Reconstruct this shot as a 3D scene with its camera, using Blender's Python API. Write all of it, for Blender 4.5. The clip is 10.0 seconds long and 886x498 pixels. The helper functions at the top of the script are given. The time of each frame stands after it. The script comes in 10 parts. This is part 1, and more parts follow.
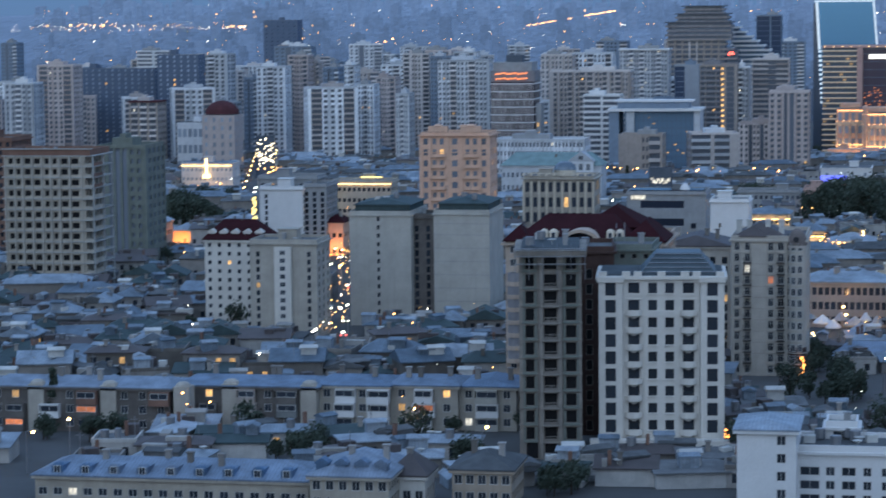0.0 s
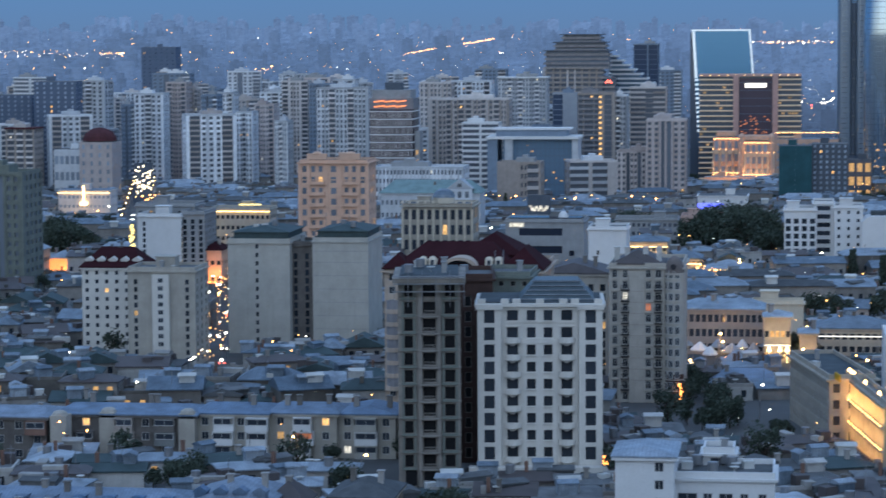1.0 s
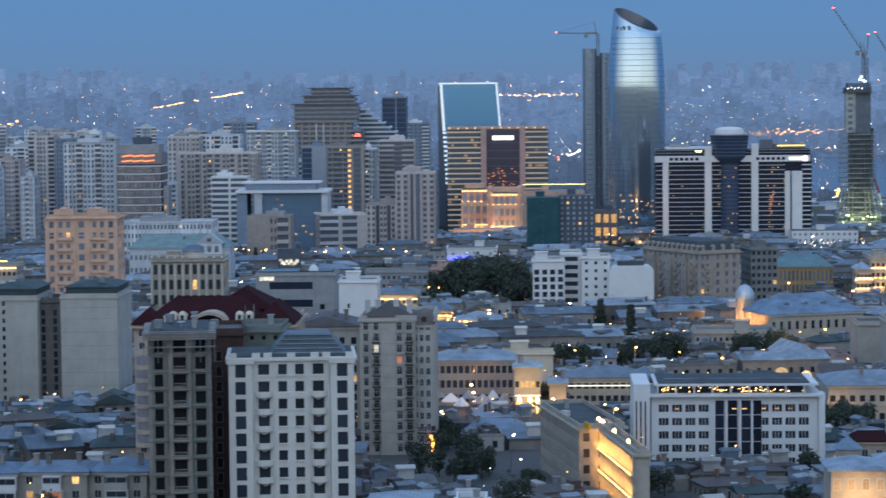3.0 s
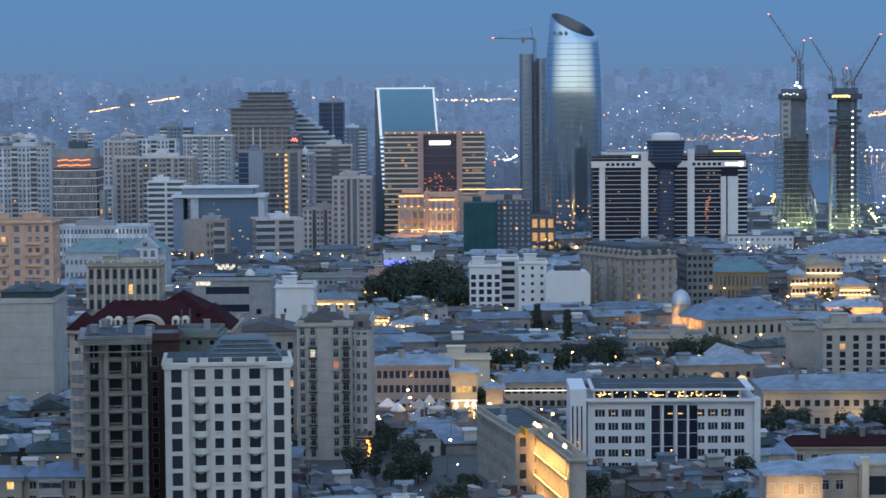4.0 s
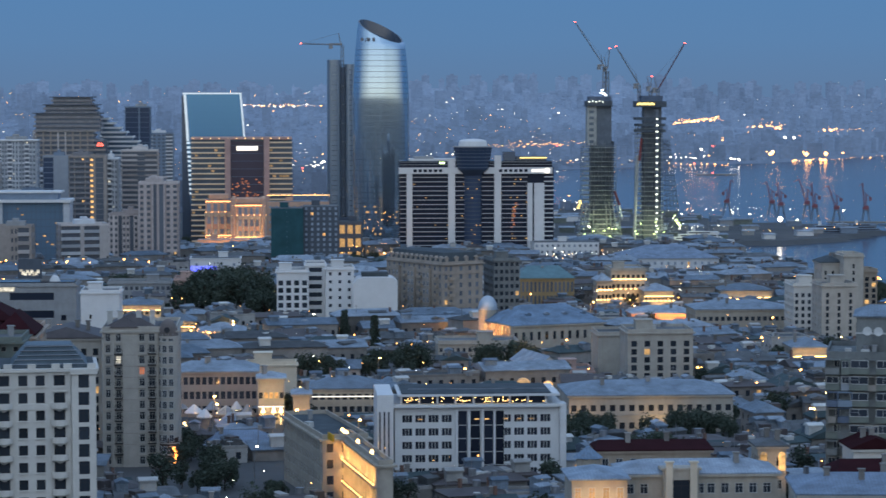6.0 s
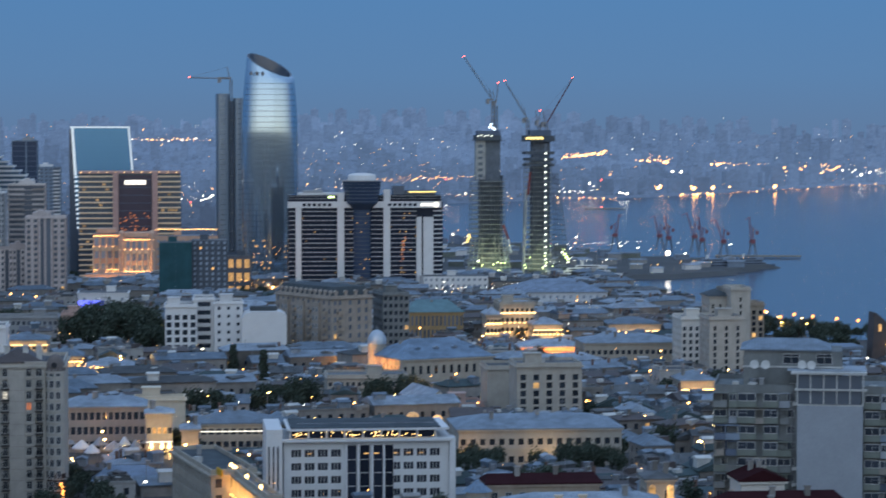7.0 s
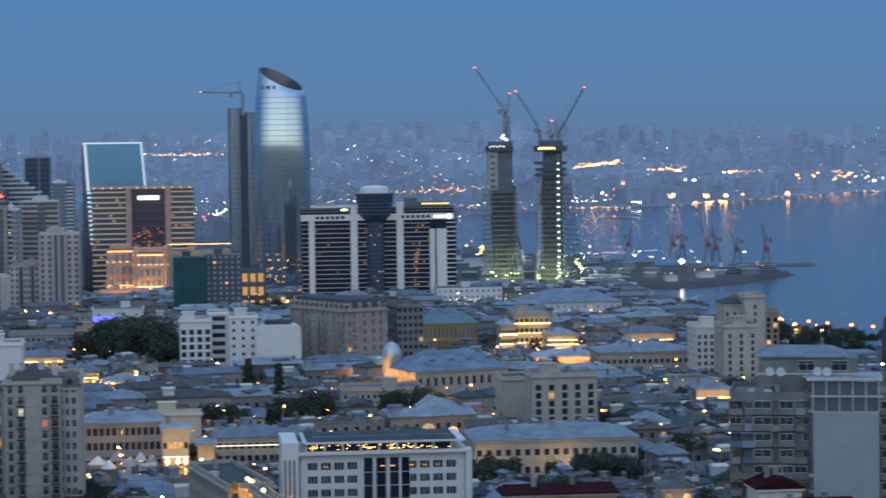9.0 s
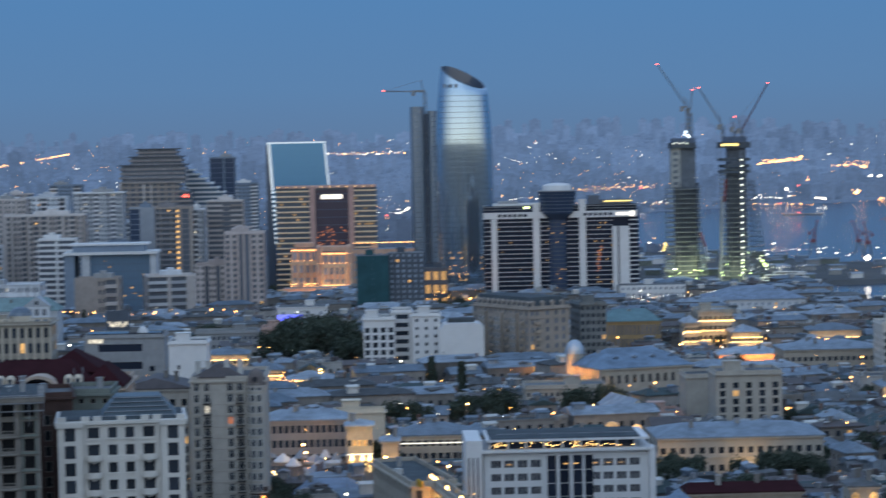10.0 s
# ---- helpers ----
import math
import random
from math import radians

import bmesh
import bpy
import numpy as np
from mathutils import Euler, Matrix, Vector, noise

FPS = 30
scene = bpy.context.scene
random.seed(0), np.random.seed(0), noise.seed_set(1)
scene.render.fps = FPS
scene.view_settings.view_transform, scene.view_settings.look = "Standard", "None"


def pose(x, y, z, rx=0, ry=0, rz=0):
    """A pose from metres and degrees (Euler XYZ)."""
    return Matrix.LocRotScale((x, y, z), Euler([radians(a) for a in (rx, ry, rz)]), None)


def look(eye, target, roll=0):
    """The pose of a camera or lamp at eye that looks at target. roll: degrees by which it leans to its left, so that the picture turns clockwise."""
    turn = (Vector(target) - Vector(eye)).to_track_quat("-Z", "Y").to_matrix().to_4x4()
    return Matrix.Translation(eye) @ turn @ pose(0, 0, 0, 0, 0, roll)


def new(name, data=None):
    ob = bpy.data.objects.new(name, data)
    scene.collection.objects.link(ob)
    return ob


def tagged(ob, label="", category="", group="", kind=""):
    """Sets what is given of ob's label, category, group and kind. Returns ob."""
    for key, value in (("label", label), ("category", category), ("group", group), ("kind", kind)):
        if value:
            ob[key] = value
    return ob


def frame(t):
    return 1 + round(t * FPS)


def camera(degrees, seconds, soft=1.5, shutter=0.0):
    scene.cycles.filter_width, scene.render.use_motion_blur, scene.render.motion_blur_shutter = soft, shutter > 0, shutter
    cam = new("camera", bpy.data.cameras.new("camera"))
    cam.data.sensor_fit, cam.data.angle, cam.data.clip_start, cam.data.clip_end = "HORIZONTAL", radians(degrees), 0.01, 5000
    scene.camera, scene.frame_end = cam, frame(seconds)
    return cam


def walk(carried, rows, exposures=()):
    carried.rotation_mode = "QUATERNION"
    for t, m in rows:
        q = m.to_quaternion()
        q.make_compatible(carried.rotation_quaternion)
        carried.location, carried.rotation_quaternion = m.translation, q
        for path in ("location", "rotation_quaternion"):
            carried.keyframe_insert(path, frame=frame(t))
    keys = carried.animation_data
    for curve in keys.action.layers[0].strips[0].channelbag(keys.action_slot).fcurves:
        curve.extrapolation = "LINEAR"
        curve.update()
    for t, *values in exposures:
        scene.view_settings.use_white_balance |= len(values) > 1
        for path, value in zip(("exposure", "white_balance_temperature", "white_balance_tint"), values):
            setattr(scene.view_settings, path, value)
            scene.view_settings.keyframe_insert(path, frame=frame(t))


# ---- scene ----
EYE = 108.0
ROWS = [
    (0.0, -5.599, 0.583, 10.592),
    (0.5, -5.096, 0.785, 9.198),
    (1.0, -4.994, 0.353, 7.841),
    (1.5, -4.205, 0.242, 6.641),
    (2.0, -4.149, 0.023, 5.358),
    (2.5, -3.828, 0.192, 3.866),
    (2.7, -3.879, 0.329, 3.058),
    (3.8, -3.575, 0.583, 0.923),
    (4.0, -3.721, 0.389, 0.688),
    (4.5, -3.557, 0.499, -0.031),
    (5.0, -3.694, 0.682, -1.025),
    (5.2, -3.608, 0.768, -1.750),
    (6.3, -3.596, 0.014, -4.292),
    (6.5, -3.550, 0.201, -4.780),
    (7.0, -2.825, -0.037, -6.215),
    (7.5, -2.364, 0.036, -7.466),
    (8.0, -2.134, 0.115, -8.479),
    (8.5, -2.352, 0.436, -7.571),
    (9.0, -2.563, 0.727, -5.942),
    (9.5, -2.309, 0.819, -4.074),
    (10.0, -2.546, 1.147, -1.796),
]
cam = camera(20.0, 10.0, soft=1.5, shutter=0.5)
walk(cam, [(t, pose(0, 0, EYE, 90 + pitch, roll, yaw)) for t, pitch, roll, yaw in ROWS],
     ((0.0, 0.21, 6050, 10), (1.0, 0.25, 6100, 10), (2.5, 0.32, 6350, 10), (4.0, 0.26, 6450, 10), (4.5, 0.08, 6450, 10), (10.0, 0.08, 6480, 10)))

# ---- sky and light: dusk, afterglow behind the viewer ----
world = bpy.data.worlds.new("dusk_sky")
scene.world = world
world.use_nodes = True
wn, wl = world.node_tree.nodes, world.node_tree.links
wn.clear()


coord = wn.new("ShaderNodeTexCoord")
split = wn.new("ShaderNodeSeparateXYZ")
wl.new(coord.outputs["Generated"], split.inputs[0])
ramp = wn.new("ShaderNodeValToRGB")
wl.new(split.outputs["Z"], ramp.inputs[0])
stops = ramp.color_ramp.elements
stops[0].position, stops[0].color = 0.0, (0.108, 0.195, 0.345, 1)
stops[1].position, stops[1].color = 1.0, (0.40, 0.60, 0.95, 1)
for at_, col in ((0.02, (0.100, 0.212, 0.395, 1)), (0.055, (0.086, 0.215, 0.430, 1)), (0.3, (0.22, 0.38, 0.66, 1))):
    e = stops.new(at_)
    e.color = col
# afterglow towards -y: broad, pale yellow low down, blue-white above
glow = wn.new("ShaderNodeMapRange")
glow.interpolation_type = "SMOOTHSTEP"
wl.new(split.outputs["Y"], glow.inputs["Value"])
for k, v in (("From Min", 0.15), ("From Max", -0.95), ("To Min", 0.0), ("To Max", 1.0)):
    glow.inputs[k].default_value = v
after = wn.new("ShaderNodeValToRGB")
wl.new(split.outputs["Z"], after.inputs[0])
rows = after.color_ramp.elements
rows[0].position, rows[0].color = 0.0, (1.40, 1.28, 1.00, 1)
rows[1].position, rows[1].color = 1.0, (0.46, 0.66, 0.98, 1)
for at_, col in ((0.10, (1.22, 1.22, 1.12, 1)), (0.18, (0.74, 0.90, 1.06, 1)), (0.45, (0.62, 0.82, 1.10, 1))):
    e = rows.new(at_)
    e.color = col
mix = wn.new("ShaderNodeMix")
mix.data_type = "RGBA"
wl.new(glow.outputs[0], mix.inputs["Factor"])
wl.new(ramp.outputs[0], mix.inputs["A"])
wl.new(after.outputs[0], mix.inputs["B"])
bg = wn.new("ShaderNodeBackground")
wl.new(mix.outputs["Result"], bg.inputs["Color"])
bg.inputs["Strength"].default_value = 1.0
wl.new(bg.outputs[0], wn.new("ShaderNodeOutputWorld").inputs["Surface"])

sun = new("afterglow_sun", bpy.data.lights.new("afterglow_sun", "SUN"))
sun.data.energy, sun.data.angle, sun.data.color = 0.14, radians(60), (0.90, 0.95, 1.0)
sun.matrix_world = look((-60, -200, 52), (0, 0, 0))


# ---- materials ----
def material(name):
    m = bpy.data.materials.new(name)
    m.use_nodes = True
    nt = m.node_tree
    return m, nt, nt.nodes["Principled BSDF"]


def noise_node(nt, scale, detail=5, rough=0.6, stretch=(1, 1, 1)):
    tc, mp, n = nt.nodes.new("ShaderNodeTexCoord"), nt.nodes.new("ShaderNodeMapping"), nt.nodes.new("ShaderNodeTexNoise")
    mp.inputs["Scale"].default_value = stretch
    n.inputs["Scale"].default_value, n.inputs["Detail"].default_value, n.inputs["Roughness"].default_value = scale, detail, rough
    nt.links.new(tc.outputs["Object"], mp.inputs[0])
    nt.links.new(mp.outputs[0], n.inputs["Vector"])
    return n


def mixed(nt, fac, a, b, blend="MIX"):
    """Colour mix; a and b are colours or sockets."""
    n = nt.nodes.new("ShaderNodeMix")
    n.data_type, n.blend_type = "RGBA", blend
    if isinstance(fac, float):
        n.inputs["Factor"].default_value = fac
    else:
        nt.links.new(fac, n.inputs["Factor"])
    for key, val in (("A", a), ("B", b)):
        if isinstance(val, tuple):
            n.inputs[key].default_value = (*val, 1)
        else:
            nt.links.new(val, n.inputs[key])
    return n.outputs["Result"]


def ranged(nt, sock, lo, hi, a=0.0, b=1.0):
    n = nt.nodes.new("ShaderNodeMapRange")
    nt.links.new(sock, n.inputs["Value"])
    for k, v in (("From Min", lo), ("From Max", hi), ("To Min", a), ("To Max", b)):
        n.inputs[k].default_value = v
    return n.outputs[0]


def surface(name, col, rough=0.85, metal=0.0, stain=0.35, scale=0.25, streak=True, vary=0.0, island=0.0, bump=0.15, grain=3.0, spec=0.3):
    """Plaster, concrete, stone or sheet metal: large stains, run-off streaks, fine grain, a little shade change from piece to piece."""
    m, nt, b = material(name)
    dark = tuple(c * (1 - stain) for c in col)
    n1 = noise_node(nt, scale, 6, 0.65)
    c = mixed(nt, ranged(nt, n1.outputs["Fac"], 0.35, 0.68), dark, col)
    if streak:
        n2 = noise_node(nt, 1.0, 4, 0.6, (0.9, 0.9, 0.06))
        c = mixed(nt, ranged(nt, n2.outputs["Fac"], 0.5, 0.75, 0.0, stain), c, tuple(x * 0.55 for x in col))
    n3 = noise_node(nt, grain, 3, 0.7)
    c = mixed(nt, ranged(nt, n3.outputs["Fac"], 0.4, 0.7, 0.0, 0.22), c, tuple(x * 0.6 for x in col))
    for amount, node, out in ((vary, "ShaderNodeObjectInfo", "Random"), (max(island, vary), "ShaderNodeNewGeometry", "Random Per Island")):
        if amount:
            h = nt.nodes.new("ShaderNodeHueSaturation")
            src = nt.nodes.new(node)
            nt.links.new(ranged(nt, src.outputs[out], 0, 1, 1 - amount, 1 + amount), h.inputs["Value"])
            nt.links.new(ranged(nt, src.outputs[out], 0, 1, 1 + amount * 0.5, 1 - amount * 0.9), h.inputs["Saturation"])
            nt.links.new(c, h.inputs["Color"])
            c = h.outputs["Color"]
    nt.links.new(c, b.inputs["Base Color"])
    b.inputs["Roughness"].default_value, b.inputs["Metallic"].default_value = rough, metal
    b.inputs["Specular IOR Level"].default_value = spec
    if bump:
        bp = nt.nodes.new("ShaderNodeBump")
        bp.inputs["Strength"].default_value, bp.inputs["Distance"].default_value = bump, 0.05
        nt.links.new(n3.outputs["Fac"], bp.inputs["Height"])
        nt.links.new(bp.outputs[0], b.inputs["Normal"])
    return m


def sheet_roof(name, col, low=0.55, high=1.4):
    """Standing-seam sheet metal: seams, faded and rusted patches, a shade of its own for each roof."""
    m, nt, b = material(name)
    n1, n2, n3 = noise_node(nt, 0.22, 5, 0.7), noise_node(nt, 0.9, 6, 0.75), noise_node(nt, 4.0, 3, 0.7)
    c = mixed(nt, ranged(nt, n1.outputs["Fac"], 0.35, 0.65), tuple(x * 0.55 for x in col), tuple(x * 1.15 for x in col))
    c = mixed(nt, ranged(nt, n2.outputs["Fac"], 0.52, 0.70, 0.0, 0.75), c, tuple(x * 0.42 for x in col))
    c = mixed(nt, ranged(nt, n2.outputs["Fac"], 0.42, 0.30, 0.0, 0.5), c, (0.20, 0.15, 0.12))
    tc = nt.nodes.new("ShaderNodeTexCoord")
    wv = nt.nodes.new("ShaderNodeTexWave")
    wv.bands_direction = "X"
    wv.inputs["Scale"].default_value, wv.inputs["Distortion"].default_value = 0.55, 0.3
    nt.links.new(tc.outputs["Object"], wv.inputs["Vector"])
    c = mixed(nt, ranged(nt, wv.outputs["Fac"], 0.86, 0.98, 0.0, 0.45), c, tuple(x * 0.5 for x in col))
    for node, out in (("ShaderNodeObjectInfo", "Random"), ("ShaderNodeNewGeometry", "Random Per Island")):
        h = nt.nodes.new("ShaderNodeHueSaturation")
        src = nt.nodes.new(node)
        nt.links.new(ranged(nt, src.outputs[out], 0, 1, low, high), h.inputs["Value"])
        nt.links.new(ranged(nt, src.outputs[out], 0, 1, 1.25, 0.6), h.inputs["Saturation"])
        nt.links.new(c, h.inputs["Color"])
        c = h.outputs["Color"]
    nt.links.new(c, b.inputs["Base Color"])
    b.inputs["Roughness"].default_value, b.inputs["Metallic"].default_value = 0.55, 0.1
    bp = nt.nodes.new("ShaderNodeBump")
    bp.inputs["Strength"].default_value, bp.inputs["Distance"].default_value = 0.3, 0.08
    nt.links.new(wv.outputs["Fac"], bp.inputs["Height"])
    nt.links.new(bp.outputs[0], b.inputs["Normal"])
    return m


def emitter(name, col, strength):
    m, nt, b = material(name)
    b.inputs["Base Color"].default_value = (0.1, 0.1, 0.1, 1)
    b.inputs["Emission Color"].default_value = (*col, 1)
    b.inputs["Emission Strength"].default_value = strength
    return m


def lit_pane(name, col, strength):
    """A window with a lamp behind it: brighter and dimmer patches, from pane to pane and within."""
    m, nt, b = material(name)
    n = noise_node(nt, 1.1, 2)
    r = nt.nodes.new("ShaderNodeObjectInfo")
    k = nt.nodes.new("ShaderNodeMath")
    k.operation = "MULTIPLY"
    nt.links.new(ranged(nt, n.outputs["Fac"], 0.3, 0.7, 0.3 * strength, strength), k.inputs[0])
    nt.links.new(ranged(nt, r.outputs["Random"], 0, 1, 0.4, 1.4), k.inputs[1])
    nt.links.new(k.outputs[0], b.inputs["Emission Strength"])
    b.inputs["Emission Color"].default_value = (*col, 1)
    b.inputs["Base Color"].default_value = (0.15, 0.12, 0.08, 1)
    b.inputs["Roughness"].default_value = 0.2
    return m


def glass(name, col, rough=0.08, vary=0.4, metal=0.0, spec=0.5):
    m, nt, b = material(name)
    r = nt.nodes.new("ShaderNodeObjectInfo")
    g = nt.nodes.new("ShaderNodeNewGeometry")
    f = nt.nodes.new("ShaderNodeMath")
    f.operation = "ADD"
    nt.links.new(r.outputs["Random"], f.inputs[0])
    nt.links.new(g.outputs["Random Per Island"], f.inputs[1])
    c = mixed(nt, ranged(nt, f.outputs[0], 0.2, 1.8), tuple(x * (1 - vary) for x in col), tuple(x * (1 + 2 * vary) for x in col))
    nt.links.new(c, b.inputs["Base Color"])
    b.inputs["Roughness"].default_value, b.inputs["Metallic"].default_value, b.inputs["Specular IOR Level"].default_value = rough, metal, spec
    return m


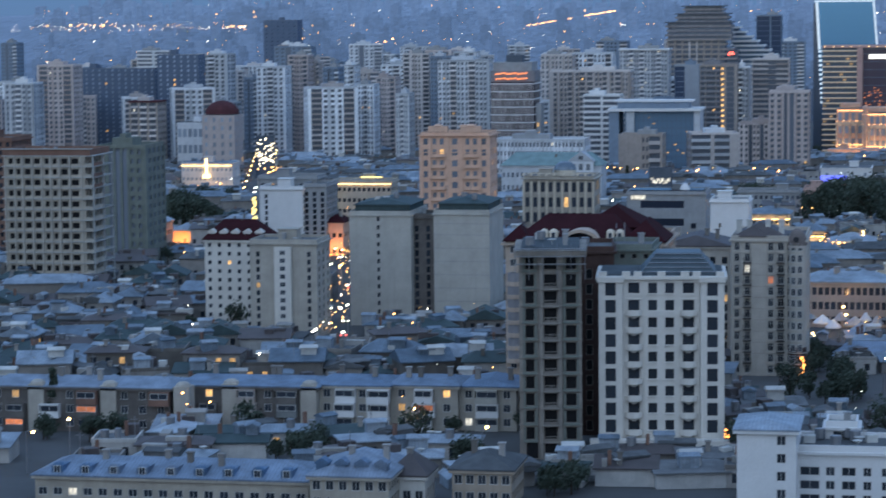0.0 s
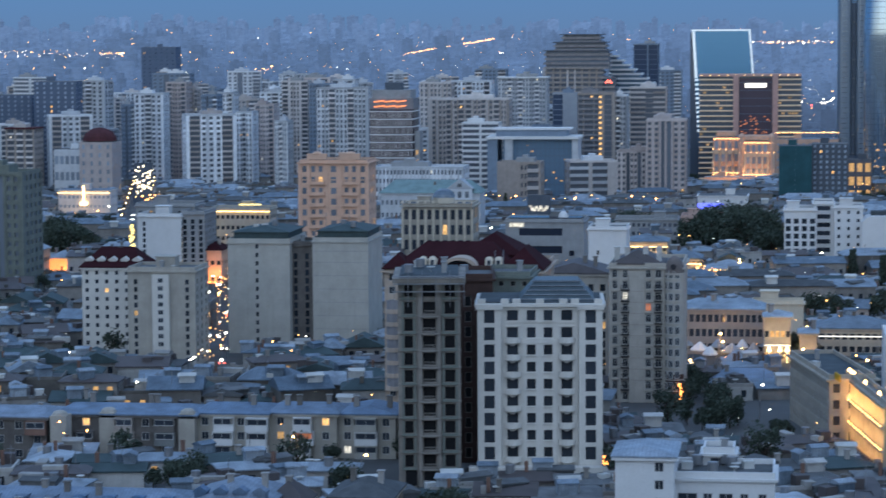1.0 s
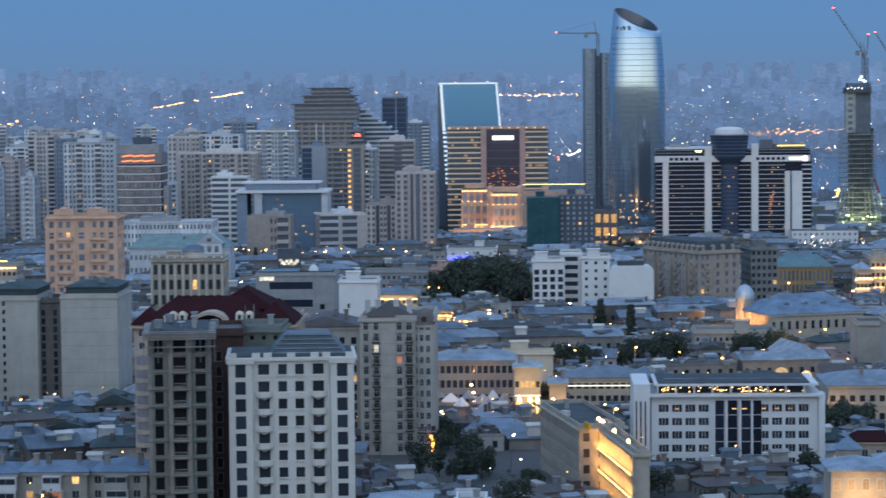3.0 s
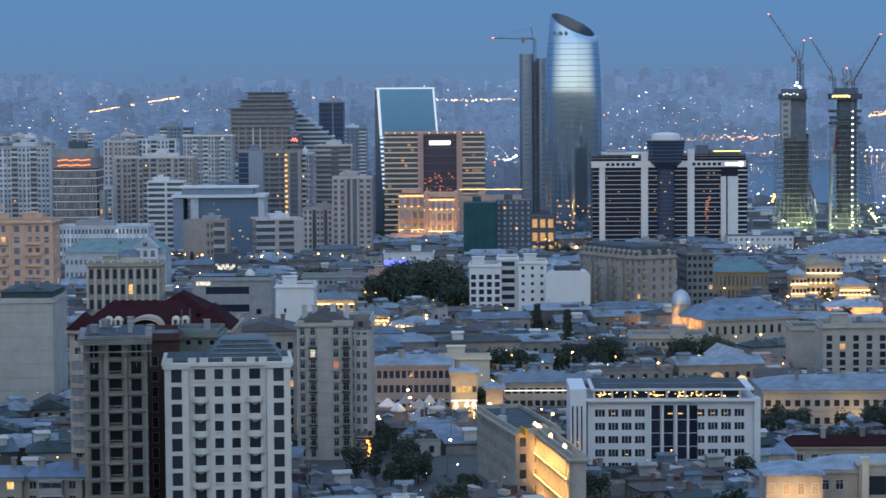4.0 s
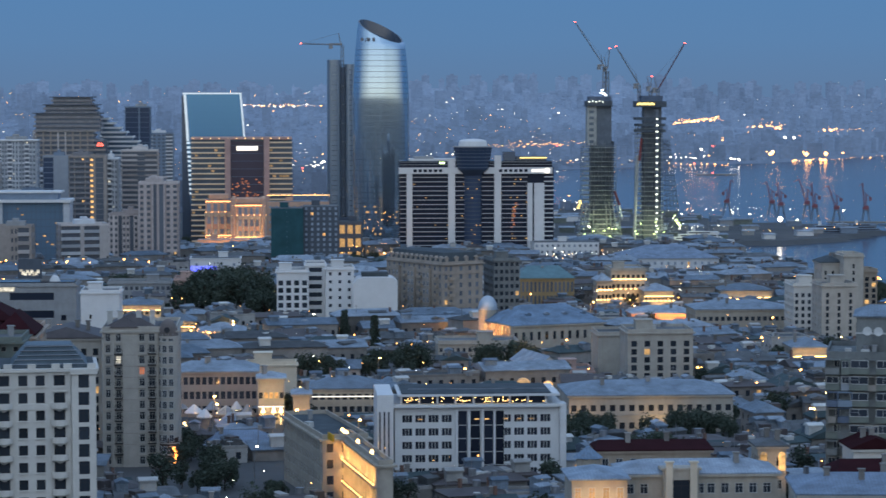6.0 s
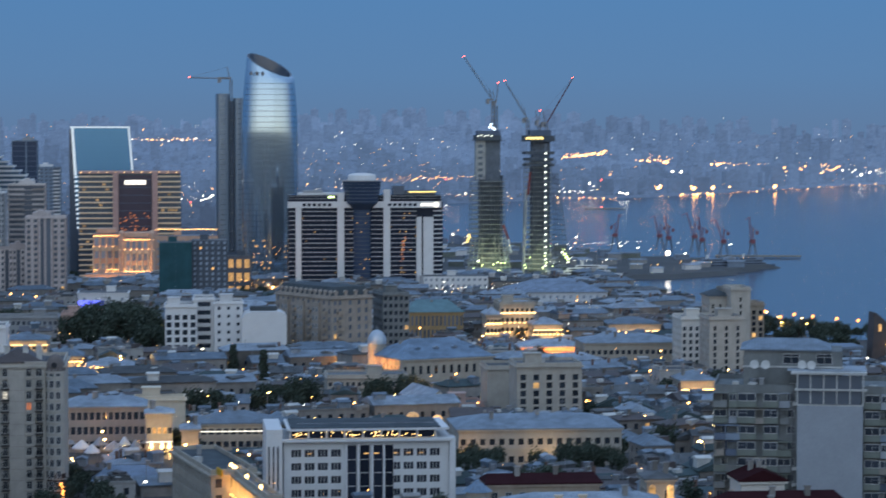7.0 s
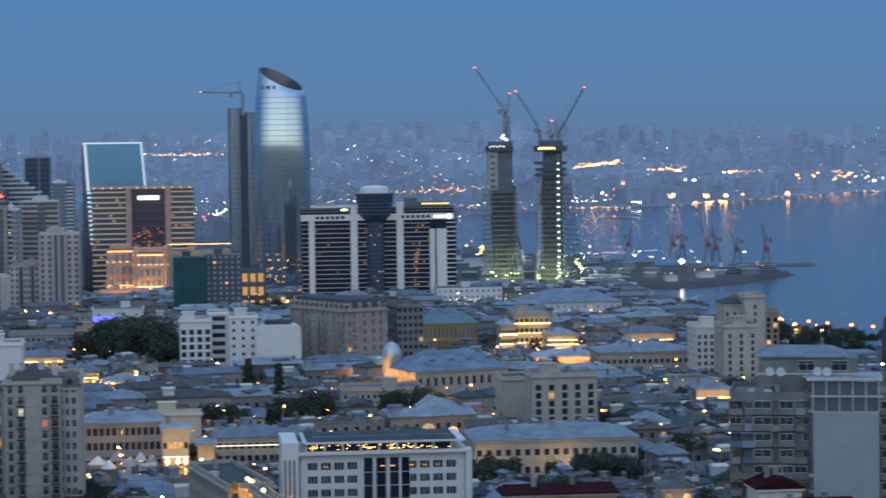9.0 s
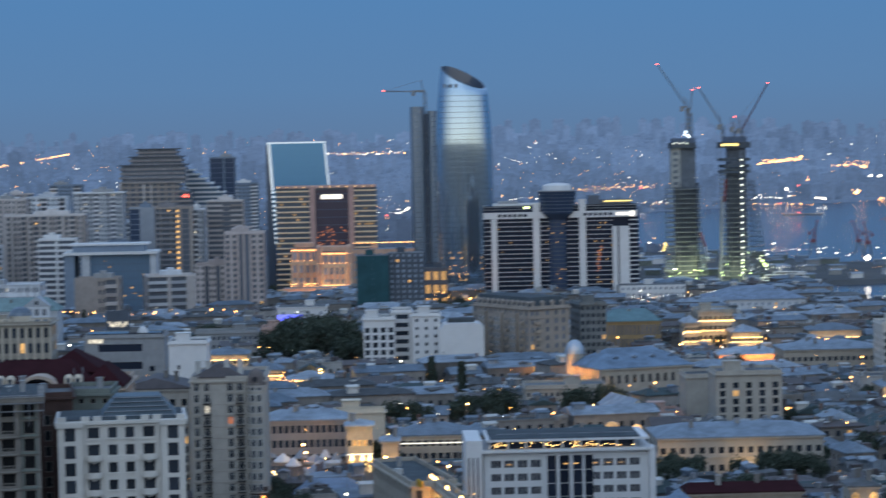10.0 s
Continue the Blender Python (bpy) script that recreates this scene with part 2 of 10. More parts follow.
M = {
    "white": surface("white_render", (0.66, 0.63, 0.58), stain=0.14),
    "white2": surface("white_paint", (0.70, 0.70, 0.70), stain=0.10, streak=False),
    "beige": surface("beige_stone", (0.50, 0.46, 0.405), stain=0.25),
    "sand": surface("sand_stone", (0.46, 0.415, 0.35), stain=0.3),
    "tan": surface("tan_limestone", (0.42, 0.35, 0.28), stain=0.3),
    "pale": surface("pale_render", (0.45, 0.435, 0.395), stain=0.2),
    "salmon": surface("salmon_stone", (0.70, 0.46, 0.34), stain=0.2),
    "pink": surface("pink_render", (0.55, 0.38, 0.33), stain=0.25),
    "concrete": surface("raw_concrete", (0.31, 0.285, 0.255), stain=0.4),
    "grey": surface("grey_render", (0.34, 0.35, 0.36), stain=0.25),
    "bluegrey": surface("blue_grey_cladding", (0.22, 0.28, 0.36), stain=0.2),
    "darkgrey": surface("dark_cladding", (0.10, 0.12, 0.15), stain=0.25),
    "brown": surface("brown_cladding", (0.27, 0.265, 0.28), stain=0.3),
    "ochre": surface("ochre_render", (0.38, 0.28, 0.15), stain=0.25),
    "teal": surface("teal_netting", (0.03, 0.10, 0.12), stain=0.4, scale=0.1),
    "redroof": surface("dark_red_tiles", (0.043, 0.0125, 0.016), rough=0.9, stain=0.3, grain=2, spec=0.08),
    "rust": surface("rust_brown_scaffold_boards", (0.085, 0.050, 0.042), stain=0.4),
    "asphalt": surface("asphalt_and_dust", (0.10, 0.10, 0.10), stain=0.4, scale=0.02, streak=False, grain=0.4),
    "roofdark": surface("dark_roof_felt", (0.075, 0.09, 0.10), stain=0.4, streak=False),
    "tin": sheet_roof("grey_blue_sheet_roof", (0.26, 0.33, 0.41), 0.55, 1.35),
    "rooffelt": surface("weathered_roof_felt", (0.15, 0.16, 0.17), stain=0.45, scale=0.3, streak=False, vary=0.35),
    "housewall": surface("old_house_render", (0.30, 0.28, 0.26), stain=0.35, vary=0.4),
    "housewall2": surface("pale_house_render", (0.46, 0.45, 0.43), stain=0.35, vary=0.3),
    # far walls: base colours paled to stand for haze
    "farwall": surface("haze_pale_panel_blocks", (0.56, 0.59, 0.63), stain=0.2, vary=0.3, bump=0),
    "farwarm": surface("haze_warm_panel_blocks", (0.52, 0.475, 0.455), stain=0.2, vary=0.3, bump=0),
    "steel": surface("galvanised_steel", (0.30, 0.31, 0.33), rough=0.5, metal=0.5, streak=False),
    "cranered": surface("crane_red_paint", (0.13, 0.040, 0.045), streak=False),
    "glass": glass("window_glass", (0.026, 0.032, 0.042), spec=0.35),
    # dark sheets set in bare openings, standing for the shade of the rooms
    "roomshade": surface("opening_shade_sheet", (0.026, 0.027, 0.030), streak=False, bump=0, spec=0.0, rough=1.0),
    "curtain": glass("blue_curtain_glass", (0.08, 0.125, 0.175), rough=0.12, spec=0.8),
    "mirror": glass("mirror_tower_glass", (0.35, 0.45, 0.54), rough=0.10, vary=0.06, metal=0.85),
    "black": glass("black_glass", (0.016, 0.020, 0.032), rough=0.15, spec=0.3),
    "frame": surface("window_frame_paint", (0.62, 0.62, 0.6), streak=False, bump=0),
    "darkframe": surface("dark_window_frame", (0.04, 0.04, 0.045), streak=False, bump=0),
    "warm": lit_pane("warm_lit_pane", (1.0, 0.55, 0.18), 1.3),
    "cool": lit_pane("white_lit_pane", (1.0, 0.92, 0.75), 1.2),
    "lampwarm": emitter("warm_lamp", (1.0, 0.42, 0.10), 13),
    # distant glass, its dark tone lifted by painted haze
    "farglass": glass("haze_lifted_far_glass", (0.18, 0.215, 0.265), rough=0.3),
    "lampgold": emitter("gold_facade_light", (1.0, 0.60, 0.20), 7.0),
    "lampwhite": emitter("white_lamp", (1.0, 0.90, 0.70), 14),
    "lampred": emitter("red_lamp", (1.0, 0.10, 0.06), 8),
    "lampblue": emitter("blue_facade_light", (0.10, 0.12, 1.0), 2.5),
    "leaf": surface("dark_evening_leaves", (0.085, 0.11, 0.085), stain=0.5, streak=False, island=0.22, bump=0, scale=0.4, spec=0.1),
    "glassroof": surface("grey_roof_glazing", (0.07, 0.095, 0.11), rough=0.35, stain=0.4, streak=False),
    "greenconc": surface("grey_green_concrete", (0.20, 0.225, 0.20), stain=0.35),
    "roofbrown": surface("dark_brown_mansard", (0.10, 0.085, 0.085), rough=0.6, stain=0.3, streak=False),
    "roofgreen": surface("dark_green_roofing", (0.055, 0.085, 0.09), rough=0.7, stain=0.4, streak=False),
    "tealroof": surface("teal_copper_roof", (0.13, 0.23, 0.25), rough=0.6, stain=0.3, streak=False),
    "pale2": surface("pale_beige_render", (0.44, 0.41, 0.36), stain=0.25),
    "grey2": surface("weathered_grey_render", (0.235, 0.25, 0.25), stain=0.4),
    "panelgrey": surface("smooth_grey_panel", (0.33, 0.36, 0.40), stain=0.12, streak=False, bump=0.03),
    "tanlight": surface("pale_tan_limestone", (0.40, 0.345, 0.295), stain=0.3),
    "bluetin": sheet_roof("blue_grey_sheet_roof", (0.20, 0.28, 0.38), 0.85, 1.15),
    "silver": surface("silver_sheet", (0.50, 0.55, 0.60), rough=0.4, metal=0.6, stain=0.2, streak=False),
    "domebrown": surface("brown_rounded_roofing", (0.19, 0.16, 0.15), rough=0.7, stain=0.3, streak=False),
    "salmonsand": surface("rosy_sandstone", (0.50, 0.405, 0.33), stain=0.25),
    "domered": surface("dull_red_dome_sheet", (0.10, 0.040, 0.045), rough=0.8, stain=0.3, streak=False, spec=0.1),
    # quay crane red and steel, with haze mixed into the colours
    "hazered": surface("haze_paled_red_crane_paint", (0.27, 0.10, 0.12), stain=0.3, streak=False),
    "hazesteel": surface("haze_paled_crane_steel", (0.20, 0.23, 0.28), stain=0.3, streak=False),
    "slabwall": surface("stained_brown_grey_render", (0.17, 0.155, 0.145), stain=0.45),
    "bandgold": emitter("soft_gold_band_light", (1.0, 0.72, 0.40), 0.42),
    "tan2": surface("sandy_brown_render", (0.38, 0.335, 0.305), stain=0.25),
    "brick": surface("red_brown_brick", (0.22, 0.13, 0.10), stain=0.3),
    "pinkstone": surface("pink_stone", (0.55, 0.36, 0.32), stain=0.2),
    "sandlight": surface("cream_stone_band", (0.66, 0.58, 0.46), stain=0.15),
    # pinkish stone paled for haze like the other far walls
    "farpink": surface("haze_pinkish_stone", (0.50, 0.43, 0.41), stain=0.2, vary=0.2),
    "concretepale": surface("pale_fresh_concrete", (0.42, 0.43, 0.42), stain=0.3),
    "darkgrey2": glass("dark_tower_glass", (0.065, 0.088, 0.125), rough=0.25, spec=0.8),
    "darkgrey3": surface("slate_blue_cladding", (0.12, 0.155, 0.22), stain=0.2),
    "bluedark": glass("dark_blue_drum_glass", (0.030, 0.046, 0.080), rough=0.2, spec=0.35),
    "mirrorflat": glass("pale_blue_front_glass", (0.13, 0.30, 0.50), rough=0.25, vary=0.05, metal=0.7),
    # window glass lightened, haze put into its colour
    "midglass": glass("haze_lifted_window_glass", (0.10, 0.115, 0.14), rough=0.2),
    "tinblue": sheet_roof("blue_painted_sheet_roof", (0.10, 0.18, 0.30), 0.85, 1.15),
    "mauveglass": glass("mauve_dark_glass", (0.050, 0.040, 0.055), rough=0.2),
    "greenglass": glass("green_hall_glass", (0.05, 0.10, 0.09), rough=0.15),
    "floorline": surface("tower_floor_line", (0.27, 0.35, 0.43), rough=0.25, metal=0.75, streak=False, bump=0),
    "mesh": surface("dark_safety_net", (0.10, 0.12, 0.145), stain=0.4),
    "signyellow": surface("yellow_sign_board", (0.75, 0.42, 0.03), streak=False),
    "warmdim": lit_pane("gold_dim_pane", (1.0, 0.62, 0.30), 0.45),
    "warmred": lit_pane("red_orange_pane", (1.0, 0.28, 0.10), 0.9),
    "lampflood": emitter("amber_uplight", (1.0, 0.50, 0.12), 12),
    "lampstreet": emitter("street_lantern", (1.0, 0.50, 0.14), 40),
    "lampdim": emitter("soft_warm_light", (1.0, 0.60, 0.22), 3),
    "lampgold2": emitter("rich_gold_light", (1.0, 0.50, 0.16), 6),
    "lampwhitestrip": emitter("white_strip_light", (1.0, 0.93, 0.80), 1.6),
    "lamporange": emitter("orange_light", (1.0, 0.33, 0.06), 5),
    "lampcool": emitter("cool_white_edge_light", (0.75, 0.88, 1.0), 0.75),
    "lampyellow": emitter("yellow_light", (1.0, 0.75, 0.22), 2.2),
    "lampgreen": emitter("green_white_work_light", (0.75, 1.0, 0.35), 5),
    "lampwhite2": emitter("hoist_light", (0.95, 1.0, 0.85), 2.5),
    "lampbright": emitter("dazzling_warm_light", (1.0, 0.80, 0.50), 6),
    "lampbright2": emitter("cafe_light", (1.0, 0.66, 0.28), 6),
    "hotelline": surface("grey_white_floor_edge", (0.46, 0.47, 0.50), stain=0.1, streak=False, bump=0),
    "towerglass": glass("dark_mirror_glass", (0.20, 0.25, 0.31), rough=0.3, vary=0.1, metal=0.5),
    "sitegrey": surface("netted_site_concrete", (0.18, 0.21, 0.25), stain=0.35),
    "sitefloor": surface("bare_floor_edge", (0.33, 0.36, 0.36), stain=0.3, streak=False),
    "scaffold": surface("grey_scaffold_tube", (0.17, 0.19, 0.21), rough=0.6, streak=False, bump=0),
    "sitered": surface("faded_red_sheeting", (0.26, 0.075, 0.07), stain=0.3, streak=False),
    "lampcool2": emitter("blue_white_flood", (0.75, 0.9, 1.0), 3.0),
    "lampsign": emitter("red_orange_sign", (1.0, 0.26, 0.06), 1.7),
    "greenroof": surface("pale_green_sheet_roof", (0.20, 0.29, 0.29), rough=0.7, stain=0.3, streak=False),
    "bark": surface("bark", (0.06, 0.045, 0.035), streak=False),
}


# ---- mesh kit ----
class Form:
    """Collects corners and faces of one mesh."""

    def __init__(self):
        self.v, self.f, self.at, self.share = [], [], {}, False

    def box(self, x0, x1, y0, y1, z0, z1):
        n = len(self.v)
        self.v += [(x0, y0, z0), (x1, y0, z0), (x1, y1, z0), (x0, y1, z0), (x0, y0, z1), (x1, y0, z1), (x1, y1, z1), (x0, y1, z1)]
        self.f += [tuple(n + i for i in q) for q in ((3, 2, 1, 0), (4, 5, 6, 7), (0, 1, 5, 4), (1, 2, 6, 5), (2, 3, 7, 6), (3, 0, 4, 7))]
        return self

    def corner(self, p):
        """Index of a corner; equal corners are one while share is on."""
        if not self.share:
            self.v.append(p)
            return len(self.v) - 1
        key = (round(p[0], 3), round(p[1], 3), round(p[2], 3))
        if key not in self.at:
            self.at[key] = len(self.v)
            self.v.append(p)
        return self.at[key]

    def poly(self, *pts):
        self.f.append(tuple(self.corner(p) for p in pts))
        return self

    def skin(self, place, length, z0, z1, openings, rows, deep):
        """A face with recessed openings. place(s, out) gives the plan corner."""
        ss, zs = [0.0], [z0]
        for a, c in openings:
            ss += [a, c]
        for a, c in rows if openings else ():
            zs += [a, c]
        ss.append(length)
        zs.append(z1)

        def at_(s, z, o=0.0):
            return (*place(s, o), z)

        for i in range(len(ss) - 1):
            for j in range(len(zs) - 1):
                a, c, g, h = ss[i], ss[i + 1], zs[j], zs[j + 1]
                if i % 2 and j % 2:
                    for (s0, t0), (s1, t1) in (((a, g), (c, g)), ((c, g), (c, h)), ((c, h), (a, h)), ((a, h), (a, g))):
                        self.poly(at_(s0, t0), at_(s1, t1), at_(s1, t1, -deep), at_(s0, t0, -deep))
                else:
                    self.poly(at_(a, g), at_(c, g), at_(c, h), at_(a, h))
        return self

    def loop(self, x0, x1, y0, y1, t, z0, z1):
        """A closed kerb or parapet round a rectangle."""
        n = len(self.v)
        for z in (z0, z1):
            self.v += [(x0, y0, z), (x1, y0, z), (x1, y1, z), (x0, y1, z), (x0 + t, y0 + t, z), (x1 - t, y0 + t, z), (x1 - t, y1 - t, z), (x0 + t, y1 - t, z)]
        for i in range(4):
            k = (i + 1) % 4
            self.f += [(n + i, n + k, n + 8 + k, n + 8 + i), (n + 4 + k, n + 4 + i, n + 12 + i, n + 12 + k), (n + 8 + i, n + 8 + k, n + 12 + k, n + 12 + i)]
        return self

    def ring(self, x0, x1, z0, z1, t, y0=-0.06, y1=0.06):
        """An upright frame, bars t wide."""
        n = len(self.v)
        for y in (y0, y1):
            self.v += [(x0, y, z0), (x1, y, z0), (x1, y, z1), (x0, y, z1), (x0 + t, y, z0 + t), (x1 - t, y, z0 + t), (x1 - t, y, z1 - t), (x0 + t, y, z1 - t)]
        for i in range(4):
            k = (i + 1) % 4
            self.f += [(n + i, n + k, n + 4 + k, n + 4 + i), (n + 4 + i, n + 4 + k, n + 12 + k, n + 12 + i), (n + k, n + i, n + 8 + i, n + 8 + k)]
        return self

    def prism(self, pts, z0, z1):
        n, k = len(self.v), len(pts)
        self.v += [(x, y, z0) for x, y in pts] + [(x, y, z1) for x, y in pts]
        self.f += [tuple(range(n + k, n + 2 * k)), tuple(range(n + k - 1, n - 1, -1))]
        self.f += [(n + i, n + (i + 1) % k, n + k + (i + 1) % k, n + k + i) for i in range(k)]
        return self

    def hip(self, x0, x1, y0, y1, z, rise, inset=None, eave=0.25):
        """A hipped roof; inset 0 gives a gable; the ridge runs along the longer side."""
        n, w, d = len(self.v), x1 - x0, y1 - y0
        s = min(w, d) / 2 if inset is None else inset
        if w >= d:
            a, b = (x0 + s, (y0 + y1) / 2, z + rise), (x1 - s, (y0 + y1) / 2, z + rise)
            faces = ((4, 5, 9, 8), (5, 6, 9), (6, 7, 8, 9), (7, 4, 8))
        else:
            a, b = ((x0 + x1) / 2, y0 + s, z + rise), ((x0 + x1) / 2, y1 - s, z + rise)
            faces = ((4, 5, 8), (5, 6, 9, 8), (6, 7, 9), (7, 4, 8, 9))
        self.box(x0, x1, y0, y1, z - eave, z)
        self.f.pop(-5)
        self.v += [a, b]
        self.f += [tuple(n + i for i in q) for q in faces]
        return self

    def tube(self, cx, cy, r, z0, z1, n=10, r2=None):
        k, r2 = len(self.v), r if r2 is None else r2
        ring = [(math.cos(2 * math.pi * i / n), math.sin(2 * math.pi * i / n)) for i in range(n)]
        self.v += [(cx + r * c, cy + r * s, z0) for c, s in ring] + [(cx + r2 * c, cy + r2 * s, z1) for c, s in ring]
        self.f += [(k + i, k + (i + 1) % n, k + n + (i + 1) % n, k + n + i) for i in range(n)]
        self.f += [tuple(range(k + n, k + 2 * n)), tuple(range(k + n - 1, k - 1, -1))]
        return self

    def dome(self, cx, cy, z, r, rise, n=12, rings=4):
        for j in range(rings):
            a, b = math.pi / 2 * j / rings, math.pi / 2 * (j + 1) / rings
            self.tube(cx, cy, r * math.cos(a), z + rise * math.sin(a), z + rise * math.sin(b), n, max(r * math.cos(b), 0.02))
        return self

    def bar(self, a, b, t):
        """A square strut from a to b."""
        a, b = Vector(a), Vector(b)
        u = (b - a).normalized()
        s = u.orthogonal().normalized() * t / 2
        q = u.cross(s)
        n = len(self.v)
        self.v += [tuple(p + i * s + j * q) for p in (a, b) for i, j in ((-1, -1), (1, -1), (1, 1), (-1, 1))]
        self.f += [tuple(n + i for i in q4) for q4 in ((3, 2, 1, 0), (4, 5, 6, 7), (0, 1, 5, 4), (1, 2, 6, 5), (2, 3, 7, 6), (3, 0, 4, 7))]
        return self

    def mesh(self, name, *mats):
        me = bpy.data.meshes.new(name)
        me.from_pydata(self.v, [], self.f)
        for m in mats:
            me.materials.append(m)
        return me


def part(name, form, mat, parent, label="", kind=""):
    ob = new(name, form.mesh(name, mat))
    ob.parent = parent
    return tagged(ob, label, kind=kind)


def thing(name, label, category, x, y, z, turn=0.0, group="", kind=""):
    ob = new(name)
    ob.matrix_world = pose(x, y, z, 0, 0, turn)
    return tagged(ob, label, category, group, kind)


class Kind:
    """A thing built once, with its list of parts, to be copied to many places."""

    def __init__(self, top):
        self.top, self.parts = top, list(top.children)

    def put(self, m):
        one = self.top.copy()
        scene.collection.objects.link(one)
        one.matrix_basis = m
        for o in self.parts:
            c = o.copy()
            scene.collection.objects.link(c)
            c.parent = one

    def clear(self):
        for o in (*self.parts, self.top):
            bpy.data.objects.remove(o)


PANES = {}


def window_mesh(w, h, look_, frame_="frame"):
    """A framed window with a mullion and a transom, facing -y, its foot at the origin."""
    key = (round(w, 2), round(h, 2), look_, frame_)
    if key not in PANES:
        f, t = Form(), min(0.1, w * 0.1)
        f.ring(-w / 2, w / 2, 0, h, t)
        if look_ != "roomshade":
            if w > 0.9:
                f.box(-t / 3, t / 3, -0.05, 0.05, t, h - t)
            if h > 1.7:
                f.box(-w / 2 + t, w / 2 - t, -0.04, 0.04, h * 0.68, h * 0.68 + t * 0.7)
        pane = Form().box(-w / 2 + t, w / 2 - t, -0.02, 0.02, t, h - t)
        edge = M["concrete" if look_ == "roomshade" else frame_]
        n, k = len(f.v), len(f.f)
        both = Form()
        both.v, both.f = f.v + pane.v, f.f + [tuple(n + i for i in q) for q in pane.f]
        whole = both.mesh("window", edge, M[look_])
        for q in whole.polygons[k:]:
            q.material_index = 1
        PANES[key] = (f.mesh("window", edge), pane.mesh("pane", M[look_]), whole)
    return PANES[key]


def hang(b, m, w, h, look_, frame_="frame", name="window"):
    """Sets a window, with its pane as a part of it, into building b."""
    frame_mesh, pane_mesh, whole = window_mesh(w, h, look_, frame_)
    near = b.matrix_basis.translation.y < 436
    ob = new(name, frame_mesh if near else whole)
    ob.parent, ob.matrix_local = b, m
    if near:
        new("pane", pane_mesh).parent = ob


GAPS = []   # strips before fronts where only low sheds stand
PLOTS = []  # footprints already built on: x, y, turn, half width, depth


def free(x, y, r, plots=PLOTS):
    for px, py, turn, hw, d in plots:
        a = radians(turn)
        u, v = (x - px) * math.cos(a) + (y - py) * math.sin(a), -(x - px) * math.sin(a) + (y - py) * math.cos(a)
        if abs(u) < hw + r and -r < v < d + r:
            return False
    return True


def even(length, bays, ww):
    """Openings ww wide, evenly spaced along a face."""
    step = length / bays
    ww = min(ww, step * 0.72)
    return [((i + 0.5) * step - ww / 2, (i + 0.5) * step + ww / 2) for i in range(bays)]


def sides(w, d):
    """The faces of a block w wide and d deep whose front middle is the origin: front, left, right."""
    return (
        (w, lambda s, o: (s - w / 2, -o), 0),
        (d, lambda s, o: (-w / 2 - o, d - s), -90),
        (d, lambda s, o: (w / 2 + o, s), 90),
    )


def walls(b, w, d, z0, z1, mat, cols, rows, look_="glass", lit=0.04, each=True, rnd=random, label="", frame_="frame", deep=0.3, lits=("warm", "warm", "cool")):
    """One wall mesh with openings cut into front, left and right, and a window in each. cols: openings for each face; rows: (sill, head)."""
    wall, panes = Form(), (Form(), Form())
    wall.share = True
    for (length, place, turn), openings in zip(sides(w, d), cols):
        wall.skin(place, length, z0, z1, openings, rows, deep)
        for a, c in openings:
            for h0, h1 in rows:
                bright = rnd.random() < lit
                if each and turn == 0:
                    hang(b, pose(*place((a + c) / 2, -deep * 0.5), h0, 0, 0, turn), c - a, h1 - h0, rnd.choice(lits) if bright else look_, frame_)
                else:
                    p, q = place(a, -deep * 0.5), place(c, -deep)
                    panes[bright].box(min(p[0], q[0]), max(p[0], q[0]), min(p[1], q[1]), max(p[1], q[1]), h0, h1)
    wall.poly((-w / 2, d, z0), (-w / 2, d, z1), (w / 2, d, z1), (w / 2, d, z0))
    wall.poly((-w / 2, 0, z1), (w / 2, 0, z1), (w / 2, d, z1), (-w / 2, d, z1))
    ob = part("wall", wall, M[mat], b, label)
    for f, m, nm in ((panes[0], look_, "window_panes"), (panes[1], lits[0], "lit_window_panes")):
        if f.v:
            part(nm, f, M[m], b, kind="stuff")
    return ob


SHARED = {}


def shared(key, make, *mats):
    """A mesh made once and used by all alike pieces."""
    if key not in SHARED:
        SHARED[key] = make().mesh(key[0], *mats)
    return SHARED[key]


def piece(name, mesh, parent, m, label="", kind=""):
    ob = new(name, mesh)
    ob.parent = parent
    ob.matrix_local = m
    return tagged(ob, label, kind=kind)


def balcony_form(w, dep, railed):
    f = Form().box(-w / 2, w / 2, -dep, 0, -0.18, 0)
    if railed:
        f.box(-w / 2, w / 2, -dep, -dep + 0.06, 0.95, 1.03)
        n = max(4, int(w / 0.35))
        for i in range(n + 1):
            x = -w / 2 + 0.03 + (w - 0.06) * i / n
            f.box(x - 0.03, x + 0.03, -dep + 0.01, -dep + 0.05, 0, 0.95)
    else:
        f.box(-w / 2, w / 2, -dep, -dep + 0.14, 0, 0.95).box(-w / 2, -w / 2 + 0.14, -dep + 0.14, 0, 0, 0.95).box(w / 2 - 0.14, w / 2, -dep + 0.14, 0, 0, 0.95)
    return f


def balconies(b, xs, zs, w, dep, mat, railed=False, y=0.0, turn=0.0):
    me = shared(("balcony", round(w, 2), round(dep, 2), mat, railed), lambda: balcony_form(w, dep, railed), M[mat])
    for x in xs:
        for z in zs:
            piece("balcony", me, b, pose(x, y, z, 0, 0, turn))


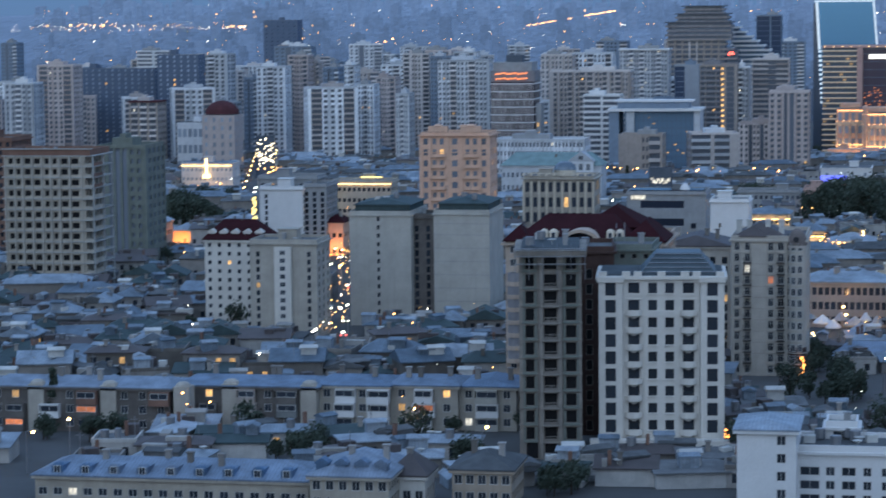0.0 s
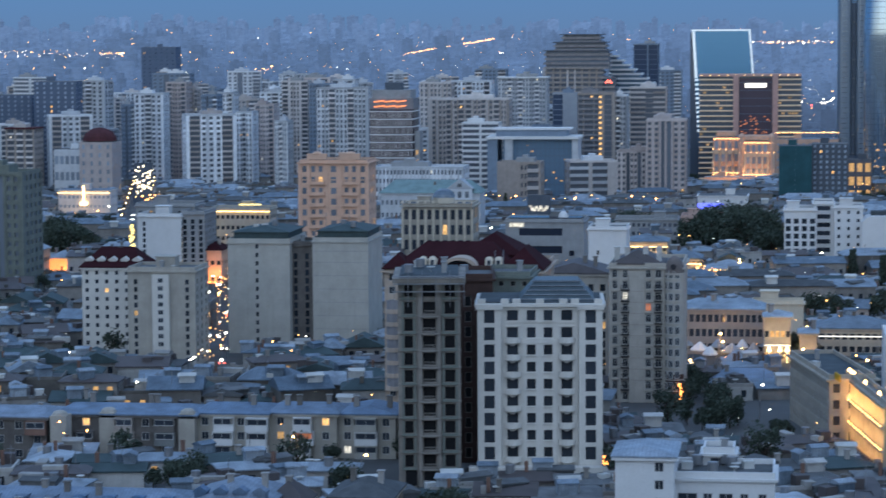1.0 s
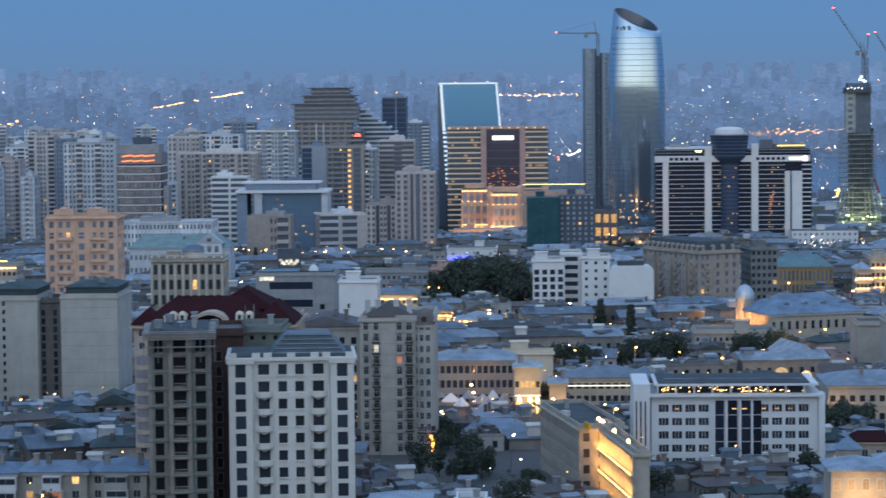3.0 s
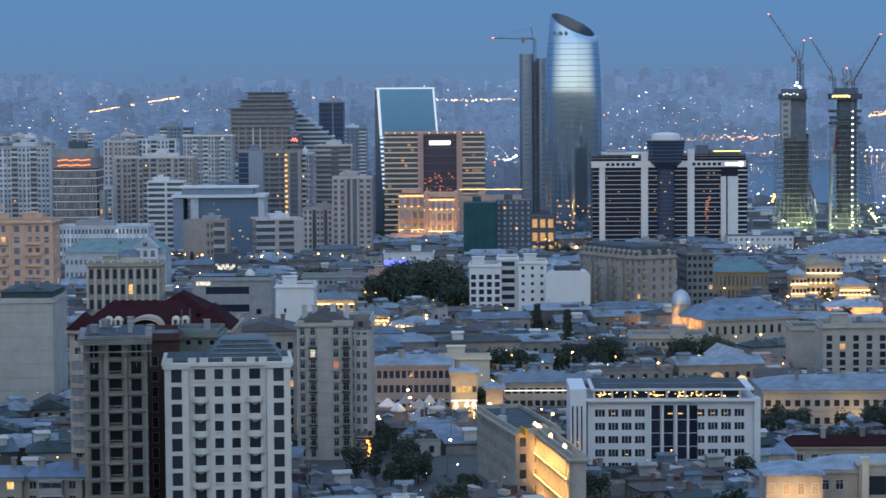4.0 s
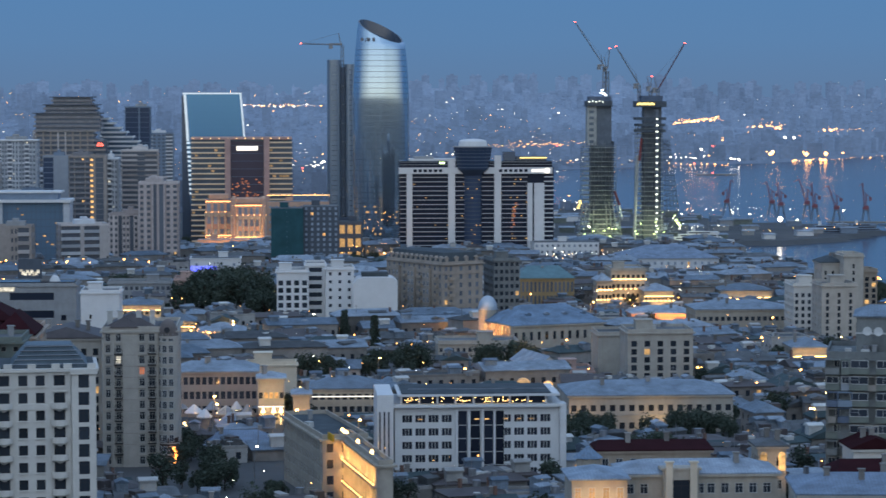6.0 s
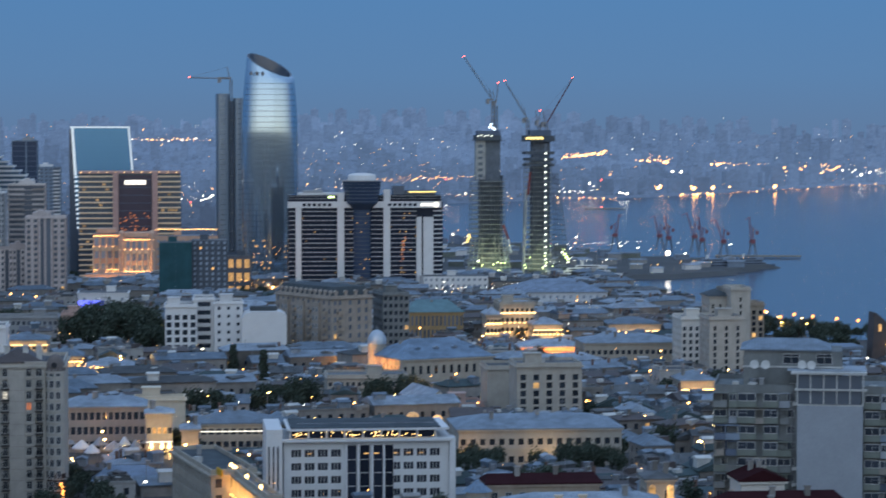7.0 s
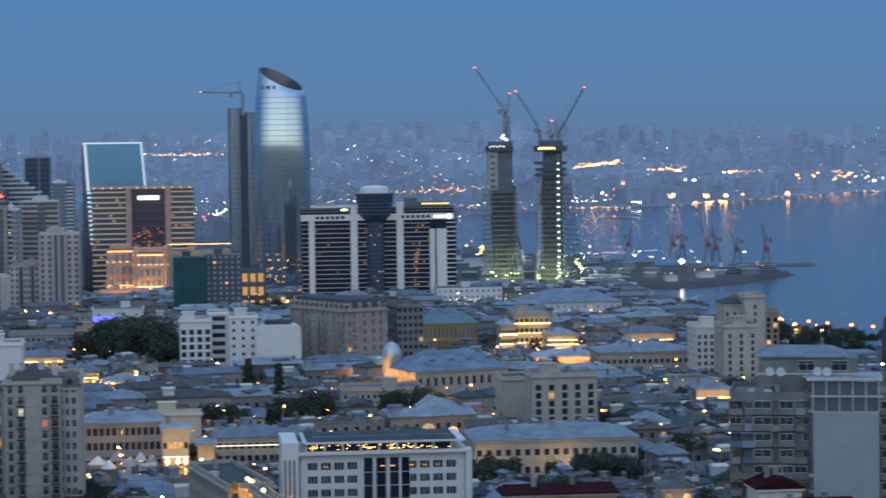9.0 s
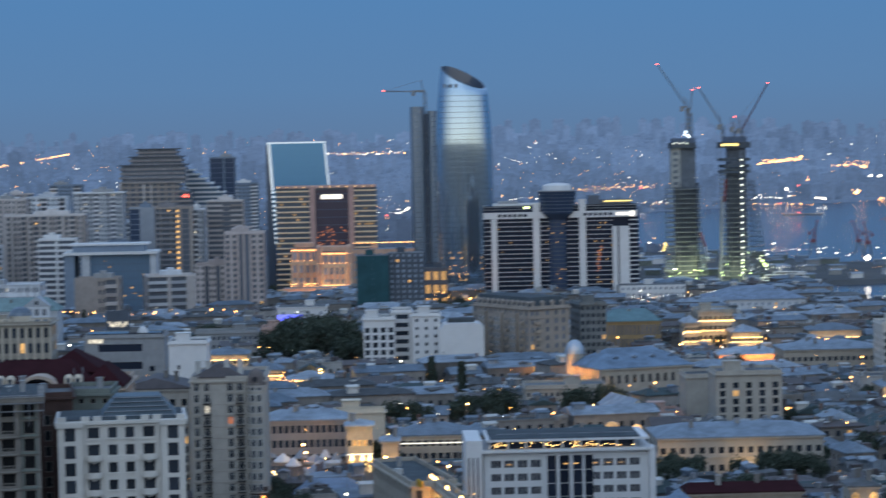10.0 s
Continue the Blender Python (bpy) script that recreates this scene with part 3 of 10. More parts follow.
def roof_clutter(b, w, d, z, rnd, n=5):
    """Tanks, vents, cooling units and aerials standing on a flat roof."""
    kinds = (
        ("roof_unit", lambda: Form().box(-0.8, 0.8, -0.6, 0.6, 0, 1.1), "frame"),
        ("water_tank", lambda: Form().tube(0, 0, 0.8, 0.3, 1.7, 10), "steel"),
        ("vent_shaft", lambda: Form().box(-0.5, 0.5, -0.4, 0.4, 0, 1.8).box(-0.65, 0.65, -0.55, 0.55, 1.8, 1.95), "grey"),
        ("aerial", lambda: Form().tube(0, 0, 0.06, 0, 4.0, 5).box(-0.8, 0.8, -0.03, 0.03, 3.2, 3.26).box(-0.6, 0.6, -0.03, 0.03, 3.7, 3.76), "steel"),
        ("satellite_dish", lambda: Form().tube(0, 0, 0.07, 0, 0.8, 5).tube(0, 0, 0.7, 0.8, 0.95, 10, 0.75), "frame"),
    )
    for _ in range(n):
        k, make, mat = rnd.choice(kinds)
        piece(k, shared((k,), make, M[mat]), b, pose(rnd.uniform(-w * 0.4, w * 0.4), rnd.uniform(d * 0.12, d * 0.85), z, 0, 0, rnd.choice((0, 90, 20))))


def dormer_form():
    return Form().box(-0.9, 0.9, 0, 2.2, 0, 1.5).hip(-1.1, 1.1, -0.2, 2.2, 1.6, 0.7, 0)


def block(name, label, x, y, z, w, h, d=16.0, turn=0.0, mat="pale", storeys=8, bays=6, ww=1.3, wh=1.5, sill=0.9, look_="glass", lit=0.04, cols=None, side_cols=None,
          each=True, side_bays=None, roof="flat", roofmat="rooffelt", rise=3.0, base=0.0, cornice=0.5, category="building", group="", inset=None, seed=0, under=4.0,
          frame_="frame", clutter=4, bands=(), dormers=0, skip_rows=(), lits=("warm", "warm", "cool"), hut=True, front_gap=5.0):
    """A storeyed building: walls with openings, windows, cornice or parapet, roof and what stands on it. cols: (middle, width) as shares of the front and metres."""
    rnd = random.Random(seed or int(abs(x) * 7 + y))
    each = each and y < 560
    b = thing(name, label, category, x, y, z, turn, group)
    near = min(front_gap, 9.0)
    PLOTS.append((x + near * math.sin(radians(turn)), y - near * math.cos(radians(turn)), turn, w / 2, d + near))
    GAPS.append((x, y - front_gap - 30, 0, w / 2 + 1, front_gap + 30))
    # farther walls and glass swap to copies with haze in their colour
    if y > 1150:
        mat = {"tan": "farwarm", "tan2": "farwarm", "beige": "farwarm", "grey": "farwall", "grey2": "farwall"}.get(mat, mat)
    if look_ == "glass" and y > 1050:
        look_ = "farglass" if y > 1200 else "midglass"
    storey = (h - base) / storeys
    clutter = 0 if y > 700 and roof == "flat" else clutter
    wh = min(wh, storey * 0.72)
    rows = [(base + j * storey + sill, base + j * storey + sill + wh) for j in range(storeys) if j not in skip_rows and base + j * storey + sill + wh < h - 0.1]
    front = even(w, bays, ww) if cols is None else [(c * w - q / 2, c * w + q / 2) for c, q in cols]
    n = side_bays if side_bays is not None else max(1, round(max(bays, 1) * d / w))
    side = even(d, n, ww) if n else []
    walls(b, w, d, -under, h, mat, (front, side, side), rows, look_, lit, each, rnd, frame_=frame_, lits=lits)
    if base:
        part("plinth", Form().box(-w / 2 - 0.3, w / 2 + 0.3, -0.3, d + 0.3, -under, base - 0.15), M[mat], b)
    for zb in bands:
        part("string_course", Form().box(-w / 2 - 0.2, w / 2 + 0.2, -0.2, d + 0.2, zb, zb + 0.3), M[mat], b)
    if cornice and y < 1400:
        part("cornice", Form().box(-w / 2 - cornice, w / 2 + cornice, -cornice, d + cornice, h + 0.01, h + 0.4), M[mat], b)
    top = h + (0.41 if cornice and y < 1400 else 0.02)
    if roof == "hip":
        part("roof", Form().hip(-w / 2 - 0.6, w / 2 + 0.6, -0.6, d + 0.6, top + 0.27, rise, inset), M[roofmat], b)
        for i in range(dormers):
            px = -w / 2 + (i + 0.5) * w / dormers
            me = shared(("dormer", roofmat), dormer_form, M[roofmat if roofmat == "tinblue" else "white"])
            piece("dormer", me, b, pose(px, d * 0.10, top + 0.2 + rise * 0.05))
        for i in range(clutter // 2):
            piece("chimney", shared(("chimney",), lambda: Form().box(-0.45, 0.45, -0.45, 0.45, 0, 2.2).box(-0.6, 0.6, -0.6, 0.6, 2.2, 2.4), M["housewall"]), b,
                  pose(rnd.uniform(-w * 0.35, w * 0.35), d * rnd.uniform(0.3, 0.7), top + rise * 0.5))
    else:
        part("roof", Form().box(-w / 2 + 0.35, w / 2 - 0.35, 0.35, d - 0.35, top - 0.2, top + 0.12), M[roofmat], b)
        if y < 1200:
            part("parapet", Form().loop(-w / 2, w / 2, 0, d, 0.3, top, top + 0.9), M[mat], b)
        if hut and w > 9:
            u = rnd.uniform(-0.25, 0.2) * w
            part("stair_hut", Form().box(u - 2.4, u + 2.4, d * 0.4, d * 0.4 + 4.5, top + 0.1, top + 2.8).box(u - 2.7, u + 2.7, d * 0.4 - 0.3, d * 0.4 + 4.8, top + 2.8, top + 3.0), M[mat], b)
        roof_clutter(b, w, d, top + 0.12, rnd, clutter)
    return b


# ---- ground and sea ----
SEA = [(397.7, 955.7), (343.5, 1027.0), (306.6, 1043.4), (287.2, 1064.1), (264.7, 1129.8), (261.3, 1240.0), (269, 1594), (300, 1753), (343, 1725), (443, 1818), (460, 1908), (361, 2056), (322, 2141), (240, 2250), (285, 2913), (379, 3403), (603, 3622), (739, 3710), (869, 3907), (1180, 4375), (1557, 4660), (2053, 4660)]


def in_sea(x, y):
    hit, n = False, len(SEA)
    for i in range(n):
        (x0, y0), (x1, y1) = SEA[i], SEA[(i + 1) % n]
        if (y0 > y) != (y1 > y) and x < x0 + (y - y0) / (y1 - y0) * (x1 - x0):
            hit = not hit
    return hit


def land(x, y):
    """Height of the ground: a long slope down to the shore, flat quays, and hills far across the bay."""
    # unseen rise behind the viewer, added to darken the mirror tower's lower reflection
    if y < -60:
        return min(132.0, EYE - 67.3 + 0.42 * (-60 - y))
    if y < 1677:
        return EYE - (68.6 + 0.0217 * y)
    start = 3300 + 1250 * min(1, max(0, (x + 300) / 900))
    u = min(1, max(0, (y - start) / (4960 - start)))
    return 3.0 + 101 * u * u * (3 - 2 * u) * (0.93 + 0.07 * math.sin(x / 260.0))


def build_ground():
    xs = np.concatenate([np.arange(-12000, -2400, 800.0), np.arange(-2400, 2601, 25.0), np.arange(3400, 12001, 800.0)])
    ys = np.concatenate([np.arange(-11800, -1400, 800.0), np.arange(-1400, 1000, 40.0), np.arange(1000, 2421, 20.0)])
    f = Form()
    for y in ys:
        for x in xs:
            z = land(x, y)
            if y > 1000 and in_sea(x, y):
                z = -4.0
            f.v.append((x, y, z))
    nx = len(xs)
    f.f = [(j * nx + i, j * nx + i + 1, (j + 1) * nx + i + 1, (j + 1) * nx + i) for j in range(len(ys) - 1) for i in range(nx - 1)]
    ob = new("ground", f.mesh("ground", M["asphalt"]))
    tagged(ob, "dark asphalt and dusty ground sloping down to the bay, hill behind", "ground", kind="structure")


def build_sea():
    m, nt, b = material("evening_sea")
    b.inputs["Base Color"].default_value = (0.008, 0.028, 0.072, 1)
    b.inputs["Roughness"].default_value = 0.16
    b.inputs["Specular IOR Level"].default_value = 0.27
    n = noise_node(nt, 0.05, 6, 0.65, (1, 0.5, 1))
    bp = nt.nodes.new("ShaderNodeBump")
    bp.inputs["Strength"].default_value, bp.inputs["Distance"].default_value = 0.5, 1.0
    nt.links.new(n.outputs["Fac"], bp.inputs["Height"])
    nt.links.new(bp.outputs[0], b.inputs["Normal"])
    ob = new("water", Form().poly((150, 1000, 0), (3000, 1000, 0), (3000, 4900, 0), (-600, 4900, 0)).mesh("water", m))
    tagged(ob, "calm dark blue bay water in dusk light", "sea", kind="structure")


build_ground()
build_sea()
# ---- the near high-rises ----
def white_tower(x, y, z, w, h):
    d, st = 17.0, h / 10.3
    b = thing("white_apartment_tower", "white rendered apartment tower with round-fronted balconies and a toothed parapet", "apartment tower", x, y, z, 5.5)
    PLOTS.append((x, y - 5, 5.5, w / 2, d + 5))
    rows = [(st * (j + 0.3) + 0.6, st * (j + 0.3) + 0.6 + st * 0.6) for j in range(1, 10)]
    front = [(0.28, 1.9), (0.43, 1.5), (0.565, 1.5), (0.715, 1.9)]
    cols = [(c * w - q / 2, c * w + q / 2) for c, q in front]
    walls(b, w, d, -4, h, "white", (cols, even(d, 4, 1.4), even(d, 4, 1.4)), rows, lit=0.0, frame_="darkframe")
    for k in (-1, 1):
        # corner bays step forward, with tall narrow windows
        cx = k * w * 0.405
        bay = part("corner_bay", Form(), M["white"], b)
        f = Form()
        f.share = True
        bw = w * 0.19
        f.skin(lambda s, o: (cx - bw / 2 + s, -0.9 - o), bw, -4, h - 0.4, [(bw * 0.28, bw * 0.72)], [(r0 - 0.35, r1 + 0.1) for r0, r1 in rows], 0.35)
        for e in (cx - bw / 2, cx + bw / 2):
            f.poly((e, -0.9, -4), (e, -0.02, -4), (e, -0.02, h - 0.4), (e, -0.9, h - 0.4))
        f.poly((cx - bw / 2, -0.9, h - 0.4), (cx + bw / 2, -0.9, h - 0.4), (cx + bw / 2, -0.02, h - 0.4), (cx - bw / 2, -0.02, h - 0.4))
        bay.data = f.mesh("corner_bay", M["white"])
        for r0, r1 in rows:
            hang(b, pose(cx, -0.72, r0 - 0.35), bw * 0.44, r1 - r0 + 0.45, "glass", "darkframe", name="window")
        part("corner_cap", Form().box(cx - bw / 2 - 0.3, cx + bw / 2 + 0.3, -1.25, 0.2, h - 0.39, h + 0.5), M["white"], b)
    for r0, r1 in rows:
        part("string_course", Form().box(-w * 0.31, w * 0.31, -0.13, -0.006, r0 - 0.42, r0 - 0.22), M["white"], b)
        for c in (0.43, 0.565):
            part("sill", Form().box((c - 0.5) * w - 0.95, (c - 0.5) * w + 0.95, -0.75 if r0 < rows[-2][0] else -0.3, -0.14, r0 - 0.2, r0 - 0.02), M["white"], b)
    # middle bay stepping forward up to the arch
    f, bw = Form(), 0.262 * w
    f.share = True
    f.skin(lambda s, o: (-bw / 2 - 0.003 * w + s, -0.5 - o), bw, -4, rows[-3][1] + 0.95, [(bw * 0.5 + (c - 0.497) * w - 0.75, bw * 0.5 + (c - 0.497) * w + 0.75) for c in (0.43, 0.565)], rows[:-2], 0.5)
    for e in (-bw / 2 - 0.003 * w, bw / 2 - 0.003 * w):
        f.poly((e, -0.5, -4), (e, -0.02, -4), (e, -0.02, rows[-3][1] + 0.95), (e, -0.5, rows[-3][1] + 0.95))
    part("middle_bay", f, M["white"], b)
    for c in (0.205, 0.355, 0.64, 0.79):
        part("pilaster", Form().box((c - 0.5) * w - 0.3, (c - 0.5) * w + 0.3, -0.2, -0.14, -3, h - 0.2), M["white"], b)
    # rounded balconies
    def round_balcony():
        f = Form()
        pts = [(1.5 * math.cos(a), -1.2 * math.sin(a)) for a in [math.pi * i / 8 for i in range(9)]]
        f.prism(list(reversed(pts)), -0.2, 0.0)
        for i in range(8):
            (x0, y0), (x1, y1) = pts[i], pts[i + 1]
            f.prism([(x0, y0), (x1, y1), (x1 * 0.93, y1 * 0.9), (x0 * 0.93, y0 * 0.9)], 0.0, 0.72)
        f.tube(0, -0.45, 0.3, -0.75, -0.2, 8, 0.95)
        return f
    me = shared(("balcony", "round"), round_balcony, M["white"])
    for c in (0.28, 0.715):
        for r0, r1 in rows[:-1]:
            piece("balcony", me, b, pose((c - 0.5) * w, -0.01, r0 - 0.62))
        for r0, r1 in rows:
            part("window_hood", Form().box((c - 0.5) * w - 1.3, (c - 0.5) * w + 1.3, -0.25, -0.01, r1 + 0.12, r1 + 0.3), M["white"], b)
    # middle arch panel over the third row from the top
    r1 = rows[-3][1]
    pts = [(-2.8, 0.0)] + [(2.8 * math.cos(a), 0.45 + 0.5 * math.sin(a)) for a in [math.pi * (8 - i) / 8 for i in range(9)]] + [(2.8, 0.0)]
    f = Form()
    n = len(pts)
    f.v = [(px, -0.62, r1 + 0.2 + pz) for px, pz in pts] + [(px, -0.005, r1 + 0.2 + pz) for px, pz in pts]
    f.f = [tuple(range(n)), *[(i, (i + 1) % n, n + (i + 1) % n, n + i) for i in range(n)]]
    part("arch_panel", f, M["white"], b)
    part("cornice", Form().box(-w / 2 - 0.5, w / 2 + 0.5, -0.55, d + 0.5, h + 0.01, h + 0.55), M["white"], b)
    for i in range(11):
        px = -w / 2 + 0.7 + (w - 1.4) * i / 10
        if i in (0, 2, 3, 5, 7, 8, 10):
            piece("merlon", shared(("merlon",), lambda: Form().box(-0.7, 0.7, -0.3, 0.5, 0, 0.8), M["white"]), b, pose(px, 0, h + 0.56))
    f = Form()
    f.v = [(-w * 0.17, 2.0, h + 0.76), (w * 0.44, 2.0, h + 0.76), (w * 0.44, d - 1, h + 0.76), (-w * 0.17, d - 1, h + 0.76),
           (-w * 0.04, 5.5, h + 4.0), (w * 0.31, 5.5, h + 4.0), (w * 0.31, d - 4, h + 4.0), (-w * 0.04, d - 4, h + 4.0)]
    f.f = [(0, 1, 5, 4), (1, 2, 6, 5), (2, 3, 7, 6), (3, 0, 4, 7), (4, 5, 6, 7)]
    part("roof", f, M["glassroof"], b, "grey glazed roof with a flat top")
    part("roof_deck", Form().box(-w / 2 + 0.2, w / 2 - 0.2, 0.7, d - 0.2, h + 0.56, h + 0.75), M["roofdark"], b)
    for i in range(5):
        part("roof_batten", Form().bar((-w * 0.16 + i * 0.5, 2.2 + i * 0.75, h + 1.05 + i * 0.7), (w * 0.43 - i * 0.5, 2.2 + i * 0.75, h + 1.05 + i * 0.7), 0.14), M["steel"], b)
    # podium with piers
    part("podium", Form().box(-w / 2 - 1.5, w / 2 + 1.0, -3.2, -0.95, -4, st * 1.05), M["white"], b)
    for i in range(8):
        hang(b, pose(-w / 2 + 0.6 + i * (w - 0.6) / 7, -3.25, 0.3), 1.7, 2.0, "glass", "darkframe", name="podium_window")


def concrete_tower(x, y, z, w, h):
    d, st = 20.0, h / 12.0
    b = thing("unfinished_concrete_tower", "raw grey concrete apartment tower with empty openings and heavy balconies", "apartment tower", x, y, z, 7.5)
    PLOTS.append((x, y - 5, 7.5, w / 2, d + 5))
    rows = [(st * j + 0.4, st * j + 0.4 + st * 0.76) for j in range(1, 12)]
    cols = [(c * w - q / 2, c * w + q / 2) for c, q in ((0.17, 1.6), (0.5, 2.3), (0.83, 1.9))]
    walls(b, w, d, -4, h, "concrete", (cols, even(d, 5, 1.5), even(d, 5, 1.5)), rows, "roomshade", 0, deep=0.9)
    balconies(b, [0.0], [r0 - 0.25 for r0, _ in rows[:-1]], 3.2, 1.0, "concrete", True)
    for c in (0.355, 0.655):
        part("pier", Form().box((c - 0.5) * w - 0.3, (c - 0.5) * w + 0.3, -0.5, -0.01, -4, h - 1), M["concrete"], b)
    for r0, r1 in rows:
        part("ledge", Form().box(-w / 2 - 0.1, w / 2 + 0.1, -0.2, -0.012, r1 + 0.3, r1 + 0.55), M["concrete"], b)
    # dark sheets put in for the shade inside the entrances
    for i in range(3):
        hang(b, pose((0.2 + 0.3 * i - 0.5) * w, -0.1, 0.1), 2.2, 2.9, "roomshade", name="entrance_arch")
    # heavy surrounds and sills round the raw openings
    for c, q in ((0.17, 1.6), (0.83, 1.9)):
        u = (c - 0.5) * w
        me = shared(("surround", q), lambda: Form().box(-q / 2 - 0.35, -q / 2 - 0.02, -0.3, -0.012, 0, st * 0.76).box(q / 2 + 0.02, q / 2 + 0.35, -0.3, -0.012, 0, st * 0.76).box(-q / 2 - 0.45, q / 2 + 0.45, -0.5, -0.013, -0.35, -0.01), M["greenconc"])
        for r0, r1 in rows:
            piece("surround", me, b, pose(u, 0, r0))
    for j in range(3):
        part("scaffold_board", Form().box(-w / 2 - 0.8, w / 2 + 0.8, -1.7, -0.95, h - 1.5 + 1.3 * j, h - 1.35 + 1.3 * j), M["steel"], b)
    for i in range(6):
        px = -w / 2 - 0.6 + (w + 1.2) * i / 5
        part("scaffold_pole", Form().tube(px, -1.8, 0.05, h - 4, h + 2.2, 5), M["steel"], b)
    part("cornice", Form().box(-w / 2 - 0.9, w / 2 + 0.9, -0.9, d, h + 0.01, h + 0.8), M["concrete"], b)
    part("roof", Form().box(-w / 2 + 0.3, w / 2 - 0.3, 0.6, d - 0.6, h + 0.81, h + 1.2), M["roofdark"], b)
    roof_clutter(b, w, d, h + 1.2, random.Random(4), 6)


def concrete_infill(x, y, z, w, h):
    block("unfinished_brown_wing", "recessed wing with rust brown scaffold boards and unglazed openings", x, y, z, w, h, d=16, turn=7.0, mat="rust", storeys=12, bays=2, ww=1.2, wh=1.9, look_="roomshade", lit=0, side_bays=0, clutter=2)


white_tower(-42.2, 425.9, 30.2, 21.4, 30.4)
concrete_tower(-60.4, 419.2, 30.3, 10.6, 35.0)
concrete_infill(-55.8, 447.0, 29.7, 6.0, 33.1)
block("unfinished_attic_storey", "grey green concrete attic block on the unfinished tower", -51.7, 460.0, 29.4, 8.7, 32.6, d=14, mat="greenconc", storeys=14, bays=4, ww=1.0, wh=1.0, look_="roomshade", lit=0, clutter=4, side_bays=0)


def red_roof_tower(x, y, z, w, h):
    b = block("red_roofed_tower", "beige stone apartment tower under a dark red hipped roof", x, y, z, w, h, d=26, mat="salmonsand", storeys=12, bays=10, side_bays=7, cornice=0.8, clutter=0, lit=0.02, seed=5, hut=False, roofmat="redroof")
    roof = Form()
    for q in ((-w * 0.50 - 0.5, -w * 0.33, -0.6, 9.0, h + 0.95, 2.8, None), (-w * 0.46, w * 0.34, 0.2, 20.0, h + 0.95, 4.6, 6.0), (-w * 0.06, w * 0.36, 8.0, 25.0, h + 3.0, 4.0, 6.0), (w * 0.24, w * 0.50 + 0.5, -0.6, 16.0, h + 0.95, 4.0, None)):
        roof.hip(*q)
    part("roof", roof, M["redroof"], b, "dark red tiled roof of several hips")
    me = shared(("dormer", "paired"), lambda: Form().box(-0.75, 0.75, 0, 3.0, 0, 1.2).dome(0, 0.9, 1.2, 0.85, 0.75, 12, 3), M["sandlight"])
    for px in (-w * 0.255, -w * 0.195, w * 0.165, w * 0.225):
        piece("dormer", me, b, pose(px, 0.3, h + 1.3))
        hang(b, pose(px, 0.28, h + 1.5), 0.8, 1.1, "glass", "frame", name="dormer_window")
    f = Form()
    n = 16
    for i in range(n):
        a0, a1 = math.pi * i / n, math.pi * (i + 1) / n
        for p, q, y0, y1 in ((3.9, 3.1, -0.9, -0.9),):
            f.poly((p * math.cos(a0), y0, 2.7 * math.sin(a0)), (p * math.cos(a1), y0, 2.7 * math.sin(a1)), (q * math.cos(a1), y1, 2.1 * math.sin(a1)), (q * math.cos(a0), y1, 2.1 * math.sin(a0)))
        f.poly((3.9 * math.cos(a0), -0.9, 2.7 * math.sin(a0)), (3.9 * math.cos(a0), 5, 2.7 * math.sin(a0)), (3.9 * math.cos(a1), 5, 2.7 * math.sin(a1)), (3.9 * math.cos(a1), -0.9, 2.7 * math.sin(a1)))
        f.poly((3.1 * math.cos(a0), -0.9, 2.1 * math.sin(a0)), (3.1 * math.cos(a1), -0.9, 2.1 * math.sin(a1)), (3.1 * math.cos(a1), 5, 2.1 * math.sin(a1)), (3.1 * math.cos(a0), 5, 2.1 * math.sin(a0)))
    part("arched_gable", f, M["salmonsand"], b).location = (-w * 0.02, 0, h + 0.5)
    part("gable_glass", Form().box(-2.9, 2.9, 2.0, 2.2, 0, 1.6), M["glass"], b).location = (-w * 0.02, 0, h + 0.5)
    # rounded glazed bays stacked at the corner
    for j in range(3, 10):
        part("bay_window", Form().tube(-w / 2 + 2.0, -0.1, 1.6, h * j / 12 + 0.5, h * j / 12 + 2.2, 12), M["brown"], b)
        part("bay_parapet", Form().tube(-w / 2 + 2.0, -0.1, 1.8, h * j / 12 - 0.35, h * j / 12 + 0.49, 12), M["salmonsand"], b)


red_roof_tower(-64.3, 493.4, 28.7, 31.6, 31.0)


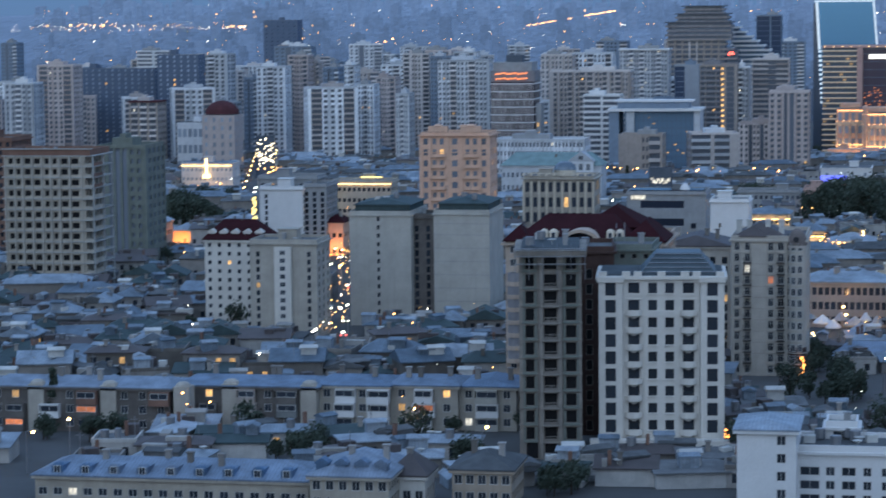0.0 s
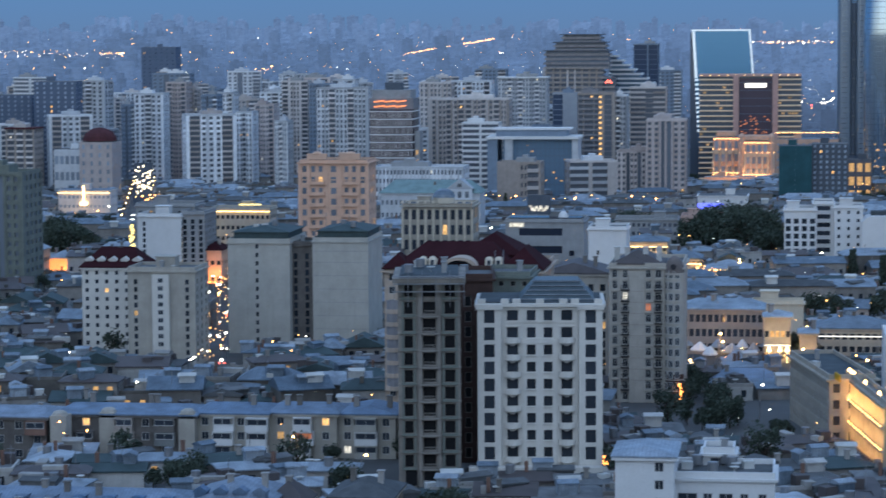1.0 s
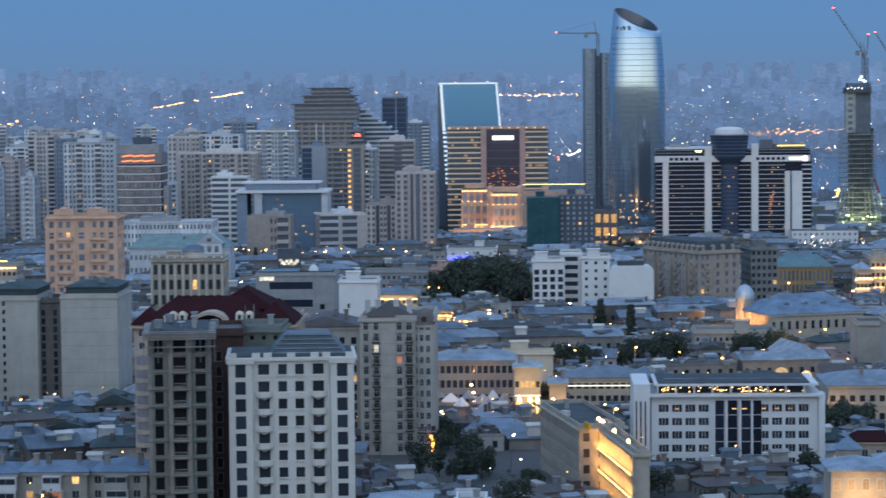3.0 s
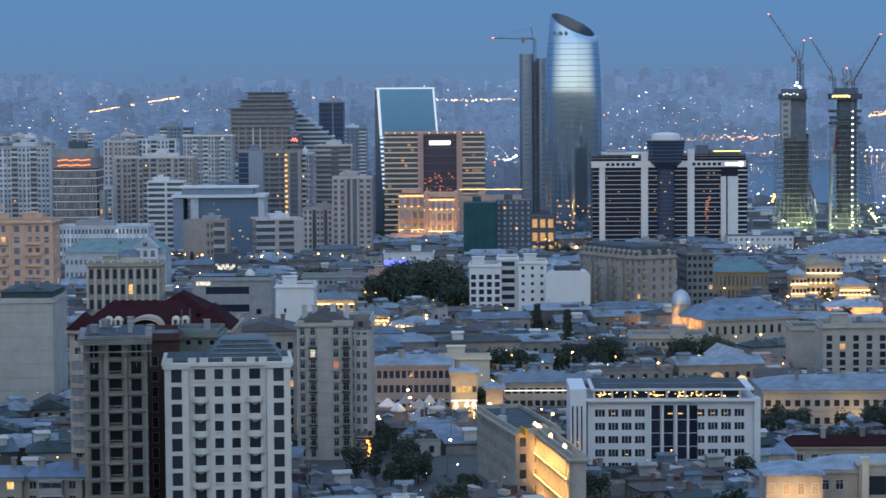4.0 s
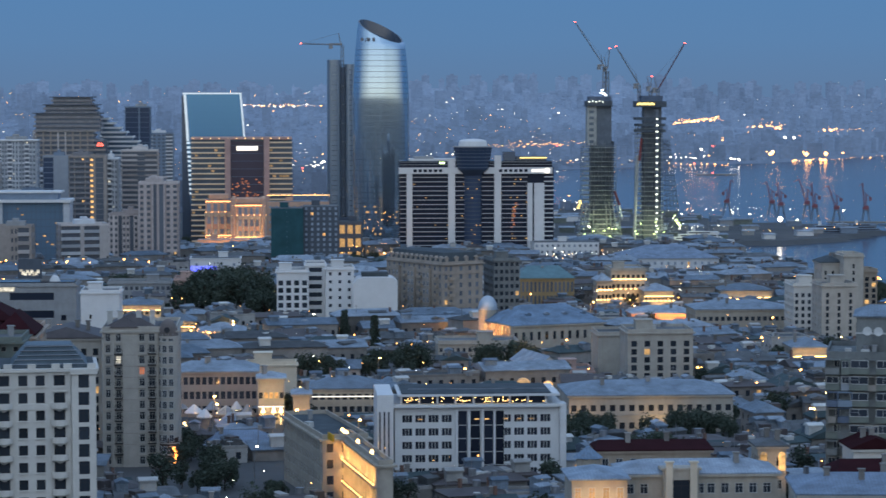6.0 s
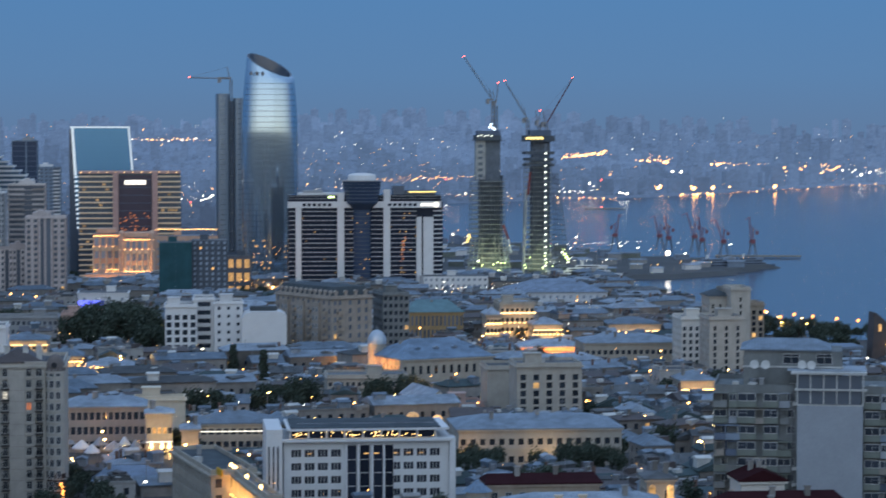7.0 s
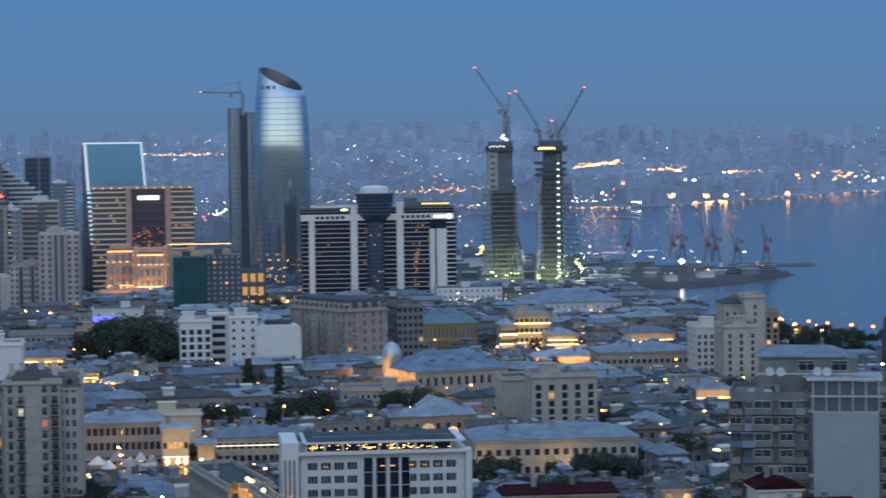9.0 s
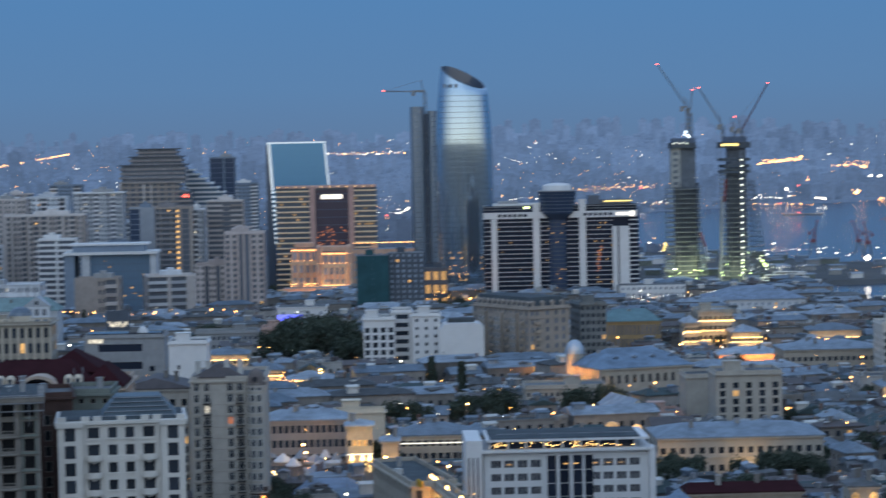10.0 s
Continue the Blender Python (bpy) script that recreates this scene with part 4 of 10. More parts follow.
def beige_tower(x, y, z, w, h):
    st = h / 12
    cols = ((0.075, 1.1), (0.215, 1.1), (0.53, 1.2), (0.665, 1.35))
    b = block("beige_apartment_tower", "beige stone apartment tower with dark mansard and rounded corner bay", x, y, z, w, h, d=22, mat="beige", storeys=12, bays=4, cols=cols, wh=1.75, sill=0.5, cornice=0.5, clutter=3, lit=0.03, side_bays=6, seed=11, hut=False, lits=("warmred", "warm", "cool"))
    # upright piers and a broad blank panel between the window columns
    for a, c, o in ((0.0, 0.03, 0.5), (0.125, 0.165, 0.35), (0.27, 0.475, 0.45), (0.585, 0.612, 0.4), (0.72, 0.74, 0.5)):
        part("pier", Form().box((a - 0.5) * w, (c - 0.5) * w, -o, -0.01, -4, h - 0.6), M["beige"], b)
    for k in range(1, 12):
        part("string_course", Form().box(-0.5 * w, 0.24 * w, -0.22, -0.012, st * k + 0.05, st * k + 0.22), M["beige"], b)
    for c in (0.215, 0.665):
        balconies(b, [(c - 0.5) * w], [st * j + 0.35 for j in range(1, 11)], 1.75, 0.85, "darkframe", True)
    for j in range(2, 11):
        part("panel_line", Form().box(-0.225 * w, -0.03 * w, -0.49, -0.452, st * j, st * j + 0.1), M["tan2"], b)
    r = w * 0.125
    part("round_bay", Form().tube(w * 0.385, 0.6, r, -4, h - 1.2, 18), M["beige"], b)
    part("bay_foot", Form().tube(w * 0.385, 0.6, r * 1.03, -4, st * 2.6, 18), M["rust"], b, "brown clad foot of the bay")
    part("bay_dome", Form().dome(w * 0.385, 0.6, h - 0.7, r * 1.08, 3.6, 18, 6), M["domebrown"], b, "brown rounded cap of the bay")
    part("bay_cornice", Form().tube(w * 0.385, 0.6, r * 1.12, h - 1.19, h - 0.71, 18), M["beige"], b)
    part("oculus", Form().tube(0, 0, 0.6, 0, 0.2, 14), M["darkframe"], b, "round window in the cap").matrix_local = pose(w * 0.385 - 0.2, 0.6 - r * 1.02, h + 0.6, 78)
    for j in range(12):
        part("bay_ring", Form().tube(w * 0.385, 0.6, r * 1.05, st * j + 0.15, st * j + 0.4, 18), M["beige"], b)
        for a in (-62, -22, 18):
            hang(b, pose(w * 0.385 + r * 1.01 * math.sin(radians(a)), 0.6 - r * 1.01 * math.cos(radians(a)), st * j + 0.55, 0, 0, a), 1.05, 1.6, "glass" if j > 1 else "black", name="bay_window")
    f = Form()
    f.hip(-w * 0.47, w * 0.23, 0.2, 13, h + 1.1, 2.9, 3.4).hip(-w * 0.40, -w * 0.02, -0.2, 8, h + 1.2, 2.2, 2.0)
    part("mansard", f, M["roofbrown"], b, "dark brown mansard roof")
    for u in (-0.44, -0.30, -0.05, 0.13):
        part("chimney", Form().box(u * w, u * w + 1.1, 2.4, 3.5, h + 0.9, h + 4.3).box(u * w - 0.15, u * w + 1.25, 2.25, 3.65, h + 4.3, h + 4.55), M["frame"], b)


beige_tower(-30.3, 536.7, 27.8, 15.8, 28.8)
b = block("beige_apartment_wing", "beige stone apartment wing with dark mansard and white chimneys", -47.9, 560.0, 27.2, 15.7, 25.5, d=16, mat="beige", storeys=12, bays=6, ww=1.2, wh=1.7, roof="hip", roofmat="roofbrown", rise=2.2, inset=2, clutter=6, side_bays=0, lit=0.01)


def blank_tower(x, y, z, w, h, cols, label, bands=()):
    b = block("blank_pale_tower", label, x, y, z, w, h, d=22, mat="pale", storeys=13, bays=1, cols=cols, wh=1.1, side_bays=0, roofmat="roofgreen", lit=0.0, clutter=0, hut=False, cornice=0.3)
    for zb in bands:
        part("panel_joint", Form().box(-w / 2 + 0.02, w / 2 - 0.02, -0.05, -0.005, zb * h, zb * h + 0.12), M["grey"], b)
    part("roof_storey", Form().box(-w * 0.42, w * 0.47, 1.5, 20, h + 0.5, h + 2.6), M["roofgreen"], b, "dark green felt-clad roof storey")
    part("roof_hip", Form().hip(-w * 0.45, w * 0.5, 1.2, 20.5, h + 2.9, 1.4, 4), M["roofgreen"], b)
    roof_clutter(b, w * 0.8, 20, h + 3.4, random.Random(int(w * 10)), 4)


blank_tower(-133.7, 624.4, 25.9, 16.0, 28.1, ((0.47, 0.75),), "pale rendered tower with one column of small windows", ())
blank_tower(-113.0, 626.6, 25.8, 14.4, 28.4, ((0.82, 0.02),), "pale rendered tower with a blank wall of wide panels", (0.1, 0.22, 0.34, 0.46, 0.58, 0.7, 0.82, 0.92))
# the recess's shade is put into this block's darker render
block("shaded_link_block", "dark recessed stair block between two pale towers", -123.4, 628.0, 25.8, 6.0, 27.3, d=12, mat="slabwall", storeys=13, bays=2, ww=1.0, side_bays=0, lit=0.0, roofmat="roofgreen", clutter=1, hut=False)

block("small_red_roofed_block", "white rendered apartment block with a dark red hipped roof", -169.0, 612.5, 26.1, 15.4, 22.2, d=14, mat="white", storeys=10, bays=6, ww=0.9, wh=1.0, roof="hip", roofmat="redroof", rise=4.6, inset=4, dormers=5, lit=0.015, side_bays=3)
b = block("beige_narrow_block", "pale beige narrow apartment block with a projecting stair bay", -151.5, 594.0, 26.5, 16.9, 23.0, d=14, mat="pale2", storeys=12, cols=((0.12, 0.9), (0.5, 1.2), (0.88, 0.9)), bays=3, wh=1.2, lit=0.015, side_bays=3, seed=3)
part("stair_bay", Form().box(-2.1, 2.1, -0.9, -0.01, -4, 22.5), M["white"], b)
for j in range(11):
    hang(b, pose(0, -0.93, 1.0 + j * 1.95), 1.4, 1.2, "glass", name="window")
block("grey_white_tower", "grey and white apartment tower with a bare end wall", -214.6, 840.0, 21.2, 15.3, 23.1, d=18, mat="white2", storeys=12, cols=((0.15, 1.0),), bays=1, lit=0.02, side_bays=6)
block("grey_white_tower", "grey apartment tower beside a bare white end wall", -203.3, 842.0, 21.1, 8.4, 24.0, d=18, mat="grey", storeys=12, bays=3, lit=0.02)
block("grey_white_tower", "grey roof storeys of an apartment tower", -216.4, 856.0, 20.8, 21.3, 26.0, d=14, mat="grey", storeys=14, bays=6, lit=0.02)


def frame_block(x, y, z, w, h):
    """Unfinished block: bare columns and slabs, masonry infill with wide openings, open balconies at one end."""
    d, n = 18.0, 13
    st = h / n
    b = thing("unfinished_frame_block", "unfinished pale concrete frame apartment block with open storeys", "apartment block", x, y, z)
    PLOTS.append((x, y, 0, w / 2, d))
    cols = [(u * w - q / 2, u * w + q / 2) for u, q in ((0.07, 1.5), (0.165, 1.3), (0.28, 1.9), (0.40, 1.9), (0.52, 1.3), (0.62, 1.3), (0.74, 2.0), (0.87, 2.3))]
    walls(b, w, d, -4, h, "sand", (cols, even(d, 6, 1.5), even(d, 6, 1.5)), [(st * j + 0.75, st * j + 2.45) for j in range(n)], "roomshade", 0.0, deep=0.8)
    for j in range(n + 1):
        part("floor_slab", Form().box(-w / 2 - 1.0, w / 2 + 2.6, -0.45, d + 0.5, st * j - 0.12, st * j + 0.14), M["concretepale"], b)
    for u in (0.0, 0.115, 0.22, 0.34, 0.46, 0.57, 0.68, 0.81, 0.96):
        part("column", Form().box((u - 0.5) * w - 0.2, (u - 0.5) * w + 0.2, -0.4, -0.01, -4, h), M["pale2"], b)
    for k in (0.0, 0.5, 0.97):
        part("balcony_column", Form().box(w / 2 + 2.1, w / 2 + 2.5, k * d, k * d + 0.4, -4, h), M["concretepale"], b)
    rnd = random.Random(19)
    for j in range(n):
        if rnd.random() < 0.7:
            part("balcony_wall", Form().box(w / 2 + 2.15, w / 2 + 2.35, 0.4, d * 0.5, st * j + 0.14, st * j + 1.1), M["brick" if j > n - 4 else "sand"], b)
        part("balcony_front", Form().box(w / 2 + 0.1, w / 2 + 2.1, -0.3, -0.15, st * j + 0.14, st * j + 0.95), M["pale2"], b)
    part("top_storey", Form().loop(-w / 2 - 0.6, w / 2 + 1.5, 0, d, 0.5, h + 0.14, h + 1.9), M["brick"], b, "unfinished brick parapet")
    part("roof_edge", Form().box(-w / 2 - 1.0, w / 2 + 2.2, -0.5, 0.6, h + 1.91, h + 2.15), M["concretepale"], b)
    roof_clutter(b, w, d, h + 0.2, random.Random(8), 6)


frame_block(-248.0, 694.7, 24.3, 24.4, 40.6)
block("brown_stepped_tower", "brown brick apartment tower", -305.2, 800.0, 22.0, 16.0, 41.3, d=20, mat="brick", storeys=15, bays=6, lit=0.015)


def salmon_block(x, y, z, w, h):
    cols = ((0.07, 1.5), (0.20, 1.3), (0.31, 1.3), (0.50, 1.9), (0.69, 1.3), (0.80, 1.3), (0.93, 1.5))
    st = h / 11
    b = block("salmon_apartment_block", "salmon stone apartment block with loggias and arched top windows", x, y, z, w, h, d=18, mat="salmon", storeys=11, cols=cols, bays=7, wh=2.1, sill=0.8, lit=0.02, clutter=8, side_bays=5, bands=(h * 0.86,), cornice=0.9, look_="midglass")
    balconies(b, [(0.255 - 0.5) * w, (0.745 - 0.5) * w], [st * j + 0.45 for j in range(1, 10)], 5.4, 1.0, "salmon")
    for u in (0.0, 0.13, 0.40, 0.60, 0.87, 1.0):
        part("pilaster", Form().box((u - 0.5) * w - 0.5, (u - 0.5) * w + 0.5, -0.4, -0.01, -4, h - 0.1), M["salmon"], b)
    for u in (0.255, 0.745):
        part("attic_gable", Form().box((u - 0.5) * w - 3.4, (u - 0.5) * w + 3.4, -0.3, 2.0, h + 1.4, h + 3.4).dome((u - 0.5) * w, 0.8, h + 3.4, 1.6, 0.8, 12, 3), M["salmon"], b)


salmon_block(-155.4, 850.0, 21.0, 23.7, 41.3)


def office(x, y, z, w, h):
    """White five-storey office: windows in fours either side of tall glass strips, glazed roof storey."""
    b = thing("white_office_building", "white clad office building with dark windows and a glazed roof storey", "office building", x, y, z)
    d, st = 18.0, h / 5.7
    PLOTS.append((x, y, 0, w / 2, d))
    cols = [(u * w - 1.0, u * w + 1.0) for u in (0.075, 0.155, 0.235, 0.315, 0.675, 0.755, 0.835, 0.915)]
    rows = [(st * (j + 0.35) + 0.5, st * (j + 0.35) + 0.5 + st * 0.55) for j in range(5)]
    walls(b, w, d, -4, h, "white2", (cols, even(d, 4, 0.8), even(d, 4, 1.4)), rows, "black", 0.0, frame_="darkframe", deep=0.5)
    for u in (0.375, 0.455, 0.535, 0.6):
        part("glass_strip", Form().box((u - 0.5) * w, (u - 0.5 + 0.062) * w, -0.12, -0.01, -1.0, h - st * 0.32), M["black"], b)
    for u in (0.37, 0.445, 0.527, 0.598):
        part("white_pier", Form().box((u - 0.5) * w - 0.0, (u - 0.5) * w + 0.42, -0.7, -0.01, -4, h - 0.5), M["white2"], b)
    for j in range(5):
        part("glass_transom", Form().box(-0.12 * w, 0.16 * w, -0.16, -0.121, rows[j][0] - 0.7, rows[j][0] - 0.55), M["frame"], b)
    f = Form()
    for a, c in cols:
        for h0, h1 in rows:
            for q in (0.34, 0.66):
                f.box(a + (c - a) * q - 0.06 - w / 2, a + (c - a) * q + 0.06 - w / 2, 0.12, 0.2, h0, h1)
    part("window_bars", f, M["frame"], b, kind="stuff")
    for k, (u, j) in enumerate(((0.675, 4), (0.755, 4), (0.835, 4), (0.5, 4), (0.56, 4), (0.155, 4))):
        part("lit_ceiling", Form().box((u - 0.5) * w - 0.5, (u - 0.5) * w + 0.45, -0.135 if 0.3 < u < 0.6 else 0.13, -0.122 if 0.3 < u < 0.6 else 0.19, rows[j][0] + 0.5, rows[j][0] + 0.75), M["warm"], b)
    part("end_pier", Form().box(-w / 2 - 3.6, -w / 2 - 0.3, -1.2, d, -4, h + 2.6), M["white2"], b)
    for k in range(3):
        part("end_slot", Form().box(-w / 2 - 3.2 + k * 0.9, -w / 2 - 2.9 + k * 0.9, -1.26, -1.19, 0, h - 0.8), M["black"], b)
    part("end_pier", Form().box(w / 2 + 0.05, w / 2 + 1.3, -1.2, 3, -4, h + 0.6), M["white2"], b)
    part("cornice", Form().box(-w / 2 - 0.3, w / 2 + 0.6, -1.4, d, h + 0.02, h + 0.55), M["white2"], b)
    part("roof_storey_glass", Form().box(-w * 0.46, w * 0.42, 0.9, d - 2, h + 0.56, h + 2.2), M["black"], b)
    for i in range(9):
        u = -w * 0.46 + w * 0.88 * i / 8
        part("roof_storey_post", Form().box(u - 0.2, u + 0.2, 0.5, 0.89, h + 0.56, h + 2.2), M["white2"], b)
    rnd = random.Random(9)
    for i in range(60):
        u, v = rnd.uniform(-w * 0.44, w * 0.41), rnd.uniform(h + 0.8, h + 1.8)
        piece("ceiling_lamp", shared(("ceiling_lamp",), lambda: Form().box(-0.13, 0.13, -0.03, 0.03, -0.05, 0.05), M["lampgold"]), b, pose(u, 0.82, v))
    part("roof_slab", Form().box(-w * 0.48, w * 0.5, -1.0, d - 1, h + 2.21, h + 2.65), M["white2"], b)
    part("roof_deck", Form().box(-w * 0.46, w * 0.45, -0.6, d - 1.4, h + 2.66, h + 2.8), M["roofdark"], b)
    for i, u in enumerate((-0.3, -0.1, 0.12, 0.3)):
        part("roof_rail", Form().bar((u * w - 4, 2, h + 3.4), (u * w + 4, 2, h + 3.4), 0.12), M["steel"], b)


office(39.6, 506.7, 28.4, 33.6, 15.5)

# ochre street fronts beside the office, running away from the viewer
b = block("ochre_corner_building", "ochre stone office building on a lit street corner", 4.0, 495.0, 28.8, 36.7, 12.4, d=9, turn=-78.6, mat="sand", storeys=4, bays=14, ww=1.3, wh=1.7, lit=0.0, side_bays=3, cornice=0.7, under=8, hut=False, clutter=2, roofmat="roofdark")
part("yellow_sign", Form().box(0, 4.4, 0, 0.3, 0, 1.3), M["signyellow"], b).location = (18.6, 1.0, 12.9)
b = block("floodlit_street_building", "sandstone street front washed by warm uplights", 14.0, 465.0, 29.4, 41.5, 11.6, d=2.6, turn=-81.3, mat="sand", storeys=3, bays=16, ww=1.2, wh=1.8, lit=0.0, side_bays=0, cornice=0.7, under=8, hut=False, clutter=0)
for zz in (4.0, 8.2):
    part("ledge", Form().box(-20.9, 20.9, -0.8, -0.01, zz - 0.4, zz - 0.05), M["sand"], b)
for i in range(17):
    part("pilaster", Form().box(-20.7 + 41.1 * i / 16 - 0.25, -20.7 + 41.1 * i / 16 + 0.25, -0.4, -0.02, -3, 11.4), M["sand"], b)
    for zz in (4.0, 8.2):
        piece("uplight", shared(("uplight",), lambda: Form().box(-0.22, 0.22, -0.1, 0.1, 0, 0.12), M["lampflood"]), b, pose(-20.0 + 41.1 * i / 17, -0.7, zz))
# floodlight falling on these ornaments is put into their own glow
for u in (-18.5, -15.5, -13.5, -2.0, 12.0):
    part("lit_ornament", Form().tube(u, 0.4, 0.4, 12.3, 13.0, 8, 0.28).dome(u, 0.4, 13.0, 0.36, 0.6, 8, 3), M["lampgold"], b, "gilded roof ornament in bright light")
for zz, watts in ((8.25, 3000), (4.05, 2000), (0.4, 1300)):
    lamp = bpy.data.lights.new("ledge_uplight", "AREA")
    lamp.shape, lamp.size, lamp.size_y, lamp.energy, lamp.color, lamp.spread = "RECTANGLE", 40.0, 0.15, watts, (1.0, 0.52, 0.15), radians(110)
    new("ledge_uplight", lamp).matrix_world = pose(14.0, 465.0, 29.4, 0, 0, -81.3) @ look((0, -0.72, zz + 0.15), (0, -0.1, zz + 3.0))

block("white_balcony_house", "white rendered apartment house with gridded balconies", 4.2, 959.7, 18.6, 12.1, 20.0, d=16, mat="white2", storeys=7, bays=4, ww=1.9, wh=1.9, lit=0.0, side_bays=3)
b = block("white_balcony_house", "white rendered apartment house with stacked deep balconies", 13.0, 964.7, 18.5, 7.8, 22.3, d=16, mat="white2", storeys=7, bays=1, ww=5.0, wh=1.7, lit=0.0, side_bays=3)
b = block("white_balcony_house", "white stepped apartment house with a plain rear wall", 22.2, 957.5, 18.6, 10.8, 21.2, d=16, mat="white2", storeys=7, bays=3, ww=1.1, wh=1.2, lit=0.0, side_bays=3)


def blank_white(x, y, z, w, h):
    b = thing("white_blank_house", "white rendered house end with a rounded roof edge and no windows", "building", x, y, z)
    PLOTS.append((x, y, 0, w / 2, 14))
    pts = [(-w / 2, -4), (w / 2, -4), (w / 2, h - 1.5), (w / 2 - 1.5, h - 0.3), (w / 2 - 4, h), (-w / 2 + 4, h), (-w / 2 + 1.5, h - 0.6), (-w / 2, h - 2.5)]
    f, n = Form(), len(pts)
    f.v = [(px, yy, pz) for yy in (-1.0, 14.0) for px, pz in pts]
    f.f = [tuple(range(n)), tuple(range(2 * n - 1, n - 1, -1)), *[(i, n + i, n + (i + 1) % n, (i + 1) % n) for i in range(n)]]
    part("wall", f, M["white2"], b)
    part("roof_hut", Form().box(-w * 0.3, w * 0.3, 3, 9, h + 0.01, h + 1.6), M["roofdark"], b)


blank_white(35.4, 949.8, 18.8, 16.9, 18.7)
b = block("tan_monumental_building", "tan limestone apartment building with balconied bays and a dark mansard attic", 69.9, 966.7, 18.4, 18.8, 22.6, d=40, turn=30, mat="tanlight", storeys=7, cols=((0.09, 1.2), (0.21, 1.2), (0.46, 1.3), (0.68, 1.3), (0.86, 1.3)), bays=5, ww=1.2, wh=1.8, side_bays=11, cornice=0.8, lit=0.02, clutter=0, bands=(3.4, 19.0), roofmat="roofdark", hut=False, look_="midglass")
f = Form()
f.v = [(-9.2, 0.3, 23.4), (9.2, 0.3, 23.4), (9.2, 39.6, 23.4), (-9.2, 39.6, 23.4), (-7.4, 2.2, 27.2), (7.4, 2.2, 27.2), (7.4, 38, 27.2), (-7.4, 38, 27.2)]
f.f = [(0, 1, 5, 4), (1, 2, 6, 5), (2, 3, 7, 6), (3, 0, 4, 7), (4, 5, 6, 7)]
part("attic", f, M["roofdark"], b, "dark sheet mansard attic")
for i in range(11):
    piece("attic_dormer", shared(("attic_dormer",), lambda: Form().box(-0.7, 0.7, 0, 2.4, 0, 1.5).hip(-0.9, 0.9, -0.2, 2.4, 1.75, 0.7, 0), M["tanlight"]), b, pose(-9.1, 37 - i * 3.5, 23.6, 0, 0, -90))
for i in range(4):
    piece("attic_dormer", SHARED[("attic_dormer",)], b, pose(-7 + i * 4.6, 0.5, 23.6))
balconies(b, [0.21 * 18.8 - 9.4], [4.2 + 3.2 * q for q in range(5)], 2.8, 1.0, "tan")
for c in (10.0, 21.0, 32.0):
    part("bay_front", Form().box(-10.5, -9.41, c - 2.4, c + 2.4, 3.6, 21.0), M["tanlight"], b)
    for q in range(5):
        for e in (-1.2, 1.2):
            hang(b, pose(-10.52, c + e, 4.6 + 3.2 * q, 0, 0, -90), 1.2, 1.8, "midglass", name="bay_window")
for c in (4.5, 15.5, 26.5):
    balconies(b, [-9.42], [4.2 + 3.2 * q for q in range(5)], 2.8, 1.0, "tan", False, c, -90)
# wing lies in shade, given here by a darker render
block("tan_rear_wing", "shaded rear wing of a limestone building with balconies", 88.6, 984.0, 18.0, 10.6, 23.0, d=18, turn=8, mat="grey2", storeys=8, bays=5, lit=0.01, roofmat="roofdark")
block("teal_roofed_building", "ochre rendered building under a teal copper roof", 111.7, 1057.1, 16.5, 24.3, 11.7, d=22, mat="ochre", storeys=2, bays=14, ww=1.0, wh=4.2, sill=0.6, roof="hip", roofmat="tealroof", rise=4.5, inset=6, dormers=0, lit=0.0)


def rotunda_building(x, y, z, w, h, turn):
    d = 24.0
    b = block("domed_corner_building", "sandstone building with a silver corner dome under a wide sheet roof", x, y, z, w, h, d=d, turn=turn, mat="sand", storeys=2, bays=12, ww=1.1, wh=2.6, roof="hip", roofmat="bluetin", rise=5.4, inset=9, cornice=0.7, lit=0.0, clutter=6, side_bays=8)
    for i in range(9):
        part("pilaster", Form().box(-w / 2 - 0.45, -w / 2 - 0.01, i * (d - 0.8) / 8, i * (d - 0.8) / 8 + 0.7, -3, h - 0.1), M["sand"], b)
    cx, cy = -w / 2 + 1.5, d - 2.0
    part("corner_drum", Form().tube(cx, cy, 3.0, -3, h + 4.0, 18), M["sand"], b)
    part("corner_dome", Form().dome(cx, cy, h + 4.0, 3.2, 4.6, 18, 6), M["silver"], b, "silver sheet dome")
    part("dome_finial", Form().tube(cx, cy, 0.2, h + 8.5, h + 10.5, 6, 0.03), M["steel"], b)
    for i in range(4):
        piece("roof_window", shared(("roof_window",), lambda: Form().box(-0.8, 0.8, -0.3, 1.6, 0, 0.9).hip(-1.0, 1.0, -0.5, 1.6, 1.15, 0.5, 0), M["bluetin"]), b, pose(-w * 0.25 + i * w * 0.2, d * 0.22, h + 2.4))


rotunda_building(89.0, 802.6, 22.0, 33.0, 10.5, 20)
PLOTS.append((56.2, 803.5, -70, 14, 14))
GAPS.append((66.0, 740.0, 0, 12, 60))
block("white_flat_house", "pale house with a row of small attic windows", 61.3, 779.4, 22.5, 25.2, 6.4, d=16, mat="pale2", storeys=2, bays=14, ww=0.9, wh=1.2, roof="flat", lit=0.0)
b = block("beige_eight_storey_block", "beige rendered apartment block with dark balconies", 105.8, 695.3, 24.3, 18.5, 15.8, d=16, mat="pale2", storeys=7, bays=5, ww=1.6, wh=1.6, lit=0.015, side_bays=0, cornice=0.6, seed=21)
block("beige_eight_storey_block", "beige rendered apartment block with a blank end", 96.6, 727.0, 23.6, 8.7, 12.8, d=16, mat="pale2", storeys=7, cols=((0.88, 1.1),), bays=1, lit=0.0, side_bays=0, seed=22)


